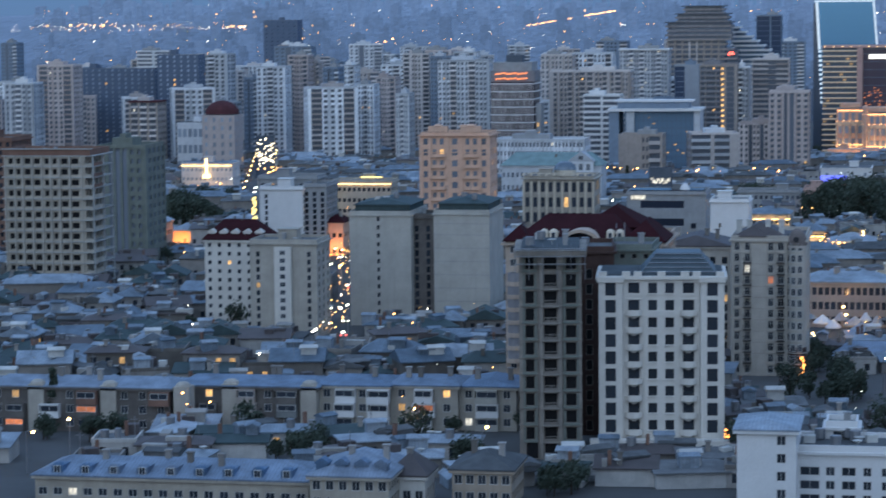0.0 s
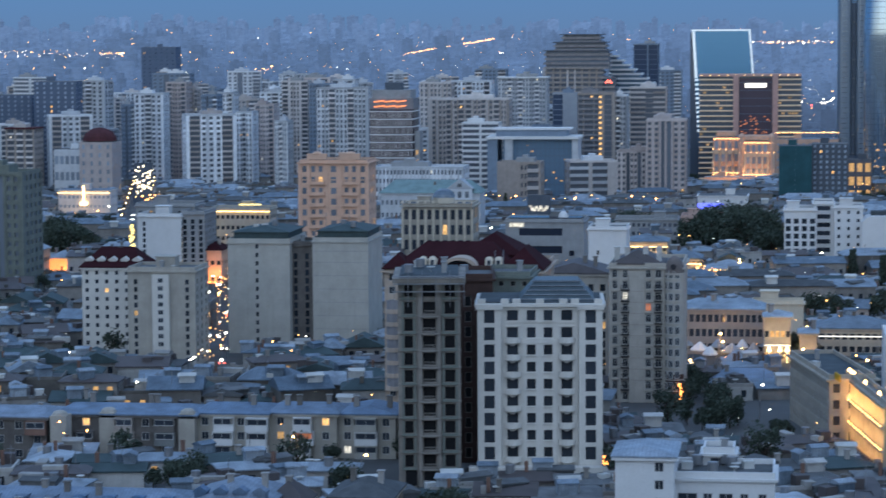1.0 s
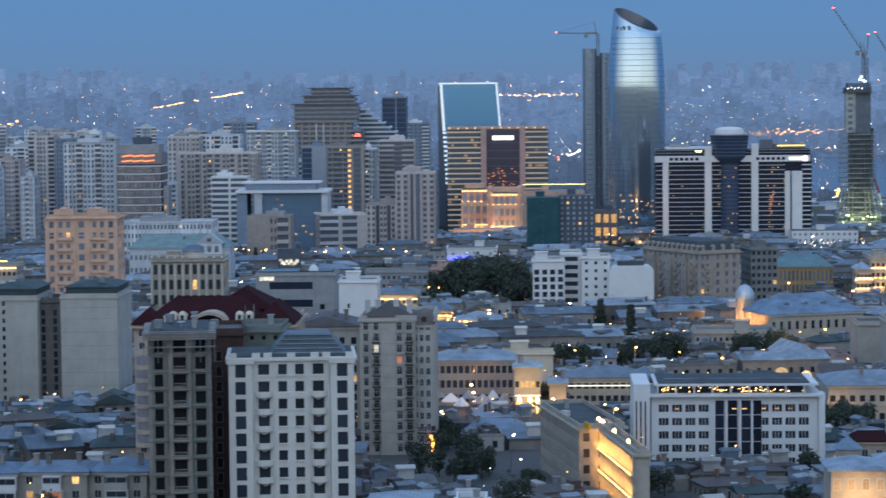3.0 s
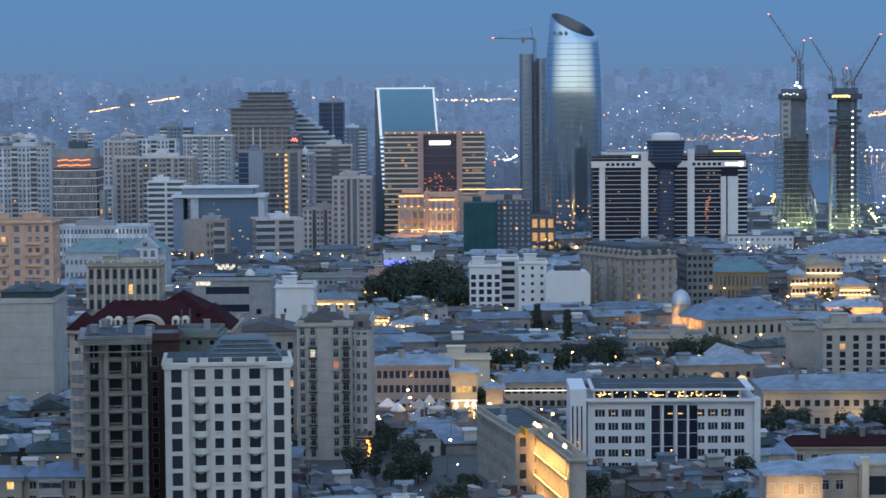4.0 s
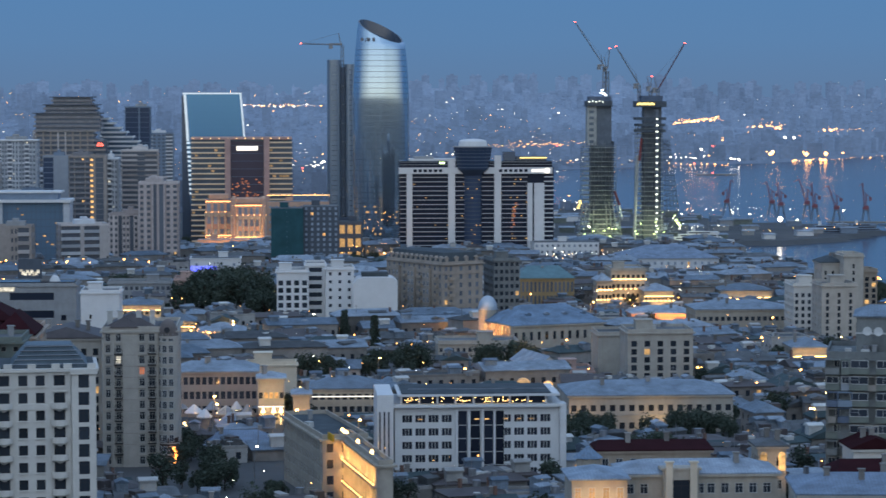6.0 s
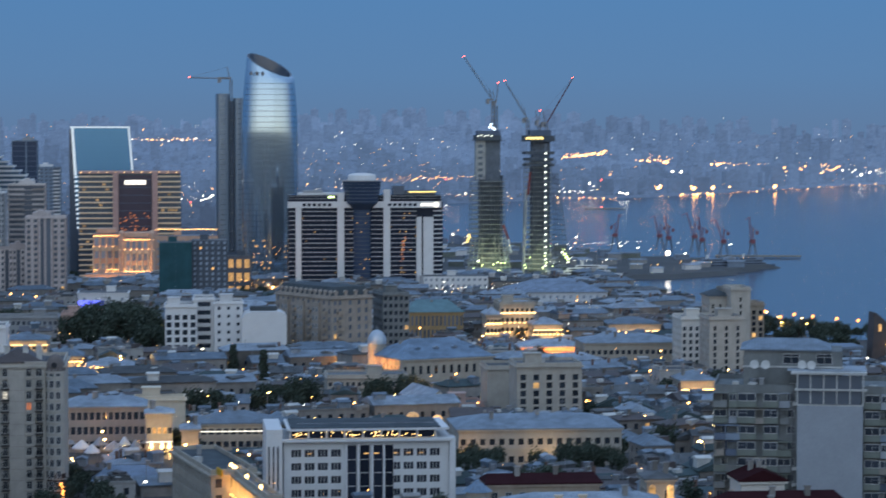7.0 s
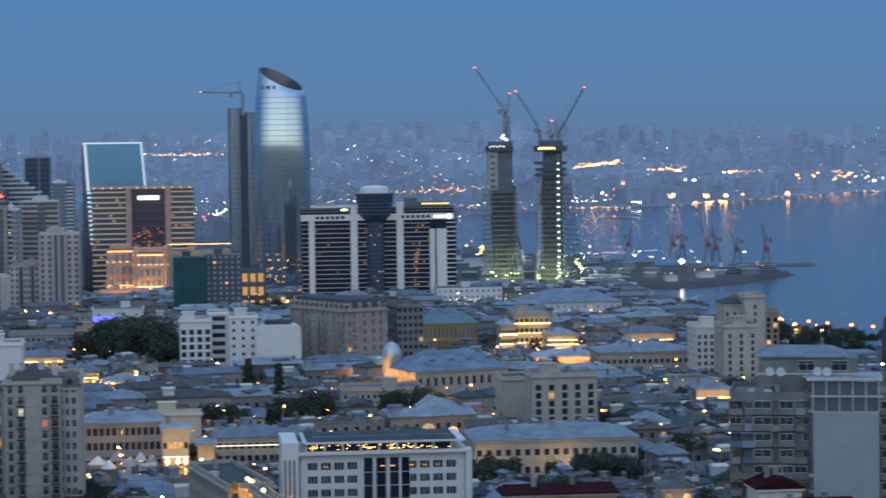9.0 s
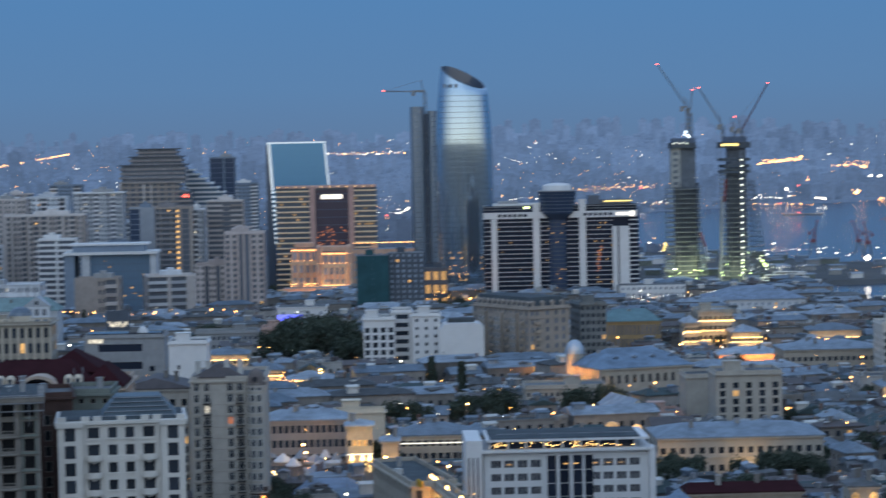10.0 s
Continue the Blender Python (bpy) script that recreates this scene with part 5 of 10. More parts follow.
def white_gable(x, y, z, w, h):
    b = thing("white_gabled_house", "white gable-ended house with a pale sheet roof", "house", x, y, z, 14)
    PLOTS.append((x, y, 14, w / 2, 22))
    f, pts = Form(), [(-w / 2, -3), (w / 2, -3), (w / 2, h * 0.7), (0, h), (-w / 2, h * 0.7)]
    f.v = [(px, yy, pz) for yy in (0.0, 22.0) for px, pz in pts]
    f.f = [(0, 1, 2, 3, 4), (9, 8, 7, 6, 5), *[(i, 5 + i, 5 + (i + 1) % 5, (i + 1) % 5) for i in range(5)]]
    part("wall", f, M["white"], b)
    for s in (-1, 1):
        part("roof_slope", Form().poly((0, -0.4, h + 0.25), (s * (w / 2 + 0.5), -0.4, h * 0.7 - 0.05), (s * (w / 2 + 0.5), 22.4, h * 0.7 - 0.05), (0, 22.4, h + 0.25)), M["tin"], b)


white_gable(75.0, 698.1, 24.3, 7.6, 9.2)
block("pink_flat_house", "pink rendered house with a pale flat roof", 84.9, 722.0, 23.7, 11.1, 2.5, d=14, mat="pink", storeys=2, bays=5, lit=0.0)


def flood(x, y, z, w, h, turn, watts, col):
    """A row of floodlights at the foot of a front, shining up its wall."""
    lamp = bpy.data.lights.new("facade_floodlight", "AREA")
    lamp.shape, lamp.size, lamp.size_y, lamp.energy, lamp.color = "RECTANGLE", w * 0.9, 0.4, watts, col
    ob = new("facade_floodlight", lamp)
    ob.matrix_world = pose(x, y, z, 0, 0, turn) @ look((0, -3.2, 0.4), (0, 0.0, h * 0.75))


def lit_front(name, label, x, y, z, w, h, d, mat, storeys, bays, strips, dots=99, turn=0.0, roof="hip", rise=2.5, strength="lampgold", roofmat="tin", lit=0.0, wash=1.0, **more):
    """A building whose cornices and storeys carry rows of warm facade lights."""
    b = block(name, label, x, y, z, w, h, d=d, turn=turn, mat=mat, storeys=storeys, bays=bays, roof=roof, rise=rise, roofmat=roofmat, lit=lit, front_gap=30.0 if y < 1100 else 8.0, **more)
    if w > 5 and y < 1300 and wash and strength not in ("lampwhitestrip",):
        flood(x, y, z, w, h, turn, wash * 34 * w * (2.6 if "palace" in name else 5.0 if strength == "lamporange" else 1.6), (1.0, 0.36, 0.07) if strength == "lamporange" else (1.0, 0.56, 0.20))
    for zz in strips:
        part("light_strip", Form().box(-w / 2, w / 2, -0.95, -0.75, zz, zz + 0.22), M[strength], b)
    if dots:
        me = shared(("facade_light", strength), lambda: Form().box(-0.35, 0.35, -0.15, 0.15, 0, 0.3), M[strength])
        for j in range(min(storeys, int(dots))):
            for i in range(bays + 1):
                piece("facade_light", me, b, pose(-w / 2 + i * w / bays, -0.5, h / storeys * j + 0.3))
    return b


flood(69.4, 808.3, 22.0, 24.0, 10.5, -70, 11000, (1.0, 0.44, 0.12))
lit_front("long_lit_building", "long pale stone building with floodlit entrances", 87.9, 591.7, 26.6, 39.4, 8.4, 22, "pale2", 2, 17, (), False, roof="hip", rise=2.4, inset=8, strength="lampwhitestrip", bands=(4.0,))
flood(89.4, 590.5, 26.6, 4.8, 8.5, 0, 480, (1.0, 0.62, 0.24))
flood(70.1, 590.5, 26.6, 2.9, 8.6, 0, 420, (1.0, 0.56, 0.18))
lit_front("roof_lit_building", "low stone building with a bright roof-edge light line", 16.8, 635.0, 25.6, 18.7, 6.4, 14, "sand", 2, 10, (4.9,), False, strength="lampwhitestrip")
lit_front("lit_terrace_building", "pale stone terrace building with warm lights", -53.9, 951.5, 18.8, 16.3, 8.0, 16, "sand", 2, 8, (6.5,), 1, strength="lampgold")
lit_front("lit_terrace_building", "pale stone terrace building washed with warm light", -36.3, 892.0, 20.0, 10.9, 6.0, 14, "sand", 2, 6, (4.5,), 1)
lit_front("lit_terrace_building", "low roofs with warm lights below", -20.5, 861.5, 20.7, 15.6, 4.5, 14, "sand", 1, 6, (3.0,), 1)
lit_front("lit_palace", "ornate pale palace picked out with gold lights", 144.8, 1041.5, 16.8, 14.6, 16.0, 20, "sand", 4, 7, (12.5,), 99, roof="flat")
lit_front("lit_palace_wing", "pale palace wing picked out with gold lights", 134.1, 1035.7, 16.9, 6.3, 11.7, 14, "sand", 3, 4, (8.5,), 99)
lit_front("lit_palace_wing", "pale palace wing with a gold cornice", 155.1, 1024.0, 17.2, 12.0, 8.0, 16, "sand", 2, 7, (6.2,), 99)
lit_front("orange_lit_arcade", "low arcade glowing orange under its roof", 144.1, 939.0, 19.0, 24.2, 4.5, 14, "salmon", 1, 12, (2.4,), 1, strength="lamporange")
lit_front("long_lit_roof", "low building with a long yellow light line", 197.9, 1058.5, 16.4, 22.2, 6.0, 18, "sand", 1, 10, (3.4,), False, wash=0.4)
lit_front("stone_palace_row", "long stone building with a sheet roof", 165.7, 890.5, 20.1, 34.9, 9.0, 22, "sand", 2, 16, (), False, wash=0)
lit_front("lit_gallery", "low gallery with warm light under the eaves", 164.3, 770.0, 22.7, 11.2, 5.0, 14, "sand", 1, 7, (2.6,), 1)
lit_front("waterfront_lit_building", "waterfront building with gold light bands", 232.6, 727.0, 23.6, 32.6, 11.0, 20, "tan", 3, 14, (10.4, 6.9), 99, wash=0.7, ww=1.8, wh=2.2)
def court_building(x, y, z):
    """Stone court building: hipped sheet roof, a middle pavilion with an arched door, a lit side wing and a small turret."""
    b = block("stone_court_building", "stone court building with pale blue sheet roof and middle pavilion", x, y, z, 27.0, 11.6, d=11, mat="sand", storeys=3, cols=((0.05, 1.4), (0.14, 1.4), (0.50, 1.4), (0.57, 1.4), (0.66, 1.4), (0.75, 1.4), (0.84, 1.4), (0.93, 1.4)), bays=8, wh=1.8, roof="hip", roofmat="bluetin", rise=1.7, inset=5, lit=0.06, cornice=0.6, clutter=2, side_bays=3)
    part("pavilion", Form().box(-6.6, -0.4, -1.2, -0.01, -4, 12.9).box(-7.0, 0.0, -1.5, 2, 12.91, 13.3), M["sand"], b)
    for u in (-5.6, -1.4):
        part("pavilion_pier", Form().box(u - 0.6, u + 0.6, -1.7, -1.21, -4, 14.2).box(u - 0.8, u + 0.8, -1.9, -0.9, 14.2, 14.5), M["sandlight"], b)
    hang(b, pose(-3.5, -1.25, 8.0), 3.0, 3.2, "glass", "darkframe", name="arched_window")
    part("lit_wing", Form().box(-23.0, -13.6, -7.0, 4, -4, 12.2), M["sand"], b, "side wing washed in warm light")
    part("wing_roof", Form().hip(-23.6, -13.0, -7.6, 5, 12.5, 1.3, 4), M["bluetin"], b)
    for i in range(4):
        hang(b, pose(-22.0 + i * 2.4, -7.05, 9.0), 1.2, 2.0, "warmdim", "frame", name="wing_window")
    return b


court_building(71.7, 425.0, 30.2)
flood(53.4, 417.6, 36.5, 9.0, 7.0, 0, 700, (1.0, 0.55, 0.18))


def turret_house(x, y, z):
    b = thing("turret_house", "small stone turret with a pale conical sheet roof", "house", x, y, z)
    PLOTS.append((x, y - 4, 0, 4, 8))
    part("turret", Form().tube(0, 0, 2.1, -4, 13.2, 14), M["sand"], b)
    part("turret_roof", Form().tube(0, 0, 2.7, 13.21, 15.3, 14, 0.08), M["bluetin"], b)
    part("finial", Form().tube(0, 0, 0.06, 15.3, 16.2, 5), M["steel"], b)
    for a in (-40, 0, 40):
        hang(b, pose(2.1 * math.sin(radians(a)), -2.12 * math.cos(radians(a)), 10.4, 0, 0, a), 0.7, 1.6, "glass", name="window")


turret_house(54.1, 440.0, 29.9)
block("blue_roofed_hall", "long hall under a wide blue sheet roof", 96.0, 398.0, 30.8, 25.0, 11.4, d=18, turn=-6, mat="pale", storeys=3, bays=9, ww=1.3, wh=1.6, roof="hip", roofmat="tinblue", rise=2.2, inset=7, lit=0.02, clutter=6)
block("red_roofed_row", "low row house under a dark red sheet roof", 70.5, 470.0, 29.2, 21.5, 10.2, d=8, mat="tan", storeys=3, bays=8, roof="hip", roofmat="redroof", rise=1.4, inset=1, lit=0.0)
b = block("lit_corner_arch", "stone corner house with glowing arched openings", 90.1, 455.0, 29.5, 5.2, 12.6, d=7, mat="sand", storeys=3, bays=2, ww=1.2, wh=1.8, lit=0.0, roof="hip", roofmat="rooffelt", rise=1.0)
for u in (-1.6, 1.8):
    part("lit_arch", Form().box(u - 0.6, u + 0.6, -0.25, -0.02, 8.6, 11.6).dome(u, -0.12, 11.6, 0.6, 0.5, 10, 2), M["warm"], b, "glowing arched opening")
flood(90.1, 454.0, 36.0, 4.0, 6.0, 0, 160, (1.0, 0.55, 0.18))

lit_front("amber_lit_house", "courtyard house glowing orange under lamps", -264.9, 853.5, 20.9, 7.0, 10.0, 12, "salmon", 2, 4, (), 2, strength="lamporange")
lit_front("amber_lit_house", "low courtyard wing glowing orange under lamps", -257.6, 871.0, 20.5, 12.5, 6.0, 10, "salmon", 1, 6, (), 1, strength="lamporange")
lit_front("amber_lit_house", "red roofed house glowing orange under lamps", -197.1, 844.5, 21.1, 6.4, 11.0, 12, "salmon", 2, 3, (), 1, strength="lamporange", roofmat="redroof")

# towers by the water
block("white_round_tower_house", "white rendered apartment house with rounded corner", 185.0, 869.7, 20.5, 11.2, 18.9, d=16, mat="white", storeys=8, bays=5, ww=1.1, wh=1.4, lit=0.02)
block("beige_stepped_house", "beige stone apartment house", 188.9, 840.0, 21.2, 11.9, 20.4, d=16, mat="beige", storeys=9, bays=3, ww=1.0, lit=0.0)
block("beige_stepped_house", "beige stone tower house with a blank end wall", 208.8, 905.0, 19.8, 7.3, 27.5, d=14, mat="beige", storeys=11, bays=1, ww=0.8, lit=0.0)
block("beige_stepped_house", "beige stone tower house with a dark hipped roof", 202.7, 912.0, 19.6, 8.2, 24.7, d=14, mat="beige", storeys=10, bays=3, ww=0.8, lit=0.0, roof="hip", roofmat="roofdark", rise=2)
block("beige_stepped_house", "brown stone house with stacked balconies", 218.6, 920.0, 19.4, 5.2, 21.2, d=12, mat="tan", storeys=10, bays=2, ww=1.4, lit=0.1)


def grey_tower(x, y, z, w, h):
    """Grey tower with a bare panel, glazed loggias and a stepped top; origin at the panel's left foot."""
    b = thing("grey_apartment_tower", "weathered grey apartment tower with glazed loggias and a bare panel wall", "apartment tower", x, y, z, -math.degrees(math.atan2(x, y)))
    PLOTS.append((x, y, 0, w / 2, 20))
    st = 3.0
    n = int(h / st)
    rows = [(h - st * (j + 1) + 0.9, h - st * (j + 1) + 2.4) for j in range(n)][::-1]
    cols = [(u * w - q / 2, u * w + q / 2) for u, q in ((0.06, 1.2), (0.18, 2.6), (0.31, 2.0), (0.42, 1.4), (0.86, 2.2), (0.95, 1.6))]
    walls(b, w, 20.0, -4, h, "grey2", (cols, even(20, 5, 1.5), even(20, 5, 1.5)), rows, "glass", 0.05)
    part("bare_panel", Form().box(-w * 0.045, w * 0.31, -2.2, -0.01, -4, h - 2.6), M["panelgrey"], b, "smooth blank grey panel wall")
    part("panel_loggia", Form().box(-w * 0.045, w * 0.31, -2.2, -0.01, h - 2.58, h - 2.4), M["frame"], b)
    for k in range(6):
        u = -w * 0.045 + w * 0.355 * k / 5
        part("loggia_post", Form().box(u - 0.12, u + 0.12, -2.2, -1.9, h - 2.4, h + 3.2), M["frame"], b)
    part("loggia_glass", Form().box(-w * 0.04, w * 0.30, -1.8, -1.7, h - 2.3, h + 3.0), M["midglass"], b)
    part("loggia_beam", Form().box(-w * 0.06, w * 0.33, -2.3, -1.6, h + 0.2, h + 0.55), M["frame"], b)
    part("loggia_beam", Form().box(-w * 0.08, w * 0.33, -2.4, 0, h + 3.2, h + 3.6), M["frame"], b)
    for (u, q) in ((0.18, 3.6), (0.31, 2.8), (0.86, 3.0)):
        me = shared(("loggia", q), lambda: Form().box(-q / 2, q / 2, -1.2, -0.01, -0.1, 1.0), M["greenconc"])
        for r0, r1 in rows[1:]:
            piece("loggia_front", me, b, pose((u - 0.5) * w, 0, r0 - 0.95))
            hang(b, pose((u - 0.5) * w, -1.1, r0 + 0.08), q * 0.92, 1.45, "glass", name="loggia_window")
    # balconies closed in with odd panels and glazing
    odd = random.Random(57)
    for r0, r1 in rows:
        for u in (0.035, 0.105, 0.25, 0.315, 0.385, 0.93, 0.98):
            if odd.random() < 0.93:
                q, dp, m = odd.choice((1.5, 2.0, 2.6)), odd.choice((0.5, 0.9, 1.3)), odd.choice(("grey2", "grey2", "greenconc", "bluegrey", "concrete", "panelgrey", "darkgrey3", "pale2"))
                piece("balcony_enclosure", shared(("enclosure", q, dp, m), lambda: Form().box(-q / 2, q / 2, -dp, -0.01, -0.2, 1.0).box(-q / 2, q / 2, -dp, -0.01, 2.35, 2.55).box(-q / 2, -q / 2 + 0.12, -dp, -0.02, 1.0, 2.35).box(q / 2 - 0.12, q / 2, -dp, -0.02, 1.0, 2.35), M[m]), b, pose((u - 0.5) * w, 0, r0 - 0.95))
                if odd.random() < 0.5:
                    hang(b, pose((u - 0.5) * w, -dp + 0.1, r0 + 0.1), q * 0.9, 1.3, "glass", name="balcony_window")
            if odd.random() < 0.3:
                piece("air_conditioner", shared(("air_conditioner",), lambda: Form().box(-0.45, 0.45, -0.4, -0.01, 0, 0.6), M["frame"]), b, pose((u - 0.5) * w + 1.9, 0, r0 - 0.7))
    for r0, r1 in rows[1::2]:
        for u in (0.14, 0.345, 0.9):
            piece("clothes_rail", shared(("clothes_rail",), lambda: Form().bar((-1.2, -1.9, 0), (1.2, -1.9, 0), 0.06).bar((-1.2, -1.9, 0), (-1.2, -0.02, -0.3), 0.06).bar((1.2, -1.9, 0), (1.2, -0.02, -0.3), 0.06), M["steel"]), b, pose((u - 0.5) * w, 0, r0 + 1.0))
    for u in (0.215, 0.43):
        part("drain_pipe", Form().tube((u - 0.5) * w, -0.25, 0.09, -4, h, 6), M["steel"], b)
    for u, v in ((-0.28, 1.0), (-0.22, 0.6), (-0.02, 1.2), (0.03, 0.8)):
        part("satellite_dish", Form().tube(0, 0, 0.8, 0, 0.12, 12, 0.85), M["frame"], b).matrix_local = pose(u * w, v, h + 4.6, 70)
    part("upper_band", Form().box(-w * 0.345, w * 0.205, 2.85, 2.98, h + 3.9, h + 4.2), M["frame"], b)
    up = part("upper_storey", Form().box(-w * 0.34, w * 0.20, 3, 16, h + 0.02, h + 7.0), M["grey2"], b)
    for k in (-0.08, 0.1):
        hang(b, pose(k * w, 2.95, h + 4.6), 3.0, 1.9, "glass", name="window")
    part("upper_roof", Form().hip(-w * 0.36, w * 0.14, 2.4, 17, h + 7.3, 1.6, 3), M["tin"], b)
    part("upper_roof", Form().box(-w * 0.10, w * 0.33, -0.5, 10, h + 3.62, h + 3.8), M["tin"], b)
    part("parapet", Form().loop(-w / 2, w / 2, 0, 20, 0.3, h, h + 0.9), M["grey2"], b)
    roof_clutter(b, w, 4.0, h + 0.1, random.Random(31), 9)


grey_tower(116.6, 452.0, 29.6, 33.7, 29.5)
block("side_house", "grey rendered house with a sheet roof beside the tower", 161.2, 540.0, 27.7, 5.5, 15.9, d=12, roof="hip", roofmat="tin", rise=1.4, mat="grey2", storeys=4, bays=6, lit=0.015)
block("red_gabled_house", "pale house with a dark red pitched sheet roof", 106.5, 443.0, 29.8, 8.0, 13.4, d=9, mat="white", storeys=3, bays=3, roof="hip", roofmat="redroof", rise=1.9, inset=0, lit=0.0)
block("long_red_roof_house", "long pale house with a dark red sheet roof", 107.5, 428.0, 30.1, 22.0, 10.4, d=11, mat="white", storeys=3, bays=7, roof="hip", roofmat="redroof", rise=2.2, inset=2, lit=0.0)

# left foreground: apartment slabs, mansard building, white house
def slab(name, label, x, y, z, w, h, glazed, seed):
    rnd = random.Random(seed)
    n = max(3, int(w / 3.3))
    b = block(name, label, x, y, z, w, h, d=12, mat="pale2" if glazed else "slabwall", storeys=3, bays=n, ww=1.4, wh=1.5, roof="hip", roofmat="tinblue", rise=1.2, inset=2.5, each=True, lit=0.05, side_bays=2, seed=seed, clutter=6, front_gap=16.0)
    # balconies closed in by their owners, each a little different
    st = h / 3
    for i in range(1, n, 2):
        u = -w / 2 + (i + 0.5) * w / n
        for j in range(3):
            if rnd.random() < (0.92 if glazed else 0.6):
                q, dp, m = rnd.choice((3.4, 3.8, 4.2)), rnd.choice((0.9, 1.2, 1.4)), rnd.choice(("white2", "white2", "frame", "pale") if glazed else ("slabwall", "white2", "tan2", "grey2", "brick"))
                me = shared(("closed_balcony", q, dp, m), lambda: Form().box(-q / 2, q / 2, -dp, -0.01, -0.15, 1.0).box(-q / 2, q / 2, -dp, -0.01, 2.25, 2.4).box(-q / 2, -q / 2 + 0.12, -dp, -0.02, 1.0, 2.25).box(q / 2 - 0.12, q / 2, -dp, -0.02, 1.0, 2.25), M[m])
                piece("balcony", me, b, pose(u + rnd.uniform(-0.3, 0.3), 0, st * j + 0.15))
                hang(b, pose(u, -dp + 0.15, st * j + 1.2), q * 0.9, 1.15, "warmred" if rnd.random() < 0.08 else "glass", name="balcony_window")
        if not glazed and i % 4 == 1:
            part("stair_gable", Form().box(u + 2.6, u + 5.6, -0.5, 3, -3, h + 0.9).dome(u + 4.1, 0.9, h + 0.9, 1.5, 0.9, 10, 3), M["pale2"], b, "rounded stair tower")


slab("apartment_slab", "four-storey apartment slab with white glazed balconies and sheet roof", -101.1, 446.8, 29.7, 13.4, 7.8, True, 41)
slab("apartment_slab", "four-storey apartment slab with white glazed balconies and sheet roof", -88.1, 448.3, 29.7, 12.6, 7.8, True, 42)
slab("apartment_slab", "four-storey apartment slab with white glazed balconies and sheet roof", -76.5, 449.6, 29.6, 10.7, 7.7, True, 43)
slab("apartment_slab", "four-storey apartment slab with stair gables and stained balconies", -120.5, 444.5, 29.8, 26.1, 7.6, False, 44)
slab("apartment_slab", "four-storey apartment slab with stair gables and stained balconies", -151.0, 438.0, 29.9, 34.9, 7.8, False, 45)


def mansard(x, y, z, w, h):
    b = block("mansard_building", "long stone building with a pale blue sheet mansard and arched dormers", x, y, z, w, h, d=14, mat="sand", storeys=2, bays=18, ww=1.5, wh=1.9, roof="hip", roofmat="tinblue", rise=1.9, inset=4.5, lit=0.08, side_bays=3, clutter=8)
    for i in range(9):
        u = -w * 0.42 + w * 0.84 * i / 8
        part("dormer", Form().box(u - 0.9, u + 0.9, 0.4, 4.0, h + 0.7, h + 2.0).dome(u, 1.3, h + 2.0, 0.95, 0.5, 10, 2), M["tinblue"], b)
        hang(b, pose(u, 0.36, h + 0.85), 1.1, 1.2, "glass", name="dormer_window")


mansard(-112.4, 368.0, 31.4, 43.8, 3.5)
block("mansard_building", "stone building with a pale blue hipped sheet roof", -83.2, 364.0, 31.5, 12.2, 5.1, d=16, mat="sand", storeys=2, bays=6, roof="hip", roofmat="tinblue", rise=2.4, inset=5, dormers=4, lit=0.02)
block("brown_roof_house", "small white house with a brown pyramid roof", -76.0, 372.0, 31.3, 5.7, 4.1, d=8, mat="white", storeys=2, bays=3, roof="hip", roofmat="roofbrown", rise=3, lit=0.02)
block("ochre_house", "old ochre house with a sheet roof", -64.3, 372.0, 31.3, 9.2, 5.3, d=12, mat="tan", storeys=2, bays=5, roof="hip", roofmat="rooffelt", rise=2, lit=0.02)
b = block("white_foreground_block", "white rendered apartment block with flat roofs and few windows", -20.1, 352.0, 31.8, 8.3, 15.3, d=12, mat="white2", storeys=6, cols=((0.75, 1.3),), bays=1, wh=1.4, roof="hip", roofmat="bluetin", rise=1.0, inset=3, lit=0.0, side_bays=2, clutter=1)
b = block("white_foreground_block", "white rendered apartment block with loggias and a roof hut", -9.0, 356.0, 31.7, 14.4, 11.9, d=12, mat="white2", storeys=6, cols=((0.14, 2.8), (0.34, 1.3), (0.52, 2.0), (0.7, 1.2), (0.88, 1.2)), bays=5, wh=1.3, lit=0.0, side_bays=2, clutter=8, hut=False)
block("roof_hut_house", "white roof hut with a wide window", -10.0, 366.0, 31.5, 4.6, 14.0, d=6, mat="white2", storeys=6, bays=1, ww=2.6, wh=1.2, lit=0.0, side_bays=0, clutter=1)
block("blue_sheet_shed", "long low house with a blue-grey sheet roof", -9.6, 560.0, 27.2, 15.0, 1.0, d=14, mat="white2", storeys=2, bays=8, roof="hip", roofmat="tinblue", rise=2.6, inset=4, lit=0.0)


block("stone_street_building", "brown stone street building with arched windows and sheet roof", -16.5, 635.0, 25.6, 20.4, 11.0, d=14, mat="tan2", storeys=3, bays=13, ww=1.1, wh=1.9, roof="hip", roofmat="tin", rise=2.0, inset=4, lit=0.02, front_gap=40.0)


b = lit_front("street_cafe", "pale corner cafe house flooded with yellow light", -2.7, 618.0, 26.0, 6.4, 10.7, 8, "sand", 2, 5, (4.2,), False, roof="hip", lit=0.7, rise=1.2, strength="lampwhitestrip", category="cafe")
flood(-2.6, 612.0, 26.1, 6.4, 11.6, 0, 1500, (1.0, 0.58, 0.18))
for u in (-2.0, 0.6, 2.4):
    part("pointed_lantern", Form().tube(u, -2.2, 0.55, 3.0, 4.6, 8, 0.05).tube(u, -2.2, 0.05, -1.0, 3.0, 5), M["lampbright2"], b, "tall glowing pointed lantern")
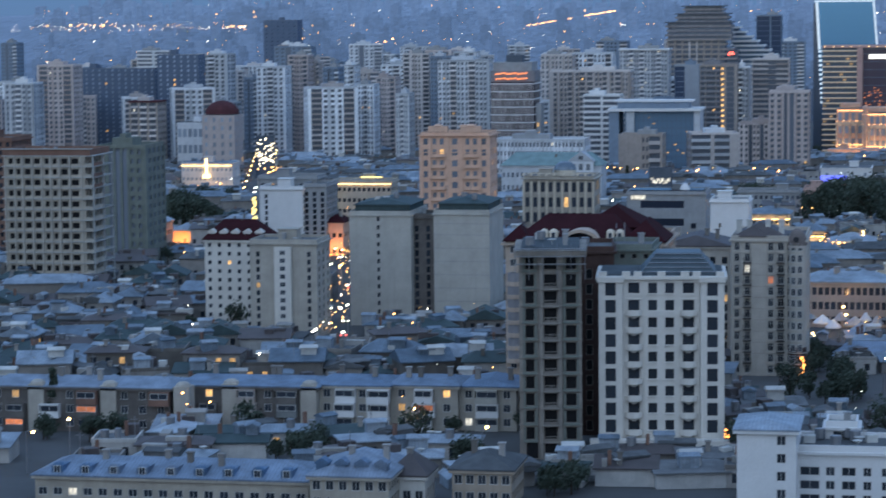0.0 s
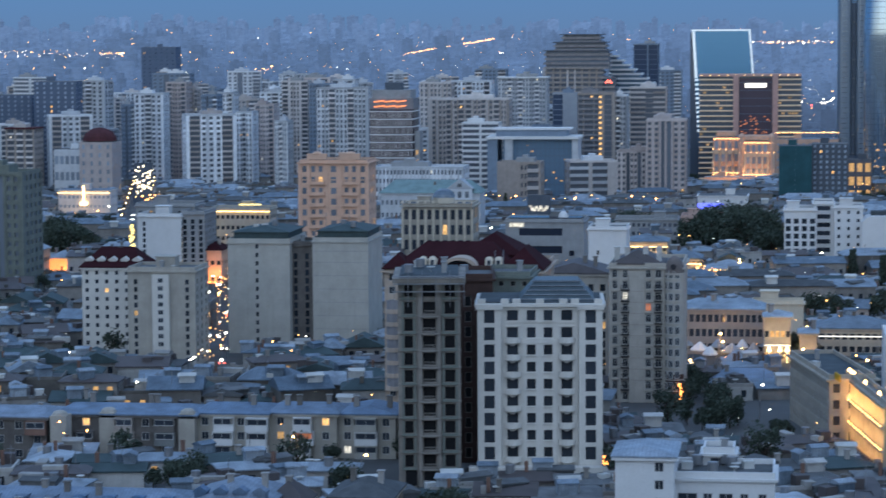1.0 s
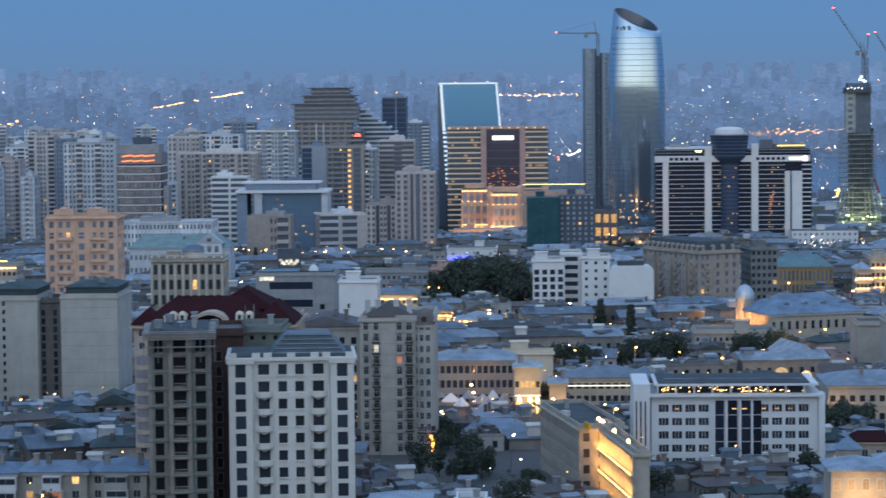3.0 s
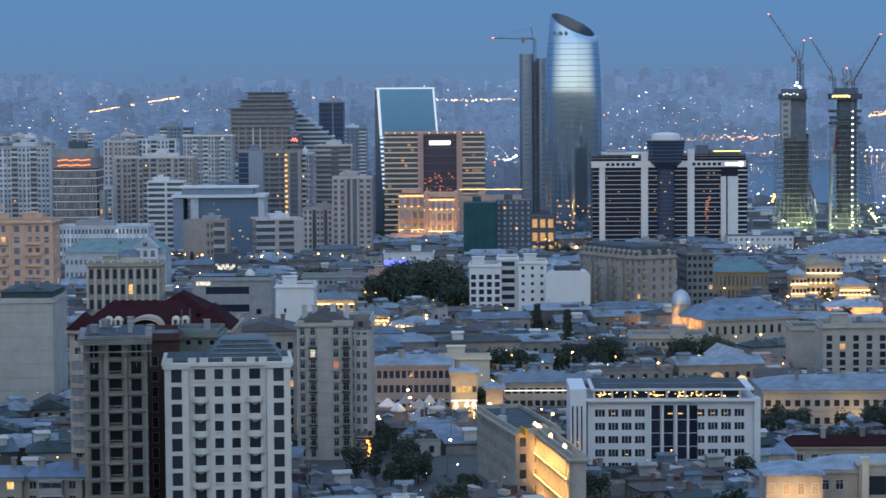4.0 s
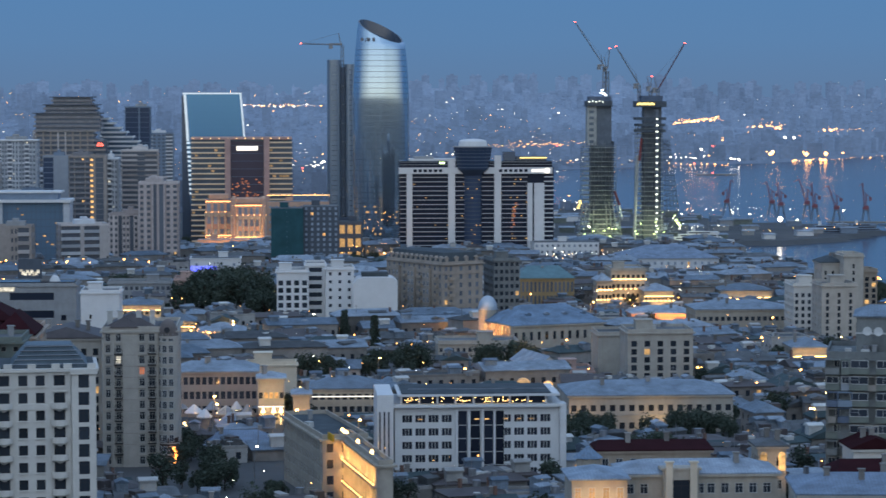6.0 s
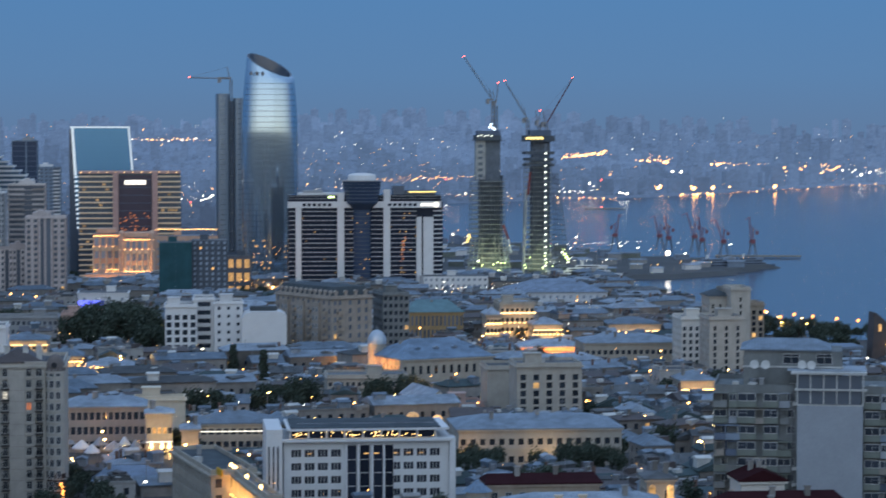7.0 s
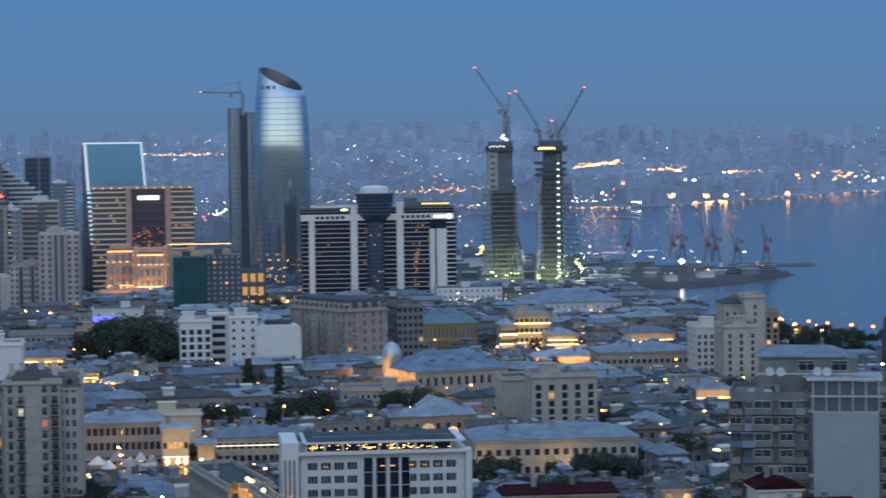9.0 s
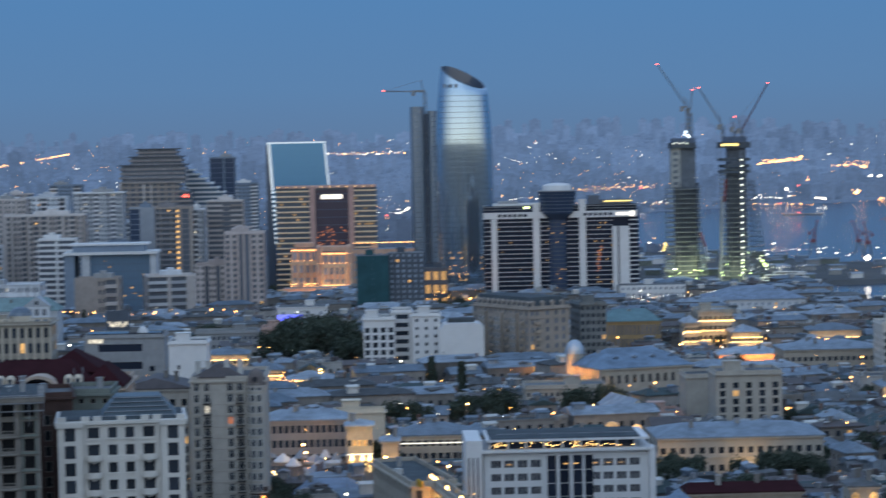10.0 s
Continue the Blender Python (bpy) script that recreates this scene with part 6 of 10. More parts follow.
lit_front("street_cafe", "small cafe front with warm lit windows", 4.7, 604.0, 26.3, 4.1, 8.1, 8, "sand", 1, 4, (), False, roof="hip", rise=1.0, strength="lampwhitestrip", category="cafe", lit=0.8)
flood(4.7, 604.0, 26.3, 4.1, 8.1, 0, 700, (1.0, 0.55, 0.16))
block("long_terrace_wall", "long low pale terrace wall over a street", -2.9, 680.0, 24.6, 13.8, 8.9, d=6, mat="sandlight", storeys=1, bays=1, ww=0.2, wh=0.3, lit=0.0, clutter=0, side_bays=0)


def glowing_dome(x, y, z, w, h):
    b = thing("glowing_dome", "small domed roof lantern glowing amber among the roofs", "dome", x, y, z)
    GAPS.append((x, y - 60, 0, w, 60))
    PLOTS.append((x, y - 3, 0, w / 2, w + 3))
    part("drum", Form().tube(0, w / 2, w * 0.46, -3, h * 0.72, 12), M["sand"], b)
    part("lit_band", Form().tube(0, w / 2, w * 0.49, h * 0.42, h * 0.7, 12), M["lampgold"], b)
    part("dome", Form().dome(0, w / 2, h * 0.72, w * 0.5, h * 0.2, 12, 4), M["warm"], b, "lit glass dome")
    part("finial", Form().tube(0, w / 2, 0.15, h * 0.9, h * 1.02, 6, 0.03), M["steel"], b)


glowing_dome(64.0, 660.0, 25.1, 3.6, 7.4)
glowing_dome(71.0, 664.0, 25.0, 2.7, 6.1)


def market_tent(x, y, z, r, canvas):
    b = thing("market_tent", "white pointed market tent lit from below", "tent", x, y, z, 0, "tents of the street market")
    part("canopy", Form().tube(0, 0, r, 2.4, 4.2, 8, 0.25).tube(0, 0, r * 1.02, 2.1, 2.4, 8), M[canvas], b)
    for sx, sy in ((-0.7, -0.7), (0.7, -0.7), (0.7, 0.7), (-0.7, 0.7)):
        part("post", Form().tube(sx * r, sy * r, 0.06, 0, 2.2, 5), M["steel"], b)
    part("lamp", Form().dome(0, 0, 1.9, 0.3, 0.2, 6, 2), M["lampstreet"], b)


for i, (tx, ty) in enumerate(((-25.1, 635.8), (-21.9, 625.0), (-17.6, 632.5), (-13.9, 621.8), (-11.5, 632.0), (-8.6, 623.9), (-6.4, 636.9), (-19.0, 614.6), (-12.0, 609.1))):
    market_tent(tx, ty, EYE - 68.6 - 0.0217 * ty, (1.6, 2.4, 1.9, 2.9, 1.5)[i % 5], ("tin", "white2", "panelgrey")[i % 3])
    PLOTS.append((tx, ty - 8, 0, 5, 12))

# ---- middle distance ----
b = block("striped_office", "pale office block with dark ribbon windows and rooftop screen", -86.6, 891.6, 20.1, 28.2, 19.0, d=20, mat="grey", storeys=3, cols=((0.45, 15.5),), bays=1, wh=2.6, sill=1.6, look_="black", lit=0.0, side_bays=0, roofmat="roofdark", seed=51)
for u in (-0.36, 0.36):
    part("round_window", Form().box(-0.9, 0.9, -0.12, -0.01, -0.9, 0.9), M["black"], b).location = (u * 27, 0, 8.0)
part("lit_attic", Form().box(-12.5, -7.5, 0.2, 1.2, 0, 1.4), M["cool"], b).location = (0, -0.6, 17.4)
part("attic", Form().box(-13, 13, 1, 12, 0, 2.0), M["black"], b).location = (0, 0, 18.6)
part("rooftop_screen", Form().box(-4.2, 4.2, 5, 6, 0, 7.0), M["darkgrey"], b, "dark rooftop screen with pale marks").location = (-2.5, 0, 21.5)
rnd = random.Random(77)
for i in range(9):
    part("screen_mark", Form().box(-0.5, 0.5, 4.9, 4.98, 0, rnd.uniform(0.5, 1.4)), M["cool"], b).location = (-5.6 + i * 0.75, 0, 22.4 + rnd.uniform(0, 2))
part("radome", Form().dome(0, 0, 0, 2.0, 3.2, 14, 5), M["white2"], b, "white rooftop dome").location = (6.2, 6, 19.5)
def classical_building(x, y, z, w, h):
    """Beige stone front with two tiers of tall windows between half columns, and a sheet dome behind."""
    b = block("classical_beige_building", "beige stone building with tall columned windows and a balustrade", x, y, z, w, h, d=20, mat="sand", storeys=4, bays=9, ww=1.5, wh=3.6, sill=0.9, lit=0.02, cornice=1.0, bands=(h * 0.48, h * 0.74), clutter=3, roofmat="rooffelt")
    for i in range(10):
        u = -w / 2 + w * i / 9
        part("half_column", Form().tube(u, -0.1, 0.42, h * 0.26, h * 0.97, 8), M["sandlight"], b)
        part("baluster_block", Form().box(u - 0.4, u + 0.4, -1.0, -0.3, h + 1.32, h + 2.1), M["sandlight"], b)
    part("balustrade", Form().box(-w / 2, w / 2, -0.9, -0.5, h + 2.11, h + 2.35), M["sandlight"], b)
    part("dome_drum", Form().tube(w * 0.02, 15, 4.2, h + 0.5, h + 2.6, 16), M["sandlight"], b)
    part("dome", Form().dome(w * 0.02, 15, h + 2.6, 4.3, 3.4, 16, 5), M["tin"], b)


classical_building(-130.7, 930.0, 19.2, 26.4, 22.6)
block("slate_low_building", "white low hall with flat roof", -61.1, 850.0, 21.0, 13.0, 18.8, d=16, mat="white2", storeys=2, bays=2, ww=0.8, lit=0.0)
block("long_pale_building", "long pale three-storey building", -35.8, 1040.0, 16.8, 16.9, 13.0, d=14, mat="pink", storeys=3, bays=9, lit=0.015)
block("long_pale_building", "long pale three-storey building", -59.7, 1060.0, 16.4, 26.3, 10.7, d=14, mat="grey", storeys=3, bays=12, lit=0.015)
b = block("blue_lit_hall", "white low hall with violet blue lit windows", -34.6, 1320.0, 10.8, 26.2, 9.2, d=20, mat="white2", storeys=2, bays=4, lit=0.0, each=False, front_gap=150.0)
for i in range(8):
    part("blue_light", Form().box(-12.8 + i * 1.7, -11.6 + i * 1.7, -0.3, -0.05, 0.5, 5.5), M["lampblue"], b)
block("teal_netted_tower", "tower wrapped in dark teal building net", 3.2, 1400.0, 9.0, 18.0, 33.7, d=18, mat="teal", storeys=12, bays=1, ww=0.3, wh=0.3, lit=0, side_bays=0, each=False)
block("dark_slab_tower", "dark grey unlit slab tower", 22.2, 1405.0, 8.9, 19.9, 34.7, d=18, mat="darkgrey", storeys=12, bays=6, lit=0.015, each=False)
block("lit_box_building", "building with a glowing yellow glass front", 40.5, 1480.0, 7.3, 14.0, 23.7, d=14, mat="darkgrey", storeys=3, bays=3, ww=3.0, wh=5.0, lit=1.0, each=False)
block("white_pavilion", "long white flat-roofed pavilion", 168.8, 1480.0, 7.3, 38.7, 10.9, d=22, mat="white2", storeys=3, bays=12, lit=0.0, each=False, front_gap=110.0)
block("shell_roofed_hall", "low hall under a wide slate blue sheet roof", 208.4, 1330.0, 10.5, 50.7, 7.5, d=44, mat="grey", storeys=2, bays=14, roof="hip", roofmat="tinblue", rise=6.0, inset=16, lit=0.15, each=False, front_gap=70.0)


def strip_tower(name, label, x, y, z, w, h, d, spec, mat, trim, glazing, storeys, lit=0.03, turn=0.0, cap="", pergola=False, category="tower", group=""):
    """A tower whose front is a row of upright strips. Letters: P pier, W windows, L loggias, D dark slot, G glass with floor lines, B balcony bands, Y lit landings;
    then the strip's share of the width and, after a colon, its bays."""
    rnd = random.Random(int(abs(x) * 3 + y))
    b = thing(name, label, category, x, y, z, turn, group)
    PLOTS.append((x, y, turn, w / 2, d))
    wall, edge, pane, glow, st = Form(), Form(), Form(), Form(), h / storeys
    items = [(q[0], float(q[1:].split(":")[0]), int((q.split(":") + ["1"])[1])) for q in spec.split()]
    total, u = sum(q[1] for q in items), -w / 2
    pane.box(-w / 2 + 0.4, w / 2 - 0.4, 0.55, d - 0.4, -3.9, h - 0.3)
    wall.box(-w / 2, w / 2, d - 0.39, d, -4, h).box(-w / 2, w / 2, 0.3, d, h - 0.29, h)
    for kind, share, bays in items:
        e = u + w * share / total
        bay = (e - u) / bays
        if kind == "P":
            wall.box(u, e, -0.25, 0.54, -4, h)
        elif kind == "D":
            pane.box(u, e, 0.2, 0.5, -4, h - 1.2)
        elif kind == "Y":
            for j in range(storeys):
                wall.box(u, e, 0.0, 0.54, (j - 0.2) * st, (j + 0.3) * st)
                glow.box(u + 0.3, e - 0.3, 0.3, 0.4, (j + 0.32) * st, (j + 0.75) * st)
        else:
            if kind == "W":
                for i in range(bays + 1):
                    a, c = max(u, u + (i - 0.24) * bay), min(e, u + (i + 0.24) * bay)
                    wall.box(a, c, -0.02, 0.53, -4, h)
            elif kind == "L":
                for i in range(1, bays):
                    wall.box(u + i * bay - 0.2, u + i * bay + 0.2, -0.1, 0.53, -4, h)
            for j in range(storeys):
                if kind == "W":
                    wall.box(u, e, 0.0, 0.54, (j - 0.2) * st, (j + 0.28) * st)
                elif kind == "L":
                    edge.box(u + 0.05, e - 0.05, -0.8, 0.5, j * st, (j + 0.36) * st)
                elif kind == "G":
                    edge.box(u, e, 0.3, 0.54, j * st, (j + 0.13) * st)
                else:
                    edge.box(u, e, -0.5, 0.5, j * st, (j + 0.42) * st)
                for i in range(bays):
                    if rnd.random() < lit * 0.6 and h > 12:
                        glow.box(u + (i + 0.34) * bay, u + (i + 0.34) * bay + min(1.1, bay * 0.4), 0.46, 0.52, (j + 0.44) * st, (j + 0.8) * st)
            if kind == "W":
                wall.box(u, e, 0.0, 0.54, h - 0.2 * st, h - 0.001)
        u = e
    n = max(2, round(d / 4.5))
    for s in (-1, 1):
        x0, x1 = sorted((s * w / 2, s * (w / 2 - 0.39)))
        for i in range(n + 1):
            c = 0.56 + (d - 1.0) * i / n
            wall.box(x0, x1, c, c + 0.9 * d / n * 0.4, -4, h - 0.3)
        for j in range(storeys):
            wall.box(x0 + 0.01, x1 - 0.01, 0.56, d - 0.4, (j - 0.2) * st, (j + 0.3) * st)
    part("wall", wall, M[mat], b)
    for form, m, nm in ((edge, trim, "balcony_front"), (pane, glazing, "glazing"), (glow, "warm" if "Y" in spec or rnd.random() < 0.4 else "cool", "lit_windows")):
        if form.v:
            part(nm, form, M[m], b, kind="stuff")
    if cap:
        part("roof_edge", Form().box(-w / 2 - 0.6, w / 2 + 0.6, -0.9, d + 0.4, h + 0.01, h + 0.9), M[cap], b)
    else:
        part("parapet", Form().loop(-w / 2, w / 2, -0.2, d, 0.4, h + 0.005, h + 1.0), M[mat], b)
    c = rnd.uniform(-0.2, 0.15) * w
    part("roof_plant", Form().box(c - w * 0.22, c + w * 0.2, d * 0.25, d * 0.75, h + 0.01, h + 3.0).box(c - w * 0.08, c + w * 0.05, d * 0.3, d * 0.6, h + 3.0, h + 4.4), M[rnd.choice((mat, trim, "grey"))], b)
    if pergola:
        for i in range(7):
            part("pergola_post", Form().box(-w * 0.2 + i * w * 0.066, -w * 0.2 + i * w * 0.066 + 0.4, 0, 0.4, h + 1.0, h + 3.6), M[mat], b)
        part("pergola_beam", Form().box(-w * 0.24, w * 0.24, -0.4, 1.2, h + 3.61, h + 4.2), M[mat], b)
    return b


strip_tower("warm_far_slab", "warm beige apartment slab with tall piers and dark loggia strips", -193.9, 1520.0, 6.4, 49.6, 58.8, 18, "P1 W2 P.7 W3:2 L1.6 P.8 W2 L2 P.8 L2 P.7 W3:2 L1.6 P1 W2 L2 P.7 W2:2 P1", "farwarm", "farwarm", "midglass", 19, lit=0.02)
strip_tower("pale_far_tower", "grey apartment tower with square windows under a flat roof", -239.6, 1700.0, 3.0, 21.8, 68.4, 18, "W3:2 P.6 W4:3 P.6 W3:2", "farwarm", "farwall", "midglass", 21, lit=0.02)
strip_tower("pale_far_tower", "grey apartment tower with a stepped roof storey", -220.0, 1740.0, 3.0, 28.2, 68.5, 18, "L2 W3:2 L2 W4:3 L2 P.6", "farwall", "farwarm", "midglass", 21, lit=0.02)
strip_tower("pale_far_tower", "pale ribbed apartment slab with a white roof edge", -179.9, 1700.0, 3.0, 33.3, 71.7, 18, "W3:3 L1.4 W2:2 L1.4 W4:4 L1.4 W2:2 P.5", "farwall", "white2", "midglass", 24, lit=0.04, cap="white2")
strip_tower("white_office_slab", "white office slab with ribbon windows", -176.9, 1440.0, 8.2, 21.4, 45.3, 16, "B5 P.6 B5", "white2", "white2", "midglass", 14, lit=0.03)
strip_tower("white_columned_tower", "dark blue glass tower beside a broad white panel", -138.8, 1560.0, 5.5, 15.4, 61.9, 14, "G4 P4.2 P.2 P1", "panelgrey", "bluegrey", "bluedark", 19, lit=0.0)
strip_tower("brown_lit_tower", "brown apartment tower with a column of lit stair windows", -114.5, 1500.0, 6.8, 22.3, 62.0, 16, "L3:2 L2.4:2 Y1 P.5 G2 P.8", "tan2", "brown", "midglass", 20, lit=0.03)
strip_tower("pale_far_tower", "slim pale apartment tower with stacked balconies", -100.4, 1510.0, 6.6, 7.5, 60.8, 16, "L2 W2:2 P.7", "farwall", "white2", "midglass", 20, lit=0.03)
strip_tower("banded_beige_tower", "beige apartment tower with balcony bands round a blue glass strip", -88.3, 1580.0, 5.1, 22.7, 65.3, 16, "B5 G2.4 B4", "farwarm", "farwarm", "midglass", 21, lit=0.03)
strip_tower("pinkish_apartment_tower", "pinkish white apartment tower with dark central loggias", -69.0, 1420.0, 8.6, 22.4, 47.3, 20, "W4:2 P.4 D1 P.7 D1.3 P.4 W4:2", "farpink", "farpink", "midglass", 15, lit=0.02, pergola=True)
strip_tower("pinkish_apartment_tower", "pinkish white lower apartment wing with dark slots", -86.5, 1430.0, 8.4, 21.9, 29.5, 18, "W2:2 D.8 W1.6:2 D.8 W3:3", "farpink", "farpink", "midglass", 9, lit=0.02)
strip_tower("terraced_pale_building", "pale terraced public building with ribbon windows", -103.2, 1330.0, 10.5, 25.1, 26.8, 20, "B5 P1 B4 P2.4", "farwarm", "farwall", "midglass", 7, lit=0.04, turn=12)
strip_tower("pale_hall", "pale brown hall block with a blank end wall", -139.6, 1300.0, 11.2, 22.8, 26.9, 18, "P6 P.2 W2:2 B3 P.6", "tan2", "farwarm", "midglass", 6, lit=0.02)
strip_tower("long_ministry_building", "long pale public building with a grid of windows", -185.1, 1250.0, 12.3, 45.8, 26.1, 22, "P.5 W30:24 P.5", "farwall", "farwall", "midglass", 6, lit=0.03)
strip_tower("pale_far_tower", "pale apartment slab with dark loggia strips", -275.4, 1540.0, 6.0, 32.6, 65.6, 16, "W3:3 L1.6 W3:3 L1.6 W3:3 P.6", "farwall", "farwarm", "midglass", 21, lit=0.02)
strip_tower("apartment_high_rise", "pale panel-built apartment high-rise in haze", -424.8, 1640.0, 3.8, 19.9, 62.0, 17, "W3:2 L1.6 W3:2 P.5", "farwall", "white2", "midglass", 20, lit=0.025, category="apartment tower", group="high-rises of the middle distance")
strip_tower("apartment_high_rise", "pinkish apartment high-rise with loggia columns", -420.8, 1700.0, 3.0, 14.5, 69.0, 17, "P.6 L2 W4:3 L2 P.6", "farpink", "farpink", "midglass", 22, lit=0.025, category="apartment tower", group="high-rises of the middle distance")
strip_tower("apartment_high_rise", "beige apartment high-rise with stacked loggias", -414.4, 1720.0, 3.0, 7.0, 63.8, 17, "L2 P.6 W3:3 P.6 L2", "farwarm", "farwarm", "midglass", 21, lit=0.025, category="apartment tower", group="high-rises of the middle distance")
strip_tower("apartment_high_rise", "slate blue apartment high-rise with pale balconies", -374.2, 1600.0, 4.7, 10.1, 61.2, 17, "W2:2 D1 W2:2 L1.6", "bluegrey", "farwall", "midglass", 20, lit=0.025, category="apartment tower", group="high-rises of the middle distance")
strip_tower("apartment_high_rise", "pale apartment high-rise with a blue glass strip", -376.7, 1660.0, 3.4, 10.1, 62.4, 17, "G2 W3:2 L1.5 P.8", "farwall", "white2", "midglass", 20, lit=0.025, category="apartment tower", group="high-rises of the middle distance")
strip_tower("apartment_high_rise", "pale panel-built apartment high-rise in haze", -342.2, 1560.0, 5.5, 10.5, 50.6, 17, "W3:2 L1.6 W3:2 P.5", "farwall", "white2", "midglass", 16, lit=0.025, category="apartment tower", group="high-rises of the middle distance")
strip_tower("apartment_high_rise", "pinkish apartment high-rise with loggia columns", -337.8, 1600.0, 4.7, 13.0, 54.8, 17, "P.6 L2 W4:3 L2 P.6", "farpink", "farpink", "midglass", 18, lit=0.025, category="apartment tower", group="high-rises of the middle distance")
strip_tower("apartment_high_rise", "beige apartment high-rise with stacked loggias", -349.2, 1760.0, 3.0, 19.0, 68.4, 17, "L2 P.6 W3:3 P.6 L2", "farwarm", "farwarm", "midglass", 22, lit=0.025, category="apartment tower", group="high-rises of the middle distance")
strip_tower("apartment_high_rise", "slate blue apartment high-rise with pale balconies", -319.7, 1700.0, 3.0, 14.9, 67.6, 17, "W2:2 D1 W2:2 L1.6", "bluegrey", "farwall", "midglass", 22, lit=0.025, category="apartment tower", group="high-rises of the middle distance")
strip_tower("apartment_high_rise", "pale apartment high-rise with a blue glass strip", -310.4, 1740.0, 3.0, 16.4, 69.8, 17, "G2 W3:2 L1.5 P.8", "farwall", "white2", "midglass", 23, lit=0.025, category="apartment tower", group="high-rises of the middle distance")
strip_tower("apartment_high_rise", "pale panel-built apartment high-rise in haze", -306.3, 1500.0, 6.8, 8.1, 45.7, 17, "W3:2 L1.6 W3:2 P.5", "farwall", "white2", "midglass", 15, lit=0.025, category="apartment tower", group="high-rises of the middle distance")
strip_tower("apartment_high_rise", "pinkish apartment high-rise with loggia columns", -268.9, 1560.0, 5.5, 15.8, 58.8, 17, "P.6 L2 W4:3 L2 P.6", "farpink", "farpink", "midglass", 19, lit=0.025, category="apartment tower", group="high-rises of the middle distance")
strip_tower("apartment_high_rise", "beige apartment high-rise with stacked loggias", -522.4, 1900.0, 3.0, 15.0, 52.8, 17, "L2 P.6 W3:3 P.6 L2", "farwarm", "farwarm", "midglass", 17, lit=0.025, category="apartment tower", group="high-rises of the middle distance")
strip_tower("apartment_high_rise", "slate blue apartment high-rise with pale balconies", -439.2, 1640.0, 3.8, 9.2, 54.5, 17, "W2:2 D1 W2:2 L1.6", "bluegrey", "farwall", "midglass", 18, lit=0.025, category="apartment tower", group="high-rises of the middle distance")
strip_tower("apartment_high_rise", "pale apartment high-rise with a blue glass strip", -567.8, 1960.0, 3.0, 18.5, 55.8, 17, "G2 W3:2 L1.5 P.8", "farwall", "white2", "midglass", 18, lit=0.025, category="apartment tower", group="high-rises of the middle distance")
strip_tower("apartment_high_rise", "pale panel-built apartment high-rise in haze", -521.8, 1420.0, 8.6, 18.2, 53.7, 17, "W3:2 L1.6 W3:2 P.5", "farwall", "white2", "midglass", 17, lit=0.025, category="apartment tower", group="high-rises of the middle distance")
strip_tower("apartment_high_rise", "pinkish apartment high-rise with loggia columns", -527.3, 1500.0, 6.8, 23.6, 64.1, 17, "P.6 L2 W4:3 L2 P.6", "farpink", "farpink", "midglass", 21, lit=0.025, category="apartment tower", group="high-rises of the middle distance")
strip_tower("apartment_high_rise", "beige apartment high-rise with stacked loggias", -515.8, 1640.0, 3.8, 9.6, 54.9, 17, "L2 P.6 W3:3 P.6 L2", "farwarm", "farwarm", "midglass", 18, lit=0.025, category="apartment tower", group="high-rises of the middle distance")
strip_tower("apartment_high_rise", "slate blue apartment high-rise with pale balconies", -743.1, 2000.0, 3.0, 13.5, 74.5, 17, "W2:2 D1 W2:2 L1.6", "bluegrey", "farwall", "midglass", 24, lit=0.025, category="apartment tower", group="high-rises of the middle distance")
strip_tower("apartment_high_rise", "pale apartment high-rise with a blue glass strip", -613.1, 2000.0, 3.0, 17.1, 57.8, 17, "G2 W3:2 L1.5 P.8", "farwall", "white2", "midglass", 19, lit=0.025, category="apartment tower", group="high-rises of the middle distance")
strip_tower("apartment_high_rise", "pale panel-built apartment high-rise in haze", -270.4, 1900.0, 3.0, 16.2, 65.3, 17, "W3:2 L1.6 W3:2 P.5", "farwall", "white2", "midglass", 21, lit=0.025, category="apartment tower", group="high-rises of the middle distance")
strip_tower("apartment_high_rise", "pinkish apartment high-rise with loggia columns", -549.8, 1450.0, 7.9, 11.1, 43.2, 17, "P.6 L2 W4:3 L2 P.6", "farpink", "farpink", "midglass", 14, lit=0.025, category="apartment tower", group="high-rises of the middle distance")


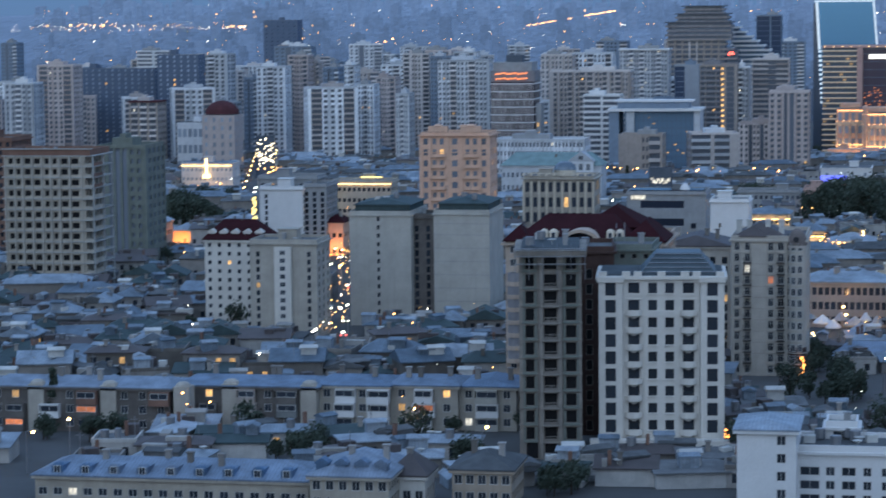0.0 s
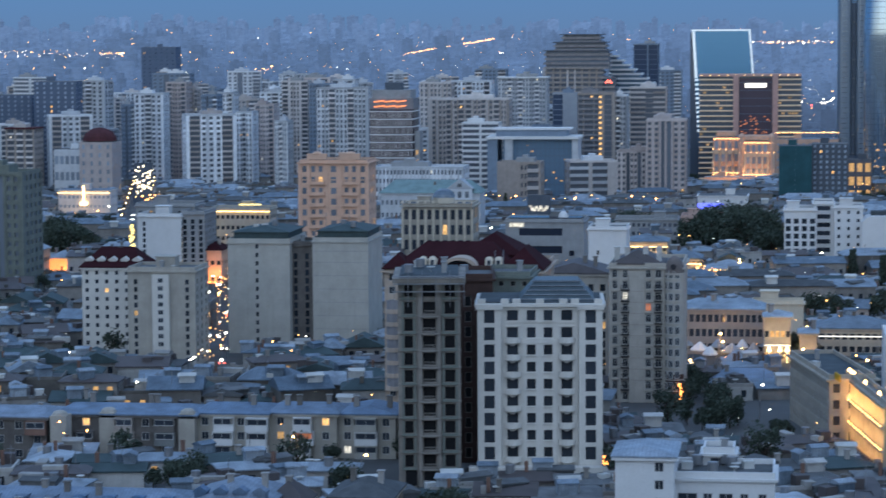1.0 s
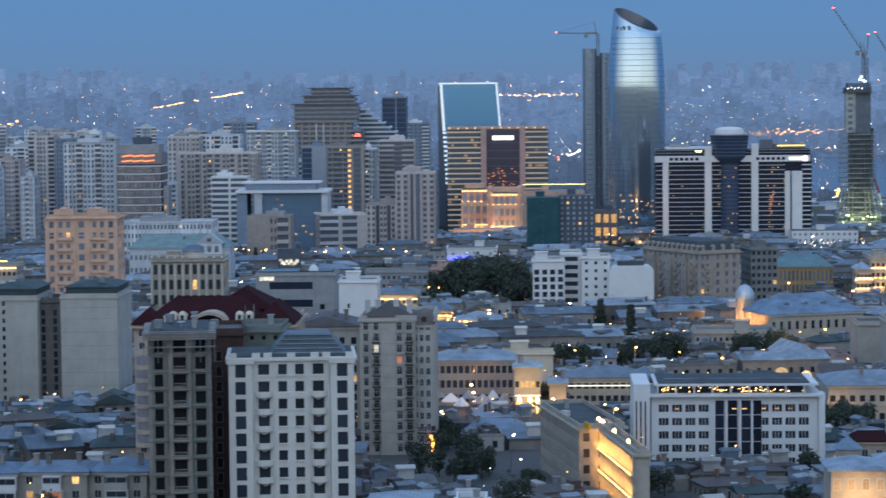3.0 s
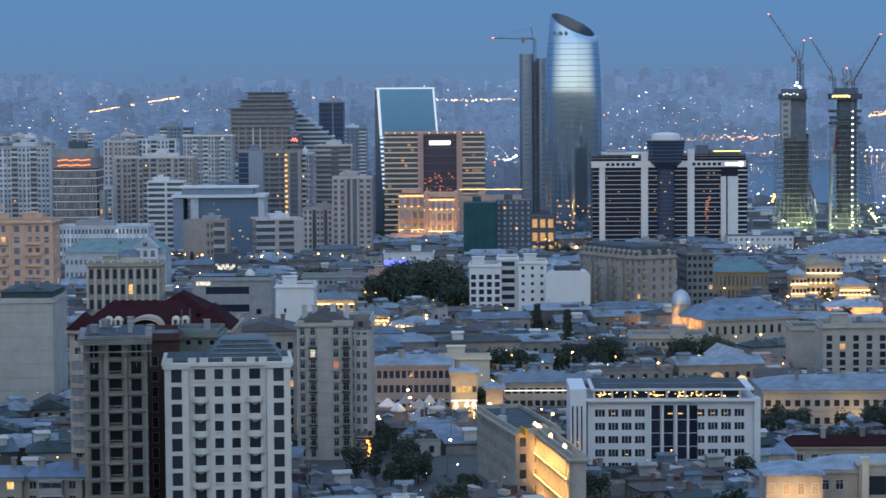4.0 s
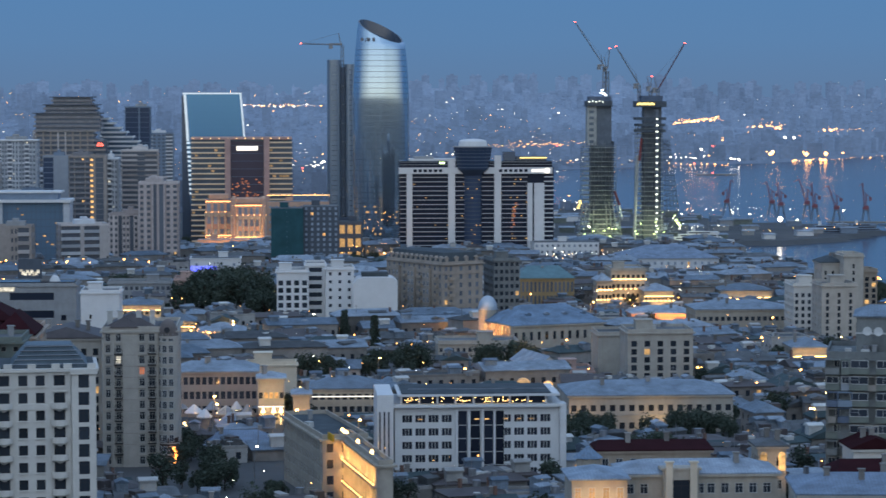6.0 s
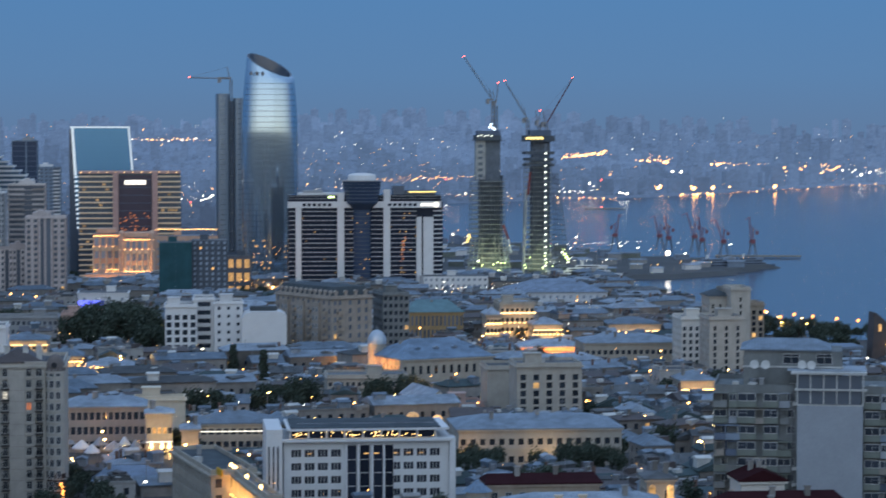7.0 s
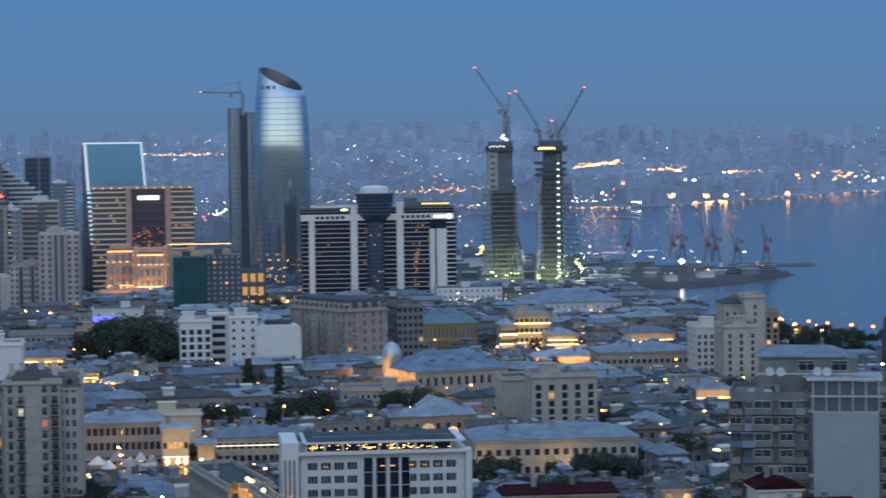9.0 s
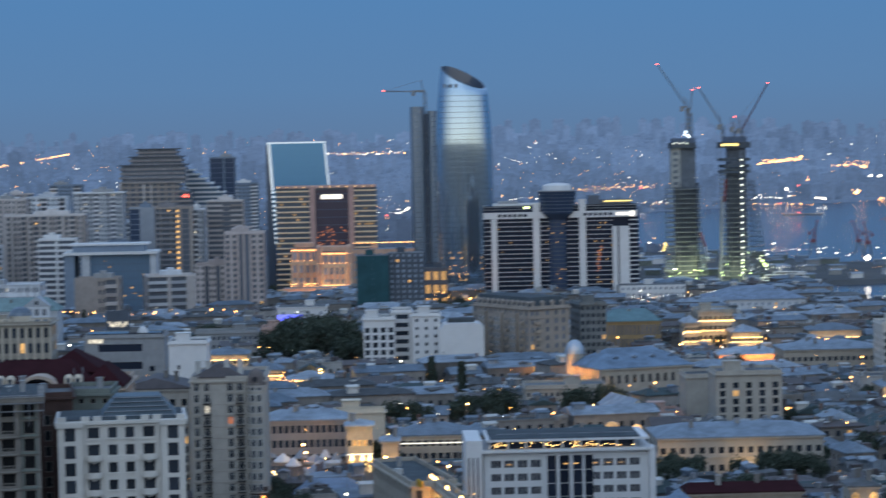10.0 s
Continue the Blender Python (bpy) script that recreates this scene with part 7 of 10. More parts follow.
def curved_tower(x, y, z, w, h):
    """Office tower with a bowed glass front ruled by white floor lines, a lit sign under its roof."""
    b = thing("bowed_office_tower", "dark bowed glass tower with white floor lines and an orange sign", "office tower", x, y, z)
    PLOTS.append((x, y, 0, w / 2, 24))

    def plan(k, bow=3.2):
        n = 14
        return [(-w / 2 * k + w * k * i / n, -bow * math.sin(math.pi * i / n) * k) for i in range(n + 1)] + [(w / 2 * k, 22.0), (-w / 2 * k, 22.0)]

    part("glass_body", Form().prism(plan(0.97), 5.5, h - 5.5), M["mauveglass"], b)
    part("foot", Form().prism(plan(0.93), -3, 5.49), M["darkgrey2"], b)
    st = (h - 19.0) / 10
    for j in range(11):
        part("floor_line", Form().prism(plan(1.0), 6.0 + j * st, 6.6 + j * st), M["white2"], b)
    f = Form()
    for j in range(10):
        for i in range(1, 27):
            px = -w * 0.485 + w * 0.97 * i / 27
            py = -3.2 * 0.97 * math.sin(math.pi * i / 27)
            f.box(px - 0.22, px + 0.22, py - 0.3, py + 0.1, 6.9 + j * st, 6.0 + (j + 1) * st)
    part("mullions", f, M["farwarm"], b, kind="stuff")
    part("sign_band", Form().prism(plan(0.99), h - 11.5, h - 5.0), M["brown"], b, "dark band behind the roof sign")
    for zz in (h - 10.2, h - 7.2):
        for i in range(9):
            px = -w * 0.36 + i * w * 0.08
            part("sign_light", Form().box(px, px + w * 0.07, -3.75, -3.5, zz + 0.25 * (i % 3), zz + 0.7 + 0.25 * (i % 3)), M["lampsign"], b)
    part("roof_storey", Form().prism(plan(0.86), h - 4.99, h), M["grey"], b)
    part("roof_plant", Form().box(-w * 0.16, w * 0.2, 4, 14, h + 0.01, h + 4.2), M["darkgrey"], b)
    part("lit_entrance", Form().box(-w * 0.36, w * 0.42, -4.2, -3.6, -1.0, 1.4), M["lampwhitestrip"], b, "bright lit entrance front")
    part("annex", Form().box(w * 0.5, w * 0.62, 2, 14, -3, h * 0.62), M["grey"], b)
    for i in range(4):
        part("annex_light", Form().box(w * 0.53, w * 0.57, 1.7, 1.95, 10 + i * 5.5, 12.5 + i * 5.5), M["warm"], b)


strip_tower("green_grey_tower", "grey green apartment tower with tall glazed strips and white piers", -255.5, 790.0, 22.3, 16.6, 39.4, 20, "W2:1 P.4 D1 P.5 D1 P.5 D1 P.4 W3:2 P.8", "greenconc", "white2", "midglass", 13, lit=0.02)
curved_tower(-235.2, 1480.0, 7.3, 27.2, 65.0)


def layered_tower(x, y, z, w, h):
    """Brown tower of stacked, unevenly overhanging storeys, wider below."""
    b = thing("layered_brown_tower", "dark brown tower of stepped and overhanging storeys", "tower", x, y, z)
    PLOTS.append((x, y, 0, w / 2, 26))
    rnd = random.Random(8)
    tiers = ((0.0, 0.76, -0.50, 0.46, "tan2"), (0.76, 0.885, -0.50, 0.55, "brown"), (0.885, 0.945, -0.34, 0.50, "brown"), (0.945, 1.0, -0.22, 0.42, "brown"))
    for a, c, l, r, m in tiers:
        n = max(2, round((c - a) * h / 3.4))
        st = (c - a) * h / n
        part("glazing", Form().box(l * w + 0.8, r * w - 0.8, 1.0, 24, a * h - (3 if a == 0 else 0), c * h - 0.02), M["darkgrey2" if m == "brown" else "midglass"], b)
        for j in range(n):
            o = rnd.uniform(0, 0.9)
            part("storey_band", Form().box(l * w - o, r * w + o, -o, 25, a * h + j * st, a * h + j * st + st * (0.5 if m == "brown" else 0.4)), M[m], b)
        part("tier_roof", Form().box(l * w - 1.6, r * w + 1.6, -1.4, 25.4, c * h, c * h + 0.7), M["darkgrey" if m == "brown" else "tan2"], b)
    for i in range(8):
        u = -0.48 + i * 0.118
        part("pier", Form().box(u * w - 0.5, u * w + 0.5, -1.0, 0.9, -3, h * 0.755), M["farwarm" if i in (3, 4) else "tan2"], b)
    # balconied wing stepping down beside it
    for j in range(22):
        part("wing_slab", Form().box(0.47 * w, 0.72 * w - (0.0 if j < 16 else (j - 15) * 0.9), -1.2, 20, j * 3.3, j * 3.3 + 1.2), M["tan2" if j % 3 else "brown"], b)
    part("wing_core", Form().box(0.475 * w, 0.66 * w, 0.5, 19, -3, 70), M["darkgrey2"], b)
    for i in range(5):
        part("red_lamp", Form().box(0.5 * w + i * 0.9, 0.5 * w + i * 0.9 + 0.6, -1.5, -1.3, 66 + (i % 2) * 1.2, 67 + (i % 2) * 1.2), M["lampred"], b)


layered_tower(-152.4, 1800.0, 3.0, 44.0, 100.4)


def terrace_house(x, y, z, w, h):
    """White terraced building: each storey reaches farther out than the one above it."""
    b = thing("stepped_white_terraces", "white terraced building stepping down floor by floor", "building", x, y, z)
    PLOTS.append((x, y, 0, w / 2, 24))
    n = int(h / 3.3)
    for j in range(n):
        k = n - 1 - j
        r = -w / 2 + w * min(1.0, 0.16 + 0.115 * k)
        l = -w / 2 + w * max(0.0, 0.045 * (k - 3) if 3 < k < 9 else 0.0)
        part("storey_glass", Form().box(l + 0.5, r - 1.2, 1.4, 22, j * 3.3 - (3 if j == 0 else 0), j * 3.3 + 3.28), M["curtain"], b)
        part("terrace_slab", Form().box(l, r, 0, 23, j * 3.3 + 1.9, j * 3.3 + 3.27), M["white2"], b)
    for i in range(6):
        part("fin", Form().box(-w / 2 + w * (0.5 + 0.09 * i), -w / 2 + w * (0.5 + 0.09 * i) + 0.6, -0.2, 1.2, -3, h - 23), M["farwall"], b)


terrace_house(-111.0, 1830.0, 3.0, 38.0, 87.0)
strip_tower("blue_far_tower", "hazy blue glass office tower", -118.8, 2100.0, 3.0, 20.7, 91.3, 20, "G4 P.4 G3", "bluegrey", "darkgrey3", "bluedark", 22, lit=0.0)


def portal_building(x, y, z, w, h):
    b = thing("portal_glass_building", "blue glass block inside a pale concrete portal frame", "building", x, y, z)
    PLOTS.append((x, y, 0, w / 2, 26))
    part("glass_body", Form().box(-w * 0.32, w * 0.42, 1.5, 24, -3, h - 2.5), M["curtain"], b)
    part("leg", Form().box(-w / 2 + 0.6, -w * 0.38, 0, 24, -3, h - 2.5), M["bluegrey"], b)
    part("column", Form().box(-w * 0.30, -w * 0.215, -0.6, 1.4, -3, h - 2.5), M["farwall"], b)
    part("leg", Form().box(w * 0.42, w / 2 - 0.8, 0, 24, -3, h - 2.5), M["farwall"], b)
    part("roof_slab", Form().box(-w / 2, w / 2, -1.6, 26, h - 2.49, h - 1.0), M["white2"], b)
    part("roof_storey", Form().box(-w * 0.40, w * 0.36, 3, 20, h - 0.99, h + 2.6), M["bluegrey"], b)
    part("roof_lid", Form().box(-w * 0.44, w * 0.40, 2, 21, h + 2.61, h + 3.6), M["white2"], b)
    f = Form()
    for i in range(1, 15):
        f.box(-w * 0.32 + i * w * 0.05, -w * 0.32 + i * w * 0.05 + 0.22, 1.3, 1.49, -3, h - 2.5)
    for j in range(9):
        f.box(-w * 0.32, w * 0.42, 1.36, 1.48, j * h / 10, j * h / 10 + 0.22)
    part("glazing_bars", f, M["darkgrey3"], b, kind="stuff")
    rnd = random.Random(15)
    for _ in range(12):
        u, v = rnd.uniform(-0.15, 0.4) * w, rnd.uniform(0.2, 0.85) * h
        part("lit_room", Form().box(u, u + rnd.uniform(0.6, 1.6), 1.28, 1.35, v, v + 0.7), M["warm"], b)


portal_building(-142.5, 1400.0, 9.0, 52.5, 40.0)


def pedimented_hall(x, y, z, w, h):
    b = block("pedimented_hall", "pale classical hall with a pediment and a teal green roof", x, y, z, w, h, d=20, mat="farwall", storeys=3, bays=22, ww=1.0, wh=2.2, lit=0.04, each=False, roof="hip", roofmat="greenroof", rise=5.5, inset=6, side_bays=5)
    c = w * 0.30
    part("gable_front", Form().box(c - 5.8, c + 5.8, -1.2, -0.01, -4, h + 2.5), M["farwall"], b)
    f = Form()
    f.v = [(c - 6.4, -1.5, h + 2.5), (c + 6.4, -1.5, h + 2.5), (c, -1.5, h + 7.2), (c - 6.4, 9, h + 2.5), (c + 6.4, 9, h + 2.5), (c, 9, h + 7.2)]
    f.f = [(0, 1, 2), (5, 4, 3), (0, 3, 4, 1), (1, 4, 5, 2), (2, 5, 3, 0)]
    part("pediment", f, M["farwall"], b)
    for i in range(3):
        hang(b, pose(c - 3.4 + i * 3.4, -1.25, h - 1.6), 1.9, 3.0, "midglass", name="gable_window")
    hang(b, pose(c, -1.55, h + 3.3), 2.2, 1.9, "midglass", name="gable_window")


pedimented_hall(-164.9, 1150.0, 14.4, 46.6, 17.6)
block("dark_glass_block", "dark glass office block", -624.8, 1900.0, 3.0, 66.8, 55.9, d=24, mat="darkgrey3", storeys=12, bays=12, look_="curtain", lit=0.02, each=False)
block("dark_glass_block", "tall dark blue office tower", -662.1, 2600.0, 3.0, 37.1, 88.3, d=24, mat="darkgrey3", storeys=22, bays=6, look_="curtain", lit=0.015, each=False)


def domed_tower(x, y, z, w, h, rise):
    b = block("red_domed_tower", "pinkish stone tower with a dark red dome", x, y, z, w, h, d=w, mat="farpink", storeys=7, bays=4, ww=1.6, wh=2.6, lit=0.02, each=False, clutter=0, hut=False)
    part("dome", Form().dome(0, w / 2, h + 0.5, w * 0.52, rise, 14, 5), M["domered"], b)
    part("finial", Form().tube(0, w / 2, 0.3, h + rise + 0.3, h + rise + 3, 6, 0.05), M["steel"], b)


domed_tower(-408.5, 1450.0, 7.9, 20.0, 34.6, 8)
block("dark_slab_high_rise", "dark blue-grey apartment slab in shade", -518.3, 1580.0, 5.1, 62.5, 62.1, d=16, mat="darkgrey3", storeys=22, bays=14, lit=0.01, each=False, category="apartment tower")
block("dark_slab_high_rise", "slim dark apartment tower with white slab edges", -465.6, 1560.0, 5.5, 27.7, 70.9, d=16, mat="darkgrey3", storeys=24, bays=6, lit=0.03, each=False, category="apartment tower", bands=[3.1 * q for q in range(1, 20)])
strip_tower("red_capped_tower", "brown striped tower under a dull red cap", -461.1, 1470.0, 7.5, 17.9, 42.0, 18, "P.5 L2 P.7 L2 P.7 L2 P.5", "tan2", "farwarm", "midglass", 12, 0.03, cap="domered")
block("columned_hall", "pale stone hall with an arched front", -434.8, 1480.0, 7.3, 16.6, 29.5, d=18, mat="farwall", storeys=3, bays=5, ww=2.4, wh=5, lit=0.0, each=False)

# ---- landmark towers ----
def smooth(ob):
    for p in ob.data.polygons:
        p.use_smooth = True
    return ob


def mirror_tower(x, y, z, w, h):
    """Elliptical tower that narrows towards a slanted, hollow top."""
    b = thing("mirror_tower", "rounded blue mirror glass tower with a slanted open crown", "skyscraper", x, y, z)
    PLOTS.append((x, y - 14, 0, w / 2, 30))
    rx, ry, n, floors = w / 2, 14.0, 48, 38
    low = h * 0.90

    def at_(u, a, zz):
        k = 0.93 + 0.07 * min(1, u / 0.3) if u < 0.3 else 1.0 - 0.21 * max(0, (u - 0.67) / 0.33) ** 1.5
        return (rx * k * math.cos(a) - 0.6 * max(0, u - 0.6), ry * k * math.sin(a), zz)

    angles = [2 * math.pi * i / n for i in range(n)]
    f, rings = Form(), []
    for j in range(floors + 7):
        if j <= floors:
            f.v += [at_(j / floors * 0.9, a, low * j / floors - (3 if j == 0 else 0)) for a in angles]
        else:
            k = (j - floors) / 6
            f.v += [at_(0.9 + 0.1 * k, a, low + k * (h * 0.058 - h * 0.042 * math.cos(a) + h * 0.030 * math.sin(a))) for a in angles]
    f.f = [(j * n + i, j * n + (i + 1) % n, (j + 1) * n + (i + 1) % n, (j + 1) * n + i) for j in range(floors + 6) for i in range(n)]
    smooth(part("glass_shell", f, M["mirror"], b))
    rim, g = f.v[-n:], Form()
    inner = [(px * 0.93, py * 0.93, pz) for px, py, pz in rim]
    deep = [(px * 0.93, py * 0.93, pz - 7) for px, py, pz in rim]
    g.v = rim + inner + deep
    g.f = [(i, (i + 1) % n, n + (i + 1) % n, n + i) for i in range(n)] + [(n + i, n + (i + 1) % n, 2 * n + (i + 1) % n, 2 * n + i) for i in range(n)] + [tuple(range(2 * n, 3 * n))]
    part("crown_well", g, M["darkgrey2"], b, "dark recessed crown of the tower")
    for j in range(1, floors):
        u, zz = j / floors * 0.9, low * j / floors
        e = Form()
        for dz in (0, 0.28):
            e.v += [tuple(c * q for c, q in zip(at_(u, a, 0), (1.006, 1.008, 1))) for a in angles]
            e.v[-n:] = [(px, py, zz + dz) for px, py, _ in e.v[-n:]]
        e.f = [(i, (i + 1) % n, n + (i + 1) % n, n + i) for i in range(n)]
        part("floor_edge", e, M["floorline"], b)
    rnd = random.Random(6)
    for _ in range(70):
        j, a = int(rnd.uniform(0, 12)), rnd.uniform(math.pi * 1.05, math.pi * 1.95)
        px, py, _z = at_(j / floors * 0.9, a, 0)
        if j < 9:
            piece("lit_bay", shared(("lit_bay", "tower"), lambda: Form().box(-0.5, 0.5, -0.05, 0.05, 0, 1.0), M["warm"]), b, pose(px * 1.01, py * 1.012, low * j / floors + 1.2, 0, 0, math.degrees(a) + 90))
    for i in range(3):
        piece("vent_louvre", shared(("vent_louvre",), lambda: Form().box(-0.8, 0.8, -0.1, 0.1, 0, 2.2), M["darkgrey2"]), b, pose(-rx * 0.68 + i * 3.6, -ry * 0.72 - i * 1.1, low + 2.0))
    part("podium", Form().box(-w * 0.7, w * 0.9, -16, 20, -3, 6), M["darkgrey2"], b)


mirror_tower(64.4, 1620.0, 4.2, 36.3, 148.4)


def crane(b, x, y, z, mast, back, reach, rise, turn, red=True):
    """A tower crane with a luffing jib, standing on its building."""
    m = "cranered" if red else "steel"
    f = Form()
    for i in range(int(mast / 3)):
        for sx, sy in ((-0.9, -0.9), (0.9, -0.9), (0.9, 0.9), (-0.9, 0.9)):
            f.bar((sx, sy, i * 3), (sx, sy, i * 3 + 3), 0.3)
        f.bar((-0.9, -0.9, i * 3), (0.9, -0.9, i * 3 + 3), 0.22).bar((0.9, 0.9, i * 3), (-0.9, 0.9, i * 3 + 3), 0.22)
    ob = part("mast", f, M["steel"], b, kind="stuff")
    ob.location = (x, y, z)
    j = Form()
    c, s = math.cos(radians(turn)), math.sin(radians(turn))
    tip = (reach * c, reach * s, rise)
    for o in (-0.7, 0.7):
        j.bar((0, o, 0), (tip[0], tip[1] + o * 0.3, tip[2]), 0.45)
    for k in range(10):
        u, v = k / 10, (k + 1) / 10
        j.bar((tip[0] * u, tip[1] * u - 0.6, tip[2] * u), (tip[0] * v, tip[1] * v + 0.6, tip[2] * v + 0.8), 0.25)
    ob = part("jib", j, M[m], b, kind="stuff")
    ob.location = (x, y, z + mast)
    k = Form().box(-back, 0, -1.3, 1.3, 0, 1.2).box(-back, -back + 2.5, -1.4, 1.4, -2.5, 0).bar((-1, 0, 1), (-2.5, 0, 8), 0.4).bar((-2.5, 0, 8), tip, 0.12)
    ob = part("counter_jib", k, M["steel"], b, kind="stuff")
    ob.location = (x, y, z + mast)
    part("beacon", Form().dome(0, 0, 0, 0.7, 0.7, 6, 2), M["lampred"], b).location = (x + tip[0], y + tip[1], z + mast + tip[2])


def twin_tower(x, y, z, w, h):
    """Slim dark glass tower in two halves with a slot between them, its crane still standing."""
    b = thing("dark_glass_tower", "slim dark blue-grey glass tower with a slotted front and crane", "skyscraper", x, y, z)
    PLOTS.append((x, y, 0, w / 2, 26))

    def round_block(u0, u1, top, r):
        n, pts = 6, []
        for cx, a0 in ((u0 + r, 180), (u1 - r, 270)):
            pts += [(cx + r * math.cos(radians(a0 + 90 * i / n)), r + r * math.sin(radians(a0 + 90 * i / n))) for i in range(n + 1)]
        return Form().prism(pts + [(u1, 24), (u0, 24)], -3, top)

    smooth_ends = ((-0.5, -0.03, h), (0.12, 0.5, h - 3.0))
    for a, c, top in smooth_ends:
        part("glass_half", round_block(a * w, c * w, top, 3.2), M["towerglass"], b)
        f = Form()
        for j in range(1, int(top / 3.4)):
            f.box(a * w + 2.6, c * w - 2.6, -0.06, 0.0, j * 3.4, j * 3.4 + 0.4)
        part("floor_lines", f, M["floorline"], b, kind="stuff")
    part("slot", Form().box(-0.03 * w, 0.12 * w, 2.0, 23, -3, h - 5), M["darkgrey"], b, "dark recessed slot")
    for j in range(9):
        part("hoist_tie", Form().box(0.0, 0.09 * w, 0.2, 1.99, 8 + j * 12.5, 8.5 + j * 12.5), M["steel"], b)
    part("foot", Form().box(-w * 0.55, w * 0.9, -6, 22, -3, 20), M["darkgrey2"], b)
    for j in range(6):
        part("foot_line", Form().box(-w * 0.56, w * 0.91, -6.1, -5.9, j * 3.3, j * 3.3 + 0.5), M["farwall"], b)
    crane(b, 0.6, 6, h - 14, 24, 9, 28, 0.8, 182, False)


twin_tower(41.1, 1700.0, 3.0, 19.0, 126.0)


def framed_tower(x, y, z, w, h):
    """Leaning glass front edged with white light lines."""
    b = thing("glass_frame_tower", "blue glass tower whose slanting front is edged in white light", "skyscraper", x, y, z)
    PLOTS.append((x, y, 0, w / 2, 20))
    pts = [(-w * 0.36, -3), (w * 0.72, -3), (w * 0.5, h), (-w * 0.5, h)]
    f = Form()
    f.v = [(px, yy, pz) for yy in (0.0, 18.0) for px, pz in pts]
    f.f = [(0, 1, 2, 3), (7, 6, 5, 4), *[(i, 4 + i, 4 + (i + 1) % 4, (i + 1) % 4) for i in range(4)]]
    part("glass_front", f, M["mirrorflat"], b)
    part("side_wing", Form().box(-w * 0.55, -w * 0.40, 2, 18, -3, h * 0.985), M["darkgrey2"], b)

    def edge(u, zz):
        return pts[0][0] + (pts[3][0] - pts[0][0]) * (zz + 3) / (h + 3) if u < 0 else pts[1][0] + (pts[2][0] - pts[1][0]) * (zz + 3) / (h + 3)

    part("light_edge", Form().bar((-w * 0.53, -0.4, h), (w * 0.52, -0.4, h), 0.75), M["lampcool"], b)
    part("light_edge", Form().bar((edge(1, h * 0.45), -0.4, h * 0.45), (w * 0.5, -0.4, h - 0.7), 0.9), M["lampcool"], b)
    part("light_edge", Form().bar((edge(-1, h * 0.68) + 0.6, -0.4, h * 0.68), (-w * 0.49, -0.4, h - 0.7), 1.3), M["lampcool"], b)
    for i in range(12):
        zz = h * 0.66 - i * 3.2
        part("light_dash", Form().box(edge(-1, zz) - 0.4, edge(-1, zz) + 2.0, -0.6, -0.1, zz, zz + 1.5), M["lampcool"], b)
    for j in range(1, 26):
        zz = h * j / 26
        part("floor_line", Form().box(edge(-1, zz) + 1, edge(1, zz) - 1, -0.12, -0.01, zz, zz + 0.22), M["mirrorflat"], b)


framed_tower(-47.5, 1760.0, 3.0, 39.1, 103.3)


def gold_office(x, y, z, w, h):
    b = thing("gold_striped_office", "wide office tower with gold-lit floor bands and pink stone columns", "office tower", x, y, z)
    PLOTS.append((x, y, 0, w / 2, 24))
    part("core", Form().box(-w / 2, w / 2, 0.6, 24, -3, h - 1), M["darkgrey2"], b)
    rnd = random.Random(12)
    n = 21
    for u0, u1 in ((-0.5, -0.165), (0.27, 0.5)):
        for j in range(n):
            zz = h * j / n
            part("floor_band", Form().box(u0 * w, u1 * w, -1.0, 0.59, zz, zz + h / n * 0.28), M["sandlight"], b)
            part("band_light", Form().box(u0 * w, u1 * w, -1.06, -1.01, zz + 0.1, zz + 0.34), M["bandgold"], b)
            for k in range(int((u1 - u0) * w / 2.2)):
                if rnd.random() < 0.10:
                    piece("lit_bay", shared(("lit_bay", "gold"), lambda: Form().box(-1.0, 1.0, -0.06, 0.06, 0, 1.5), M["warmdim"]), b, pose(u0 * w + 1.4 + 2.2 * k, 0.5, zz + h / n * 0.4))
    for u in (-0.165, 0.22):
        part("stone_column", Form().box(u * w, (u + 0.055) * w, -2.0, 0.58, -3, h), M["pinkstone"], b)
    part("centre_glass", Form().box(-0.11 * w, 0.22 * w, -0.2, 0.58, -3, h * 0.97), M["mauveglass"], b)
    for j in range(1, 14):
        part("centre_transom", Form().box(-0.11 * w, 0.22 * w, -0.28, -0.21, h * j / 14, h * j / 14 + 0.3), M["darkgrey3"], b)
    part("sign", Form().box(-0.05 * w, 0.16 * w, -0.6, -0.21, h * 0.885, h * 0.925), M["lampwhitestrip"], b, "white lit sign bar")
    # pink-red reflection in the centre glass, put in as small glowing panes
    for i in range(70):
        u, v = rnd.uniform(-0.1, 0.2), rnd.random() ** 1.6
        piece("red_lit_bay", shared(("red_lit_bay",), lambda: Form().box(-0.6, 0.6, -0.06, 0.06, 0, 0.7), M["warmred"]), b, pose(u * w, -0.3, h * (0.32 + 0.3 * v)))
    part("crown_beam", Form().box(-w * 0.5, w * 0.5, -1.5, 20, h - 0.99, h + 0.6), M["pinkstone"], b)
    for j in range(12):
        part("crown_lamp", Form().box(-w * 0.48 + j * w * 0.085, -w * 0.48 + j * w * 0.085 + 0.6, -1.7, -1.51, h - 0.5, h + 0.1), M["lampdim"], b)


gold_office(-26.5, 1700.0, 3.0, 68.0, 73.4)
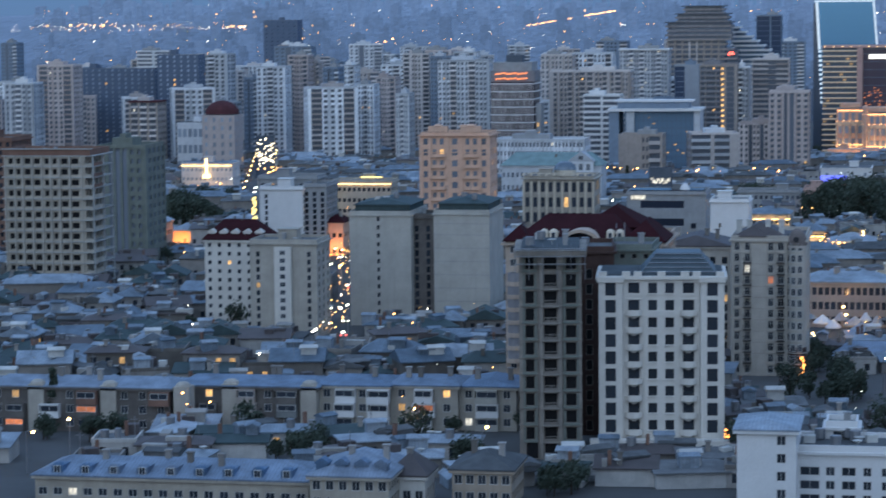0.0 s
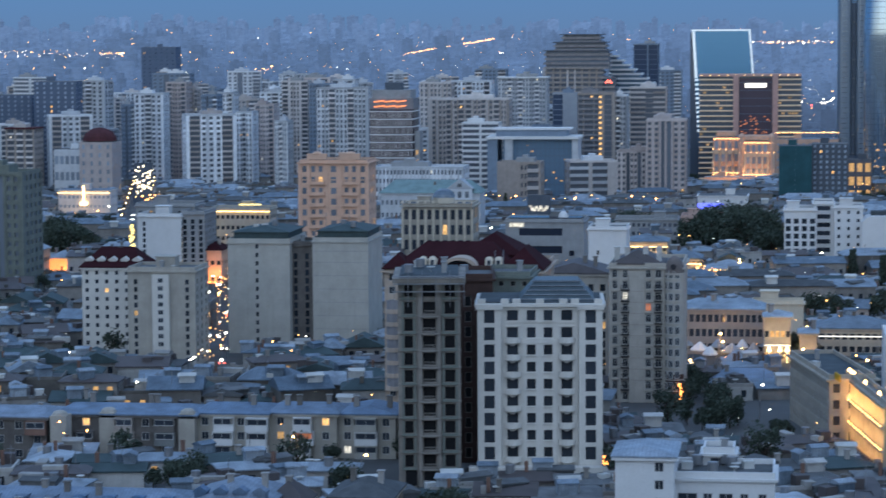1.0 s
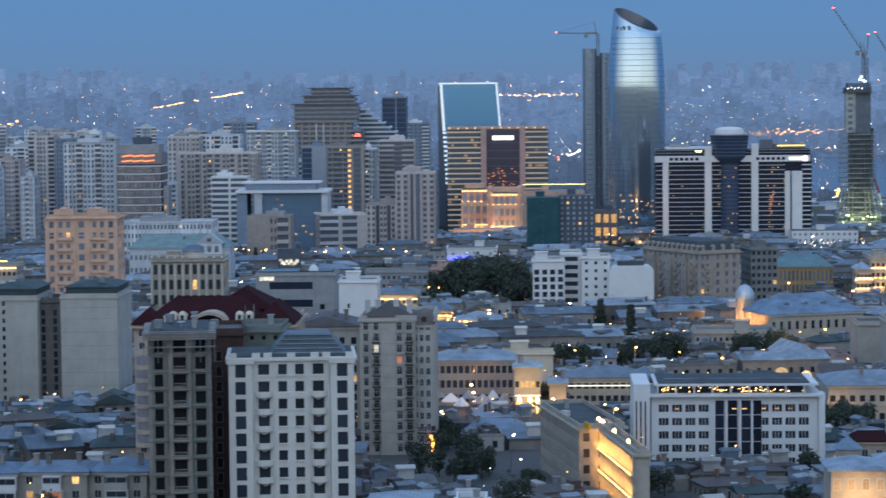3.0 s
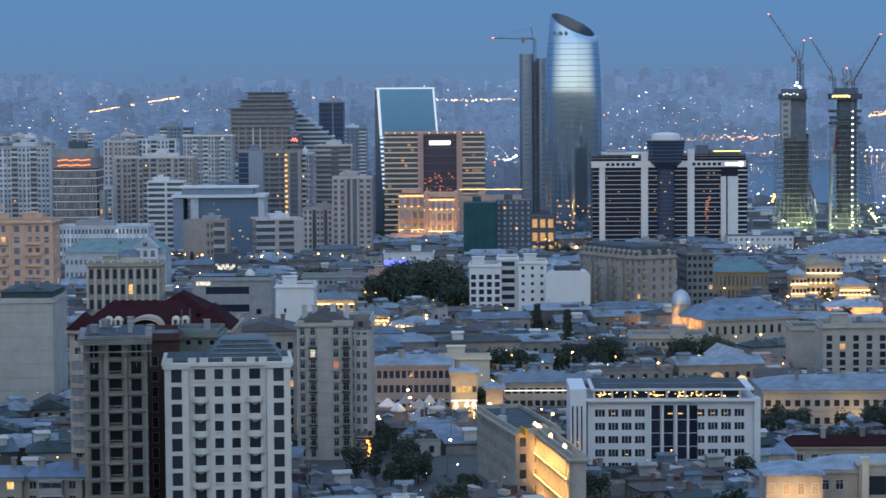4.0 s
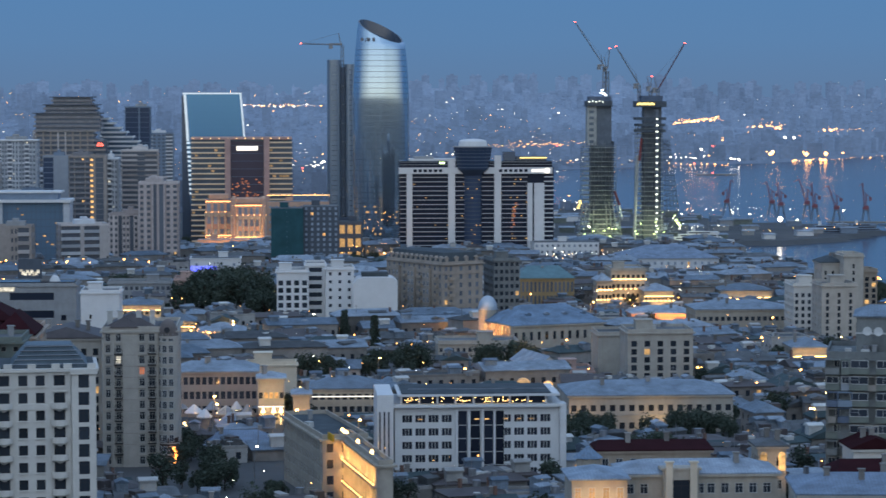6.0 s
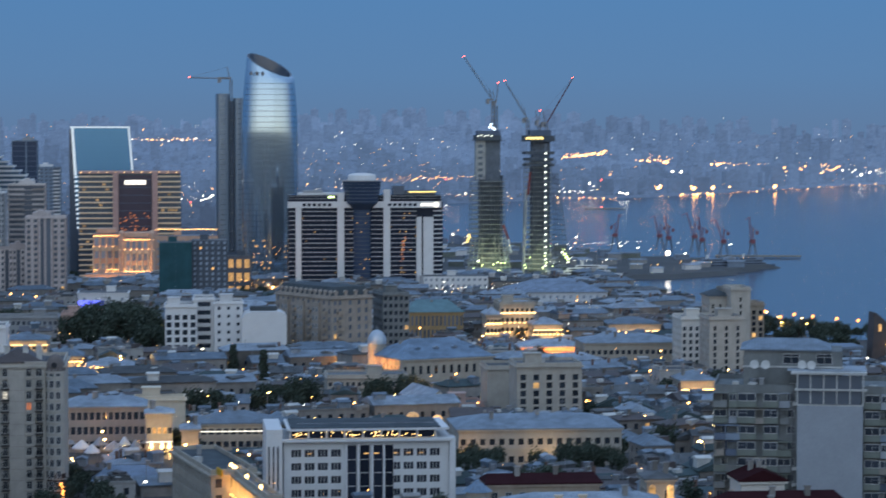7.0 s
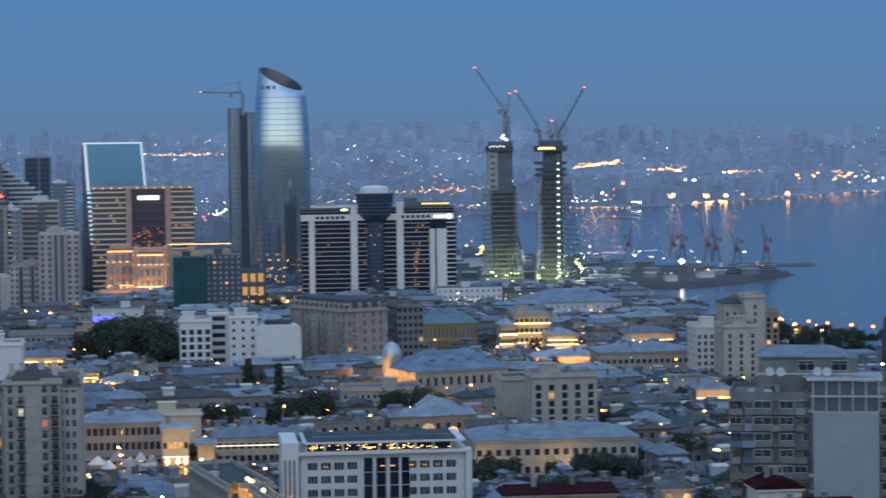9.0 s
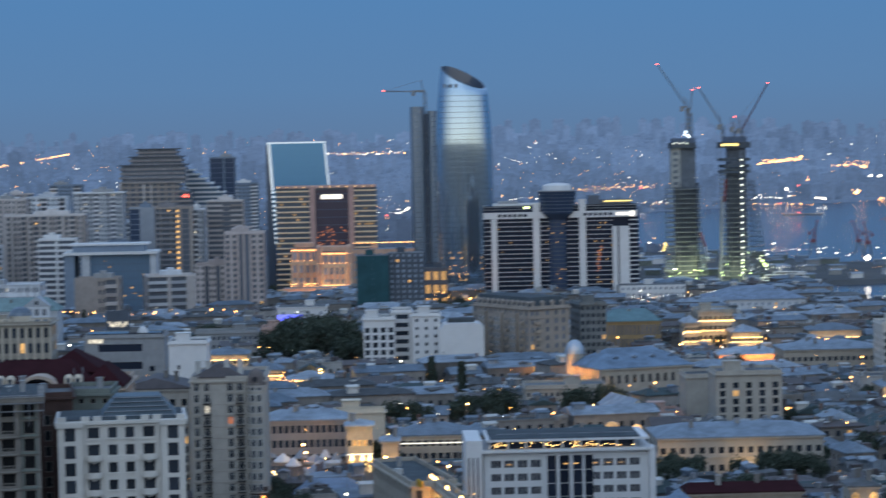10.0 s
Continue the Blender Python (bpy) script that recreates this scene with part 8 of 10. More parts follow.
def gilded(label, x, y, z, w, h, d, bays, ww):
    """Classical stone front in gold light: half columns, arches over the windows, a cornice on brackets."""
    b = lit_front("gilded_classical_building", label, x, y, z, w, h, d, "salmon", 4, bays, (h - 1.2, h * 0.30), 99, roof="flat", ww=ww, wh=h * 0.15, each=False, strength="lampgold2", cornice=1.2, bands=(h * 0.27, h * 0.74))
    me = shared(("half_column", round(h)), lambda: Form().tube(0, 0, 0.55, h * 0.28, h * 0.72, 8, 0.45).box(-0.8, 0.8, -0.8, 0.3, h * 0.72, h * 0.74), M["sandlight"])
    arch = shared(("window_arch", round(ww, 1)), lambda: Form().tube(0, 0, ww * 0.62, 0, 0.5, 12), M["sandlight"])
    for i in range(bays + 1):
        piece("half_column", me, b, pose(-w / 2 + i * w / bays, -0.45, 0))
        if i < bays:
            for k in (0.235, 0.72):
                piece("window_arch", arch, b, pose(-w / 2 + (i + 0.5) * w / bays, -0.05, h * k - 0.3, 90))
    part("attic", Form().box(-w * 0.36, w * 0.36, 1, d - 2, h + 0.6, h + 3.4), M["salmon"], b)
    return b


gilded("classical stone wing washed in gold light", -40.8, 1645.0, 3.7, 17.0, 33.4, 20, 4, 2.4)
b = gilded("classical stone block with gold-lit arcades", -21.1, 1632.0, 4.0, 22.0, 31.0, 22, 6, 2.0)
for u in (-9.6, 9.6):
    part("corner_turret", Form().tube(u, 0.5, 1.9, 0, 33.5, 12).dome(u, 0.5, 33.5, 2.1, 2.6, 12, 4), M["salmon"], b)
lit_front("gilded_classical_building", "low stone arcade with gold lights", -37.4, 1600.0, 4.7, 31.7, 8.9, 12, "salmon", 1, 12, (), 99, roof="flat", each=False, strength="lampgold2")
lit_front("gilded_classical_building", "stone wing with a gold-lit cornice", 11.3, 1690.0, 3.0, 41.8, 30.7, 22, "salmon", 6, 10, (35,), False, roof="flat", each=False, strength="lampgold2")


flood(-21.1, 1632.0, 4.0, 22.0, 31.8, 0, 11000, (1.0, 0.46, 0.13))
flood(-40.8, 1645.0, 3.7, 17.0, 34.3, 0, 4000, (1.0, 0.46, 0.13))
flood(-37.4, 1600.0, 4.7, 31.7, 8.9, 0, 2600, (1.0, 0.50, 0.18))


def hotel(x, y, z, w, h):
    """Black glass slab ruled by white floor lines, white piers and a glazed drum in the middle."""
    b = thing("black_glass_hotel", "black glass hotel with white floor lines and a glazed drum", "hotel", x, y, z)
    PLOTS.append((x, y, 0, w / 2, 24))
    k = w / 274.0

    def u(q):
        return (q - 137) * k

    part("glass_body", Form().box(-w / 2, w / 2, 0, 22, -3, h - 3.1), M["black"], b)
    n, st = 20, 2.72
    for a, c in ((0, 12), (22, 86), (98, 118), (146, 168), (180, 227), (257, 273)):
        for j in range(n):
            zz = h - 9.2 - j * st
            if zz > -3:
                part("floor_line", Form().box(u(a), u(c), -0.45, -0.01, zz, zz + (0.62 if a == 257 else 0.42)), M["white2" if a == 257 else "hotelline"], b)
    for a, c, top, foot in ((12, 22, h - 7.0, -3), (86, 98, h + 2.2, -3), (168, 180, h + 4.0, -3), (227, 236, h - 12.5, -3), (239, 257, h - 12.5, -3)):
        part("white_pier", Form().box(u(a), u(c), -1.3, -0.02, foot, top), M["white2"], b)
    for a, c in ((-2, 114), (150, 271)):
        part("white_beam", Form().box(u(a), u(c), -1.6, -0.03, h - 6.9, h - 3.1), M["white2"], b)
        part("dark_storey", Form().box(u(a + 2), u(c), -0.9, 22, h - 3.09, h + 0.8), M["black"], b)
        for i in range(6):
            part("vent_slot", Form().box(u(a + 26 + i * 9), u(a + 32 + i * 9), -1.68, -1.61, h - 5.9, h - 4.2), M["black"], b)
        for j in range(2):
            part("storey_line", Form().box(u(a + 2), u(c), -1.1, -0.91, h - 1.6 + 1.6 * j, h - 1.3 + 1.6 * j), M["grey"], b)
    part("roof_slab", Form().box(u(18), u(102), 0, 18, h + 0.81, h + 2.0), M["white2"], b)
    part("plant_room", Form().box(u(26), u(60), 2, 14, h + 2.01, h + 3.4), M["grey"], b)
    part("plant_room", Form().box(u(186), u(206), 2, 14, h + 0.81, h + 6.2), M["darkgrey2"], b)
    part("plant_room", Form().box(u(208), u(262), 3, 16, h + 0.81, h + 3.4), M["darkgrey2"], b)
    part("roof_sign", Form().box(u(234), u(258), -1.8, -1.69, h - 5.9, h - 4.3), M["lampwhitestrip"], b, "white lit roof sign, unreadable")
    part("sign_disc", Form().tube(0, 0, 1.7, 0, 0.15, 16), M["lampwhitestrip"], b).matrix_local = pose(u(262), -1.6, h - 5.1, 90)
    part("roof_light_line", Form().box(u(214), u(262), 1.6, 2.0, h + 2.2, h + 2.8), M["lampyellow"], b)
    part("storey_light", Form().box(u(70), u(80), -1.2, -1.11, h - 0.9, h + 0.1), M["lampgreen"], b)
    r = 16.5 * k
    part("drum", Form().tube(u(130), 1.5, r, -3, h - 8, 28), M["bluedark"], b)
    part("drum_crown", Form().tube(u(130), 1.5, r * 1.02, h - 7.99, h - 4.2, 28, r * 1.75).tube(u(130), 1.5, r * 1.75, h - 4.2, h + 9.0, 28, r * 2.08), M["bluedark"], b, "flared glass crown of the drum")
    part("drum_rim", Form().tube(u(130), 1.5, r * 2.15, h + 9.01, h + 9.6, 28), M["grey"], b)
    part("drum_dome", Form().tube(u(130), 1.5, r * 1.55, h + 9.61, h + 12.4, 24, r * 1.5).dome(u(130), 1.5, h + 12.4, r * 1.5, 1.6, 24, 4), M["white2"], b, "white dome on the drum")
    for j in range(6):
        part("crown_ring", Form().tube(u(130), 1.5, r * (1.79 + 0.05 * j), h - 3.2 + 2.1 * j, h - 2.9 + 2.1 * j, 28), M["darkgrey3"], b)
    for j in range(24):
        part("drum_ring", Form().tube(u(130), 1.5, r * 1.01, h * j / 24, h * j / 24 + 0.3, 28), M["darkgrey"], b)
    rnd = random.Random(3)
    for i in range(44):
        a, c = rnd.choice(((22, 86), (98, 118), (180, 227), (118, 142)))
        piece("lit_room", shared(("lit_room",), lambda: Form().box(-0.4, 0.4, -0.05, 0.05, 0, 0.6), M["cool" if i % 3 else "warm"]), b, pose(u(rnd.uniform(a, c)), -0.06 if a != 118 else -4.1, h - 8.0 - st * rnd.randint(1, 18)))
    # red streak reflected in the black glass, drawn with glowing panes
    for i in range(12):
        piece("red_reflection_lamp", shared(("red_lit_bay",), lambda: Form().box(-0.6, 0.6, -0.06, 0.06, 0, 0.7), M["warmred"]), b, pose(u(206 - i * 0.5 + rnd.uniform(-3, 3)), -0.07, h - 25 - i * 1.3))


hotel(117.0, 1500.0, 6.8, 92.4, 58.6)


def open_frame(b, w, h, flare, bays, m, top=1.0, y0=-0.46, slope=0.0):
    """Bare floors and columns of an unfinished tower: slab edges and a grid of props, wider towards the foot."""
    n = int(h * top / 3.4)
    posts = Form()

    def half(zz):
        q = max(0.0, 1 - zz / (h * 0.30))
        return w / 2 * (1.0 + flare * q * q) * (1.06 - 0.10 * zz / h)

    for j in range(n):
        z0, z1 = j * 3.4, j * 3.4 + 3.4
        a, c = half(z0), half(z1)
        part("floor_slab", Form().box(-a, a, y0 * 2 * a * 0.8, w * 0.4, z0, z0 + 0.42), M[m], b)
        for i in range(bays + 1):
            q = -1 + 2 * i / bays
            posts.bar((q * a, y0 * 2 * a * 0.8 + 0.2, z0), (q * c, y0 * 2 * c * 0.8 + 0.2, z1), 0.34)
            if i in (0, bays):
                posts.bar((q * a, w * 0.3, z0), (q * c, w * 0.3, z1), 0.34)
        posts.bar((-a, y0 * 2 * a * 0.8 + 0.1, z0 + 1.6), (a, y0 * 2 * a * 0.8 + 0.1, z0 + 1.6), 0.16)
    part("scaffold", posts, M["scaffold"], b, kind="stuff")


def work_lamps(b, spots, size, m):
    me = shared(("work_lamp", m, size), lambda: Form().box(-size, size, -0.2, 0.2, -size * 0.8, size * 0.8), M[m])
    for q in spots:
        piece("work_lamp", me, b, pose(*q))


def first_construction_tower(x, y, z):
    b = thing("tower_under_construction", "concrete tower under construction with open flared floors and cranes", "skyscraper", x, y, z)
    PLOTS.append((x, y - 14, 0, 16, 28))
    w, h = 23.0, 100.0
    part("core", Form().box(-5.5, 9.0, -4, 8, -3, 94), M["sitegrey"], b, "dark netted concrete core")
    part("panelled_side", Form().box(-8.6, -2.0, -6, 4, 66, 94), M["concretepale"], b, "pale concrete shaft with square holes")
    for j in range(6):
        part("shaft_hole", Form().box(-7.2, -4.0, -6.12, -6.0, 68 + j * 4.2, 70.0 + j * 4.2), M["sitegrey"], b)
    open_frame(b, w, 98, 0.30, 9, "sitefloor", 0.70)
    for s in (-1, 1):
        for i in range(4):
            part("raking_prop", Form().bar((s * (15.5 - i * 3.4), -13, 0), (s * (12.0 - i * 2.6), -9.5, 26), 0.5), M["sitefloor"], b)
    net = Form()
    for j in range(20):
        net.box(10.0, 10.5, -7, 6, 2 + j * 3.4, 4.6 + j * 3.4)
    part("safety_net", net, M["mesh"], b, kind="stuff")
    part("working_deck", Form().box(-9.6, 9.6, -8, 8, 94.01, 94.6).loop(-9.0, 9.0, -8, 8, 0.3, 94.6, 97.8), M["mesh"], b, "netted working deck")
    part("formwork", Form().box(-7.5, 8.5, -6, 6, 95.01, 101.0), M["darkgrey3"], b)
    work_lamps(b, [(-7.5 + 2.4 * i, -9.2, 97.2 + 0.6 * (i % 2)) for i in range(5)], 0.45, "lampwhite2")
    work_lamps(b, [(1.0, -6.4, 103.5), (3.2, -6.4, 103.0), (2.0, -6.3, 105.4), (4.4, -6.4, 102.0)], 0.8, "lampcool2")
    rnd = random.Random(4)
    work_lamps(b, [(rnd.uniform(-13, 13), -13.2, rnd.uniform(0, 9)) for _ in range(14)], 0.4, "lampgreen")
    work_lamps(b, [(-15.2, -13, 24), (-14.2, -13, 25.6), (-15.8, -13, 22.2), (-14.6, -13, 27)], 0.8, "lampyellow")
    part("red_hoarding", Form().bar((10.5, -11, 34), (14.0, -11, 24), 1.1), M["sitered"], b, "red chute")
    part("white_chute", Form().bar((14.0, -11, 24), (16.0, -11, 14), 0.9), M["white2"], b)
    crane(b, 4.4, 2, 98, 24.5, 5, -21.5, 31, 8, False)
    crane(b, 7.0, 4, 98, 23, 3, 3.8, 14, 60, False)


def second_construction_tower(x, y, z):
    b = thing("tower_under_construction", "concrete tower under construction with lit hoist and red-tipped crane", "skyscraper", x, y, z)
    PLOTS.append((x, y - 12, 0, 16, 26))
    w, h = 18.0, 100.0
    part("core", Form().box(-4.0, 8.5, -3, 8, -3, 94), M["sitegrey"], b, "dark netted concrete core")
    open_frame(b, w, 96, 0.12, 7, "sitefloor", 0.86)
    part("pale_shaft", Form().bar((-11.2, -8, -2), (-9.0, -8, 60), 1.5), M["concretepale"], b, "leaning pale concrete edge")
    side = Form()
    for j in range(18):
        a = 1 - j / 26
        for i in range(5):
            side.bar((9.5 + 3.2 * i * a, -5, 6 + j * 3.6), (9.5 + 3.2 * i * a, -5, 9.6 + j * 3.6), 0.3)
        side.bar((9.5, -5, 6 + j * 3.6), (9.5 + 13.5 * a, -5, 6 + j * 3.6), 0.35).bar((9.5, -5, 6 + j * 3.6), (9.5 + 13.5 * a, -5, 9.6 + j * 3.6), 0.2)
    part("side_scaffold", side, M["mesh"], b, "dark scaffold beside the tower", kind="stuff")
    work_lamps(b, [(4.4, -9.5, 6 + j * 4.4) for j in range(19)], 0.62, "lampwhite2")
    part("hoist_mast", Form().box(3.6, 5.2, -9.2, -8.6, 0, 92), M["sitegrey"], b)
    for zz, a in ((76.0, 9.6), (80.0, 9.2), (84.5, 9.8)):
        part("net_deck", Form().loop(-a, a + 1.0, -9.6, 9, 0.5, zz, zz + 1.8), M["mesh"], b)
    part("red_chute", Form().bar((-8.0, -9.6, 56), (-6.6, -9.6, 72), 1.2), M["sitered"], b, "faded red chute")
    part("working_deck", Form().box(-10.2, 11, -9.5, 9, 93.5, 94.6).loop(-10.2, 11, -9.5, 9, 0.4, 94.6, 97.6), M["mesh"], b, "netted working deck")
    part("formwork", Form().box(-6, 9, -5, 7, 94.61, 101.5), M["darkgrey3"], b)
    work_lamps(b, [(-9.0 + 1.35 * i, -9.8, 95.6 + 0.5 * (i % 2)) for i in range(9)], 0.8, "lampyellow")
    rnd = random.Random(9)
    work_lamps(b, [(rnd.uniform(-11, 18), -11.2, rnd.uniform(-1, 14)) for _ in range(10)], 0.4, "lampgreen")
    work_lamps(b, [(19.6, -9, 12), (18.2, -9, 14), (20.8, -9, 10.5)], 0.8, "lampgreen")
    crane(b, 7.0, 4, 94, 12, 4, 19.5, 32.5, 8, True)
    crane(b, -6.5, 4, 94, 15, 4, -17, 27, 8, False)
    crane(b, 2.0, 6, 94, 13, 3, 3, 8, 70, False)


for sx, sy in ((225.5, 1780.0), (262.0, 1760.0)):
    lamp = bpy.data.lights.new("site_floodlight", "POINT")
    lamp.energy, lamp.color, lamp.shadow_soft_size = 17000, (0.92, 1.0, 0.55), 0.6
    new("site_floodlight", lamp).matrix_world = pose(sx, sy - 24, 9.0)
first_construction_tower(225.5, 1780.0, 3.0)
second_construction_tower(258.9, 1760.0, 3.0)


# ---- towers of the middle distance, many and alike ----
def far_towers():
    rnd = random.Random(17)
    spots = []
    for k in range(150):
        x, y = rnd.uniform(-700, -40), rnd.uniform(1480, 2450)
        a = x / y
        if not (-0.37 < a < -0.045):
            continue
        if any(abs(x - p) < 26 and abs(y - q) < 34 for p, q in spots) or not free(x, y, 16):
            continue
        spots.append((x, y))
        w = rnd.uniform(18, 34)
        # lower towards the front rows, so that the rows behind show over them
        h = rnd.uniform(30, 50) if y < 1750 else rnd.uniform(42, 70)
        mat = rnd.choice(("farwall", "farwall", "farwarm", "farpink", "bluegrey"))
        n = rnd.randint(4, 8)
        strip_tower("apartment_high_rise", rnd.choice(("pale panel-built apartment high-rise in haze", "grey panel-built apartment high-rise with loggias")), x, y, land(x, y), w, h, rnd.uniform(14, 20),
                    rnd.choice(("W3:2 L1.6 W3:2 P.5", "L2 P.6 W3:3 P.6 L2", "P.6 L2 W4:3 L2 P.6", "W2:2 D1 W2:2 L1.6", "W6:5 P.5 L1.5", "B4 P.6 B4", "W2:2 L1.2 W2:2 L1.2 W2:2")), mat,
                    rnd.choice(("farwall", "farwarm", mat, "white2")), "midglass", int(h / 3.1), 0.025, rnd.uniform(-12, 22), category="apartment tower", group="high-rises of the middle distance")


far_towers()


# ---- lit signs and courtyards ----
def light_cluster(name, label, mat, x, y, z, wx, wz, n, size, seed, turn=0.0):
    """Lanterns and lit signs hung close together along a street front."""
    rnd = random.Random(seed)
    b = thing(name, label, "lights", x, y, z, turn)
    PLOTS.append((x, y - 20, turn, wx / 2, 24))
    GAPS.append((x, y - 110, turn, wx / 2 + 2, 110))
    part("sign_frame", Form().box(-wx / 2, wx / 2, 0.2, 0.5, -1, wz), M["darkgrey2"], b)
    me = shared(("lantern_panel", mat, size), lambda: Form().box(-size, size, -0.2, 0.15, -size, size), M[mat])
    for i in range(n):
        piece("lantern_panel", me, b, pose(rnd.uniform(-0.46, 0.46) * wx, 0, wz * rnd.uniform(0.05, 0.95)))


light_cluster("avenue_lights", "dense bright shop and traffic lights along an avenue", "lampbright", -363.9, 1390.0, 8.6, 11, 25, 70, 0.26, 1)
light_cluster("avenue_lights", "warm lamps at the foot of an avenue", "lampwarm", -362.5, 1388.0, 8.0, 14, 8, 16, 0.3, 2)
light_cluster("tent_cafe_lights", "white lights below a market tent", "lampbright2", -22.2, 600.0, 26.4, 4.5, 2.6, 12, 0.25, 4)
b = lit_front("gold_edged_hall", "long low hall with a gold light line under its roof", -358.6, 1250.0, 12.3, 27.3, 14.2, 14, "farwarm", 3, 12, (13.2,), False, roof="flat", strength="lampgold", wash=0.3, each=False)
part("lit_portal", Form().box(-1.8, 1.8, -1.2, -0.9, 7.0, 8.6).box(-0.4, 0.4, -1.2, -0.9, 8.6, 17.0), M["lampgold"], b, "bright lit portal with a tall sign")
b = lit_front("gold_edged_hall", "stone house with a gold light line along its roof edge", -221.6, 1000.0, 17.7, 24.7, 17.4, 14, "sand", 4, 12, (16.9,), False, roof="flat", strength="lampgold", wash=0.2, each=False)
part("upper_light", Form().box(-1.0, 8.0, 3.0, 3.4, 19.3, 19.8), M["lampyellow"], b)
part("sign_column", Form().box(-12.2, -11.2, -1.4, -0.9, 6.0, 16.5), M["lampyellow"], b, "tall yellow lit sign")
light_cluster("gold_sign_column", "column of yellow lit sign boxes", "lampyellow", -234.8, 880.0, 29.4, 1.6, 10, 14, 0.4, 9)
light_cluster("doorway_lantern", "glowing amber lantern by a doorway", "lamporange", -22.9, 535.0, 27.8, 0.8, 4.5, 8, 0.28, 10)
light_cluster("doorway_lantern", "glowing amber shop window", "lamporange", -32.6, 440.0, 29.9, 1.7, 3.0, 8, 0.35, 11)


# ---- old town houses ----
def house_kinds(seed, n, big, low=False, tin=0.66):
    """Forms of town houses, each a list of (part name, form, material)."""
    rnd = random.Random(seed)
    kinds = []
    for _ in range(n):
        w, d = (rnd.uniform(11, 25), rnd.uniform(9, 15)) if big else (rnd.uniform(6, 13), rnd.uniform(6, 11))
        h = rnd.choice((4.5, 5.5, 6.5, 7.5, 9.0)) if big else rnd.choice((3.0, 3.2, 3.4, 3.8, 4.2, 5.6, 6.4))
        h = rnd.choice((2.6, 2.8, 3.0, 3.3)) if low else h
        roof = rnd.choice(("hip", "hip", "hip", "gable", "gable", "flat", "shed"))
        st = 3.1
        rows = [(st * j + 1.0, st * j + 2.5) for j in range(int(h / st)) if st * j + 2.6 < h]
        wall, dark, lit = Form(), Form(), Form()
        wall.share = True
        for (length, place, _t), cols in zip(sides(w, d), (even(w, max(2, int(w / 2.8)), 1.1), even(d, 3, 1.1), even(d, 3, 1.1))):
            wall.skin(place, length, -5, h, cols, rows, 0.25)
            for a, c in cols:
                for h0, h1 in rows:
                    p, q = place(a, -0.12), place(c, -0.25)
                    (lit if rnd.random() < 0.05 else dark).box(min(p[0], q[0]), max(p[0], q[0]), min(p[1], q[1]), max(p[1], q[1]), h0, h1)
        wall.poly((-w / 2, d, -5), (-w / 2, d, h), (w / 2, d, h), (w / 2, d, -5))
        wall.poly((-w / 2, 0, h), (w / 2, 0, h), (w / 2, d, h), (-w / 2, d, h))
        parts = [("wall", wall, rnd.choice(("housewall", "housewall", "housewall2"))), ("window_panes", dark, "glass")]
        if lit.v:
            parts.append(("lit_window_panes", lit, "warm"))
        sheet = "tin" if rnd.random() < tin else rnd.choice(("rooffelt", "roofbrown", "roofgreen"))
        rise = rnd.uniform(0.6, 1.0) if low else rnd.uniform(1.0, 2.4)
        if roof == "flat":
            parts.append(("roof", Form().box(-w / 2 + 0.3, w / 2 - 0.3, 0.3, d - 0.3, h + 0.01, h + 0.2), "rooffelt"))
            parts.append(("parapet", Form().loop(-w / 2 - 0.1, w / 2 + 0.1, -0.1, d + 0.1, 0.35, h + 0.005, h + 0.7), parts[0][2]))
        elif roof == "shed":
            f = Form()
            f.v = [(-w / 2 - 0.4, -0.5, h), (w / 2 + 0.4, -0.5, h), (w / 2 + 0.4, d + 0.4, h + rise), (-w / 2 - 0.4, d + 0.4, h + rise)]
            f.v += [(a, c, e + 0.2) for a, c, e in f.v]
            f.f = [(4, 5, 6, 7), (0, 1, 5, 4), (1, 2, 6, 5), (2, 3, 7, 6), (3, 0, 4, 7), (3, 2, 1, 0)]
            parts.append(("roof", f, sheet))
        else:
            parts.append(("roof", Form().hip(-w / 2 - 0.5, w / 2 + 0.5, -0.5, d + 0.5, h + 0.28, rise, 0 if roof == "gable" else rnd.uniform(2, min(w, d) / 2)), sheet))
        top = h + (0.2 if roof == "flat" else 0.9)
        for _k in range(1):
            u, v, q = rnd.uniform(-0.4, 0.3) * w, rnd.uniform(0.15, 0.7) * d, rnd.random()
            if q < 0.4:
                parts.append(("chimney", Form().box(u - 0.4, u + 0.4, v - 0.4, v + 0.4, h, top + 1.5).box(u - 0.55, u + 0.55, v - 0.55, v + 0.55, top + 1.5, top + 1.7), "housewall"))
            elif q < 0.8:
                parts.append(("roof_hut", Form().box(u - 1.6, u + 1.6, v - 1.2, v + 1.2, h, top + 1.6).hip(u - 1.9, u + 1.9, v - 1.5, v + 1.5, top + 1.88, 0.5, 0), rnd.choice(("tin", "housewall2", "frame"))))
            else:
                parts.append(("water_tank", Form().tube(u, v, 0.8, h, top + 1.3, 10), "steel"))
        if rnd.random() < 0.3:
            e = rnd.choice((-1, 1)) * w / 2
            parts.append(("lean_to", Form().box(min(e, e * 1.3), max(e, e * 1.3), 0.6, d * 0.7, -5, h * 0.55).hip(min(e, e * 1.32), max(e, e * 1.32), 0.3, d * 0.75, h * 0.55 + 0.3, 0.7, 0), "tin"))
        label = {"hip": "old town house with a grey-blue hipped sheet roof", "gable": "old town house with a grey-blue pitched sheet roof", "shed": "old town house with a sloping lean-to roof", "flat": "old town house with a weathered flat roof"}[roof]
        if sheet in ("roofgreen", "roofbrown") and roof != "flat":
            label = "old town house with a dark weathered pitched roof"
        kinds.append((label, parts, w, d))
    return kinds


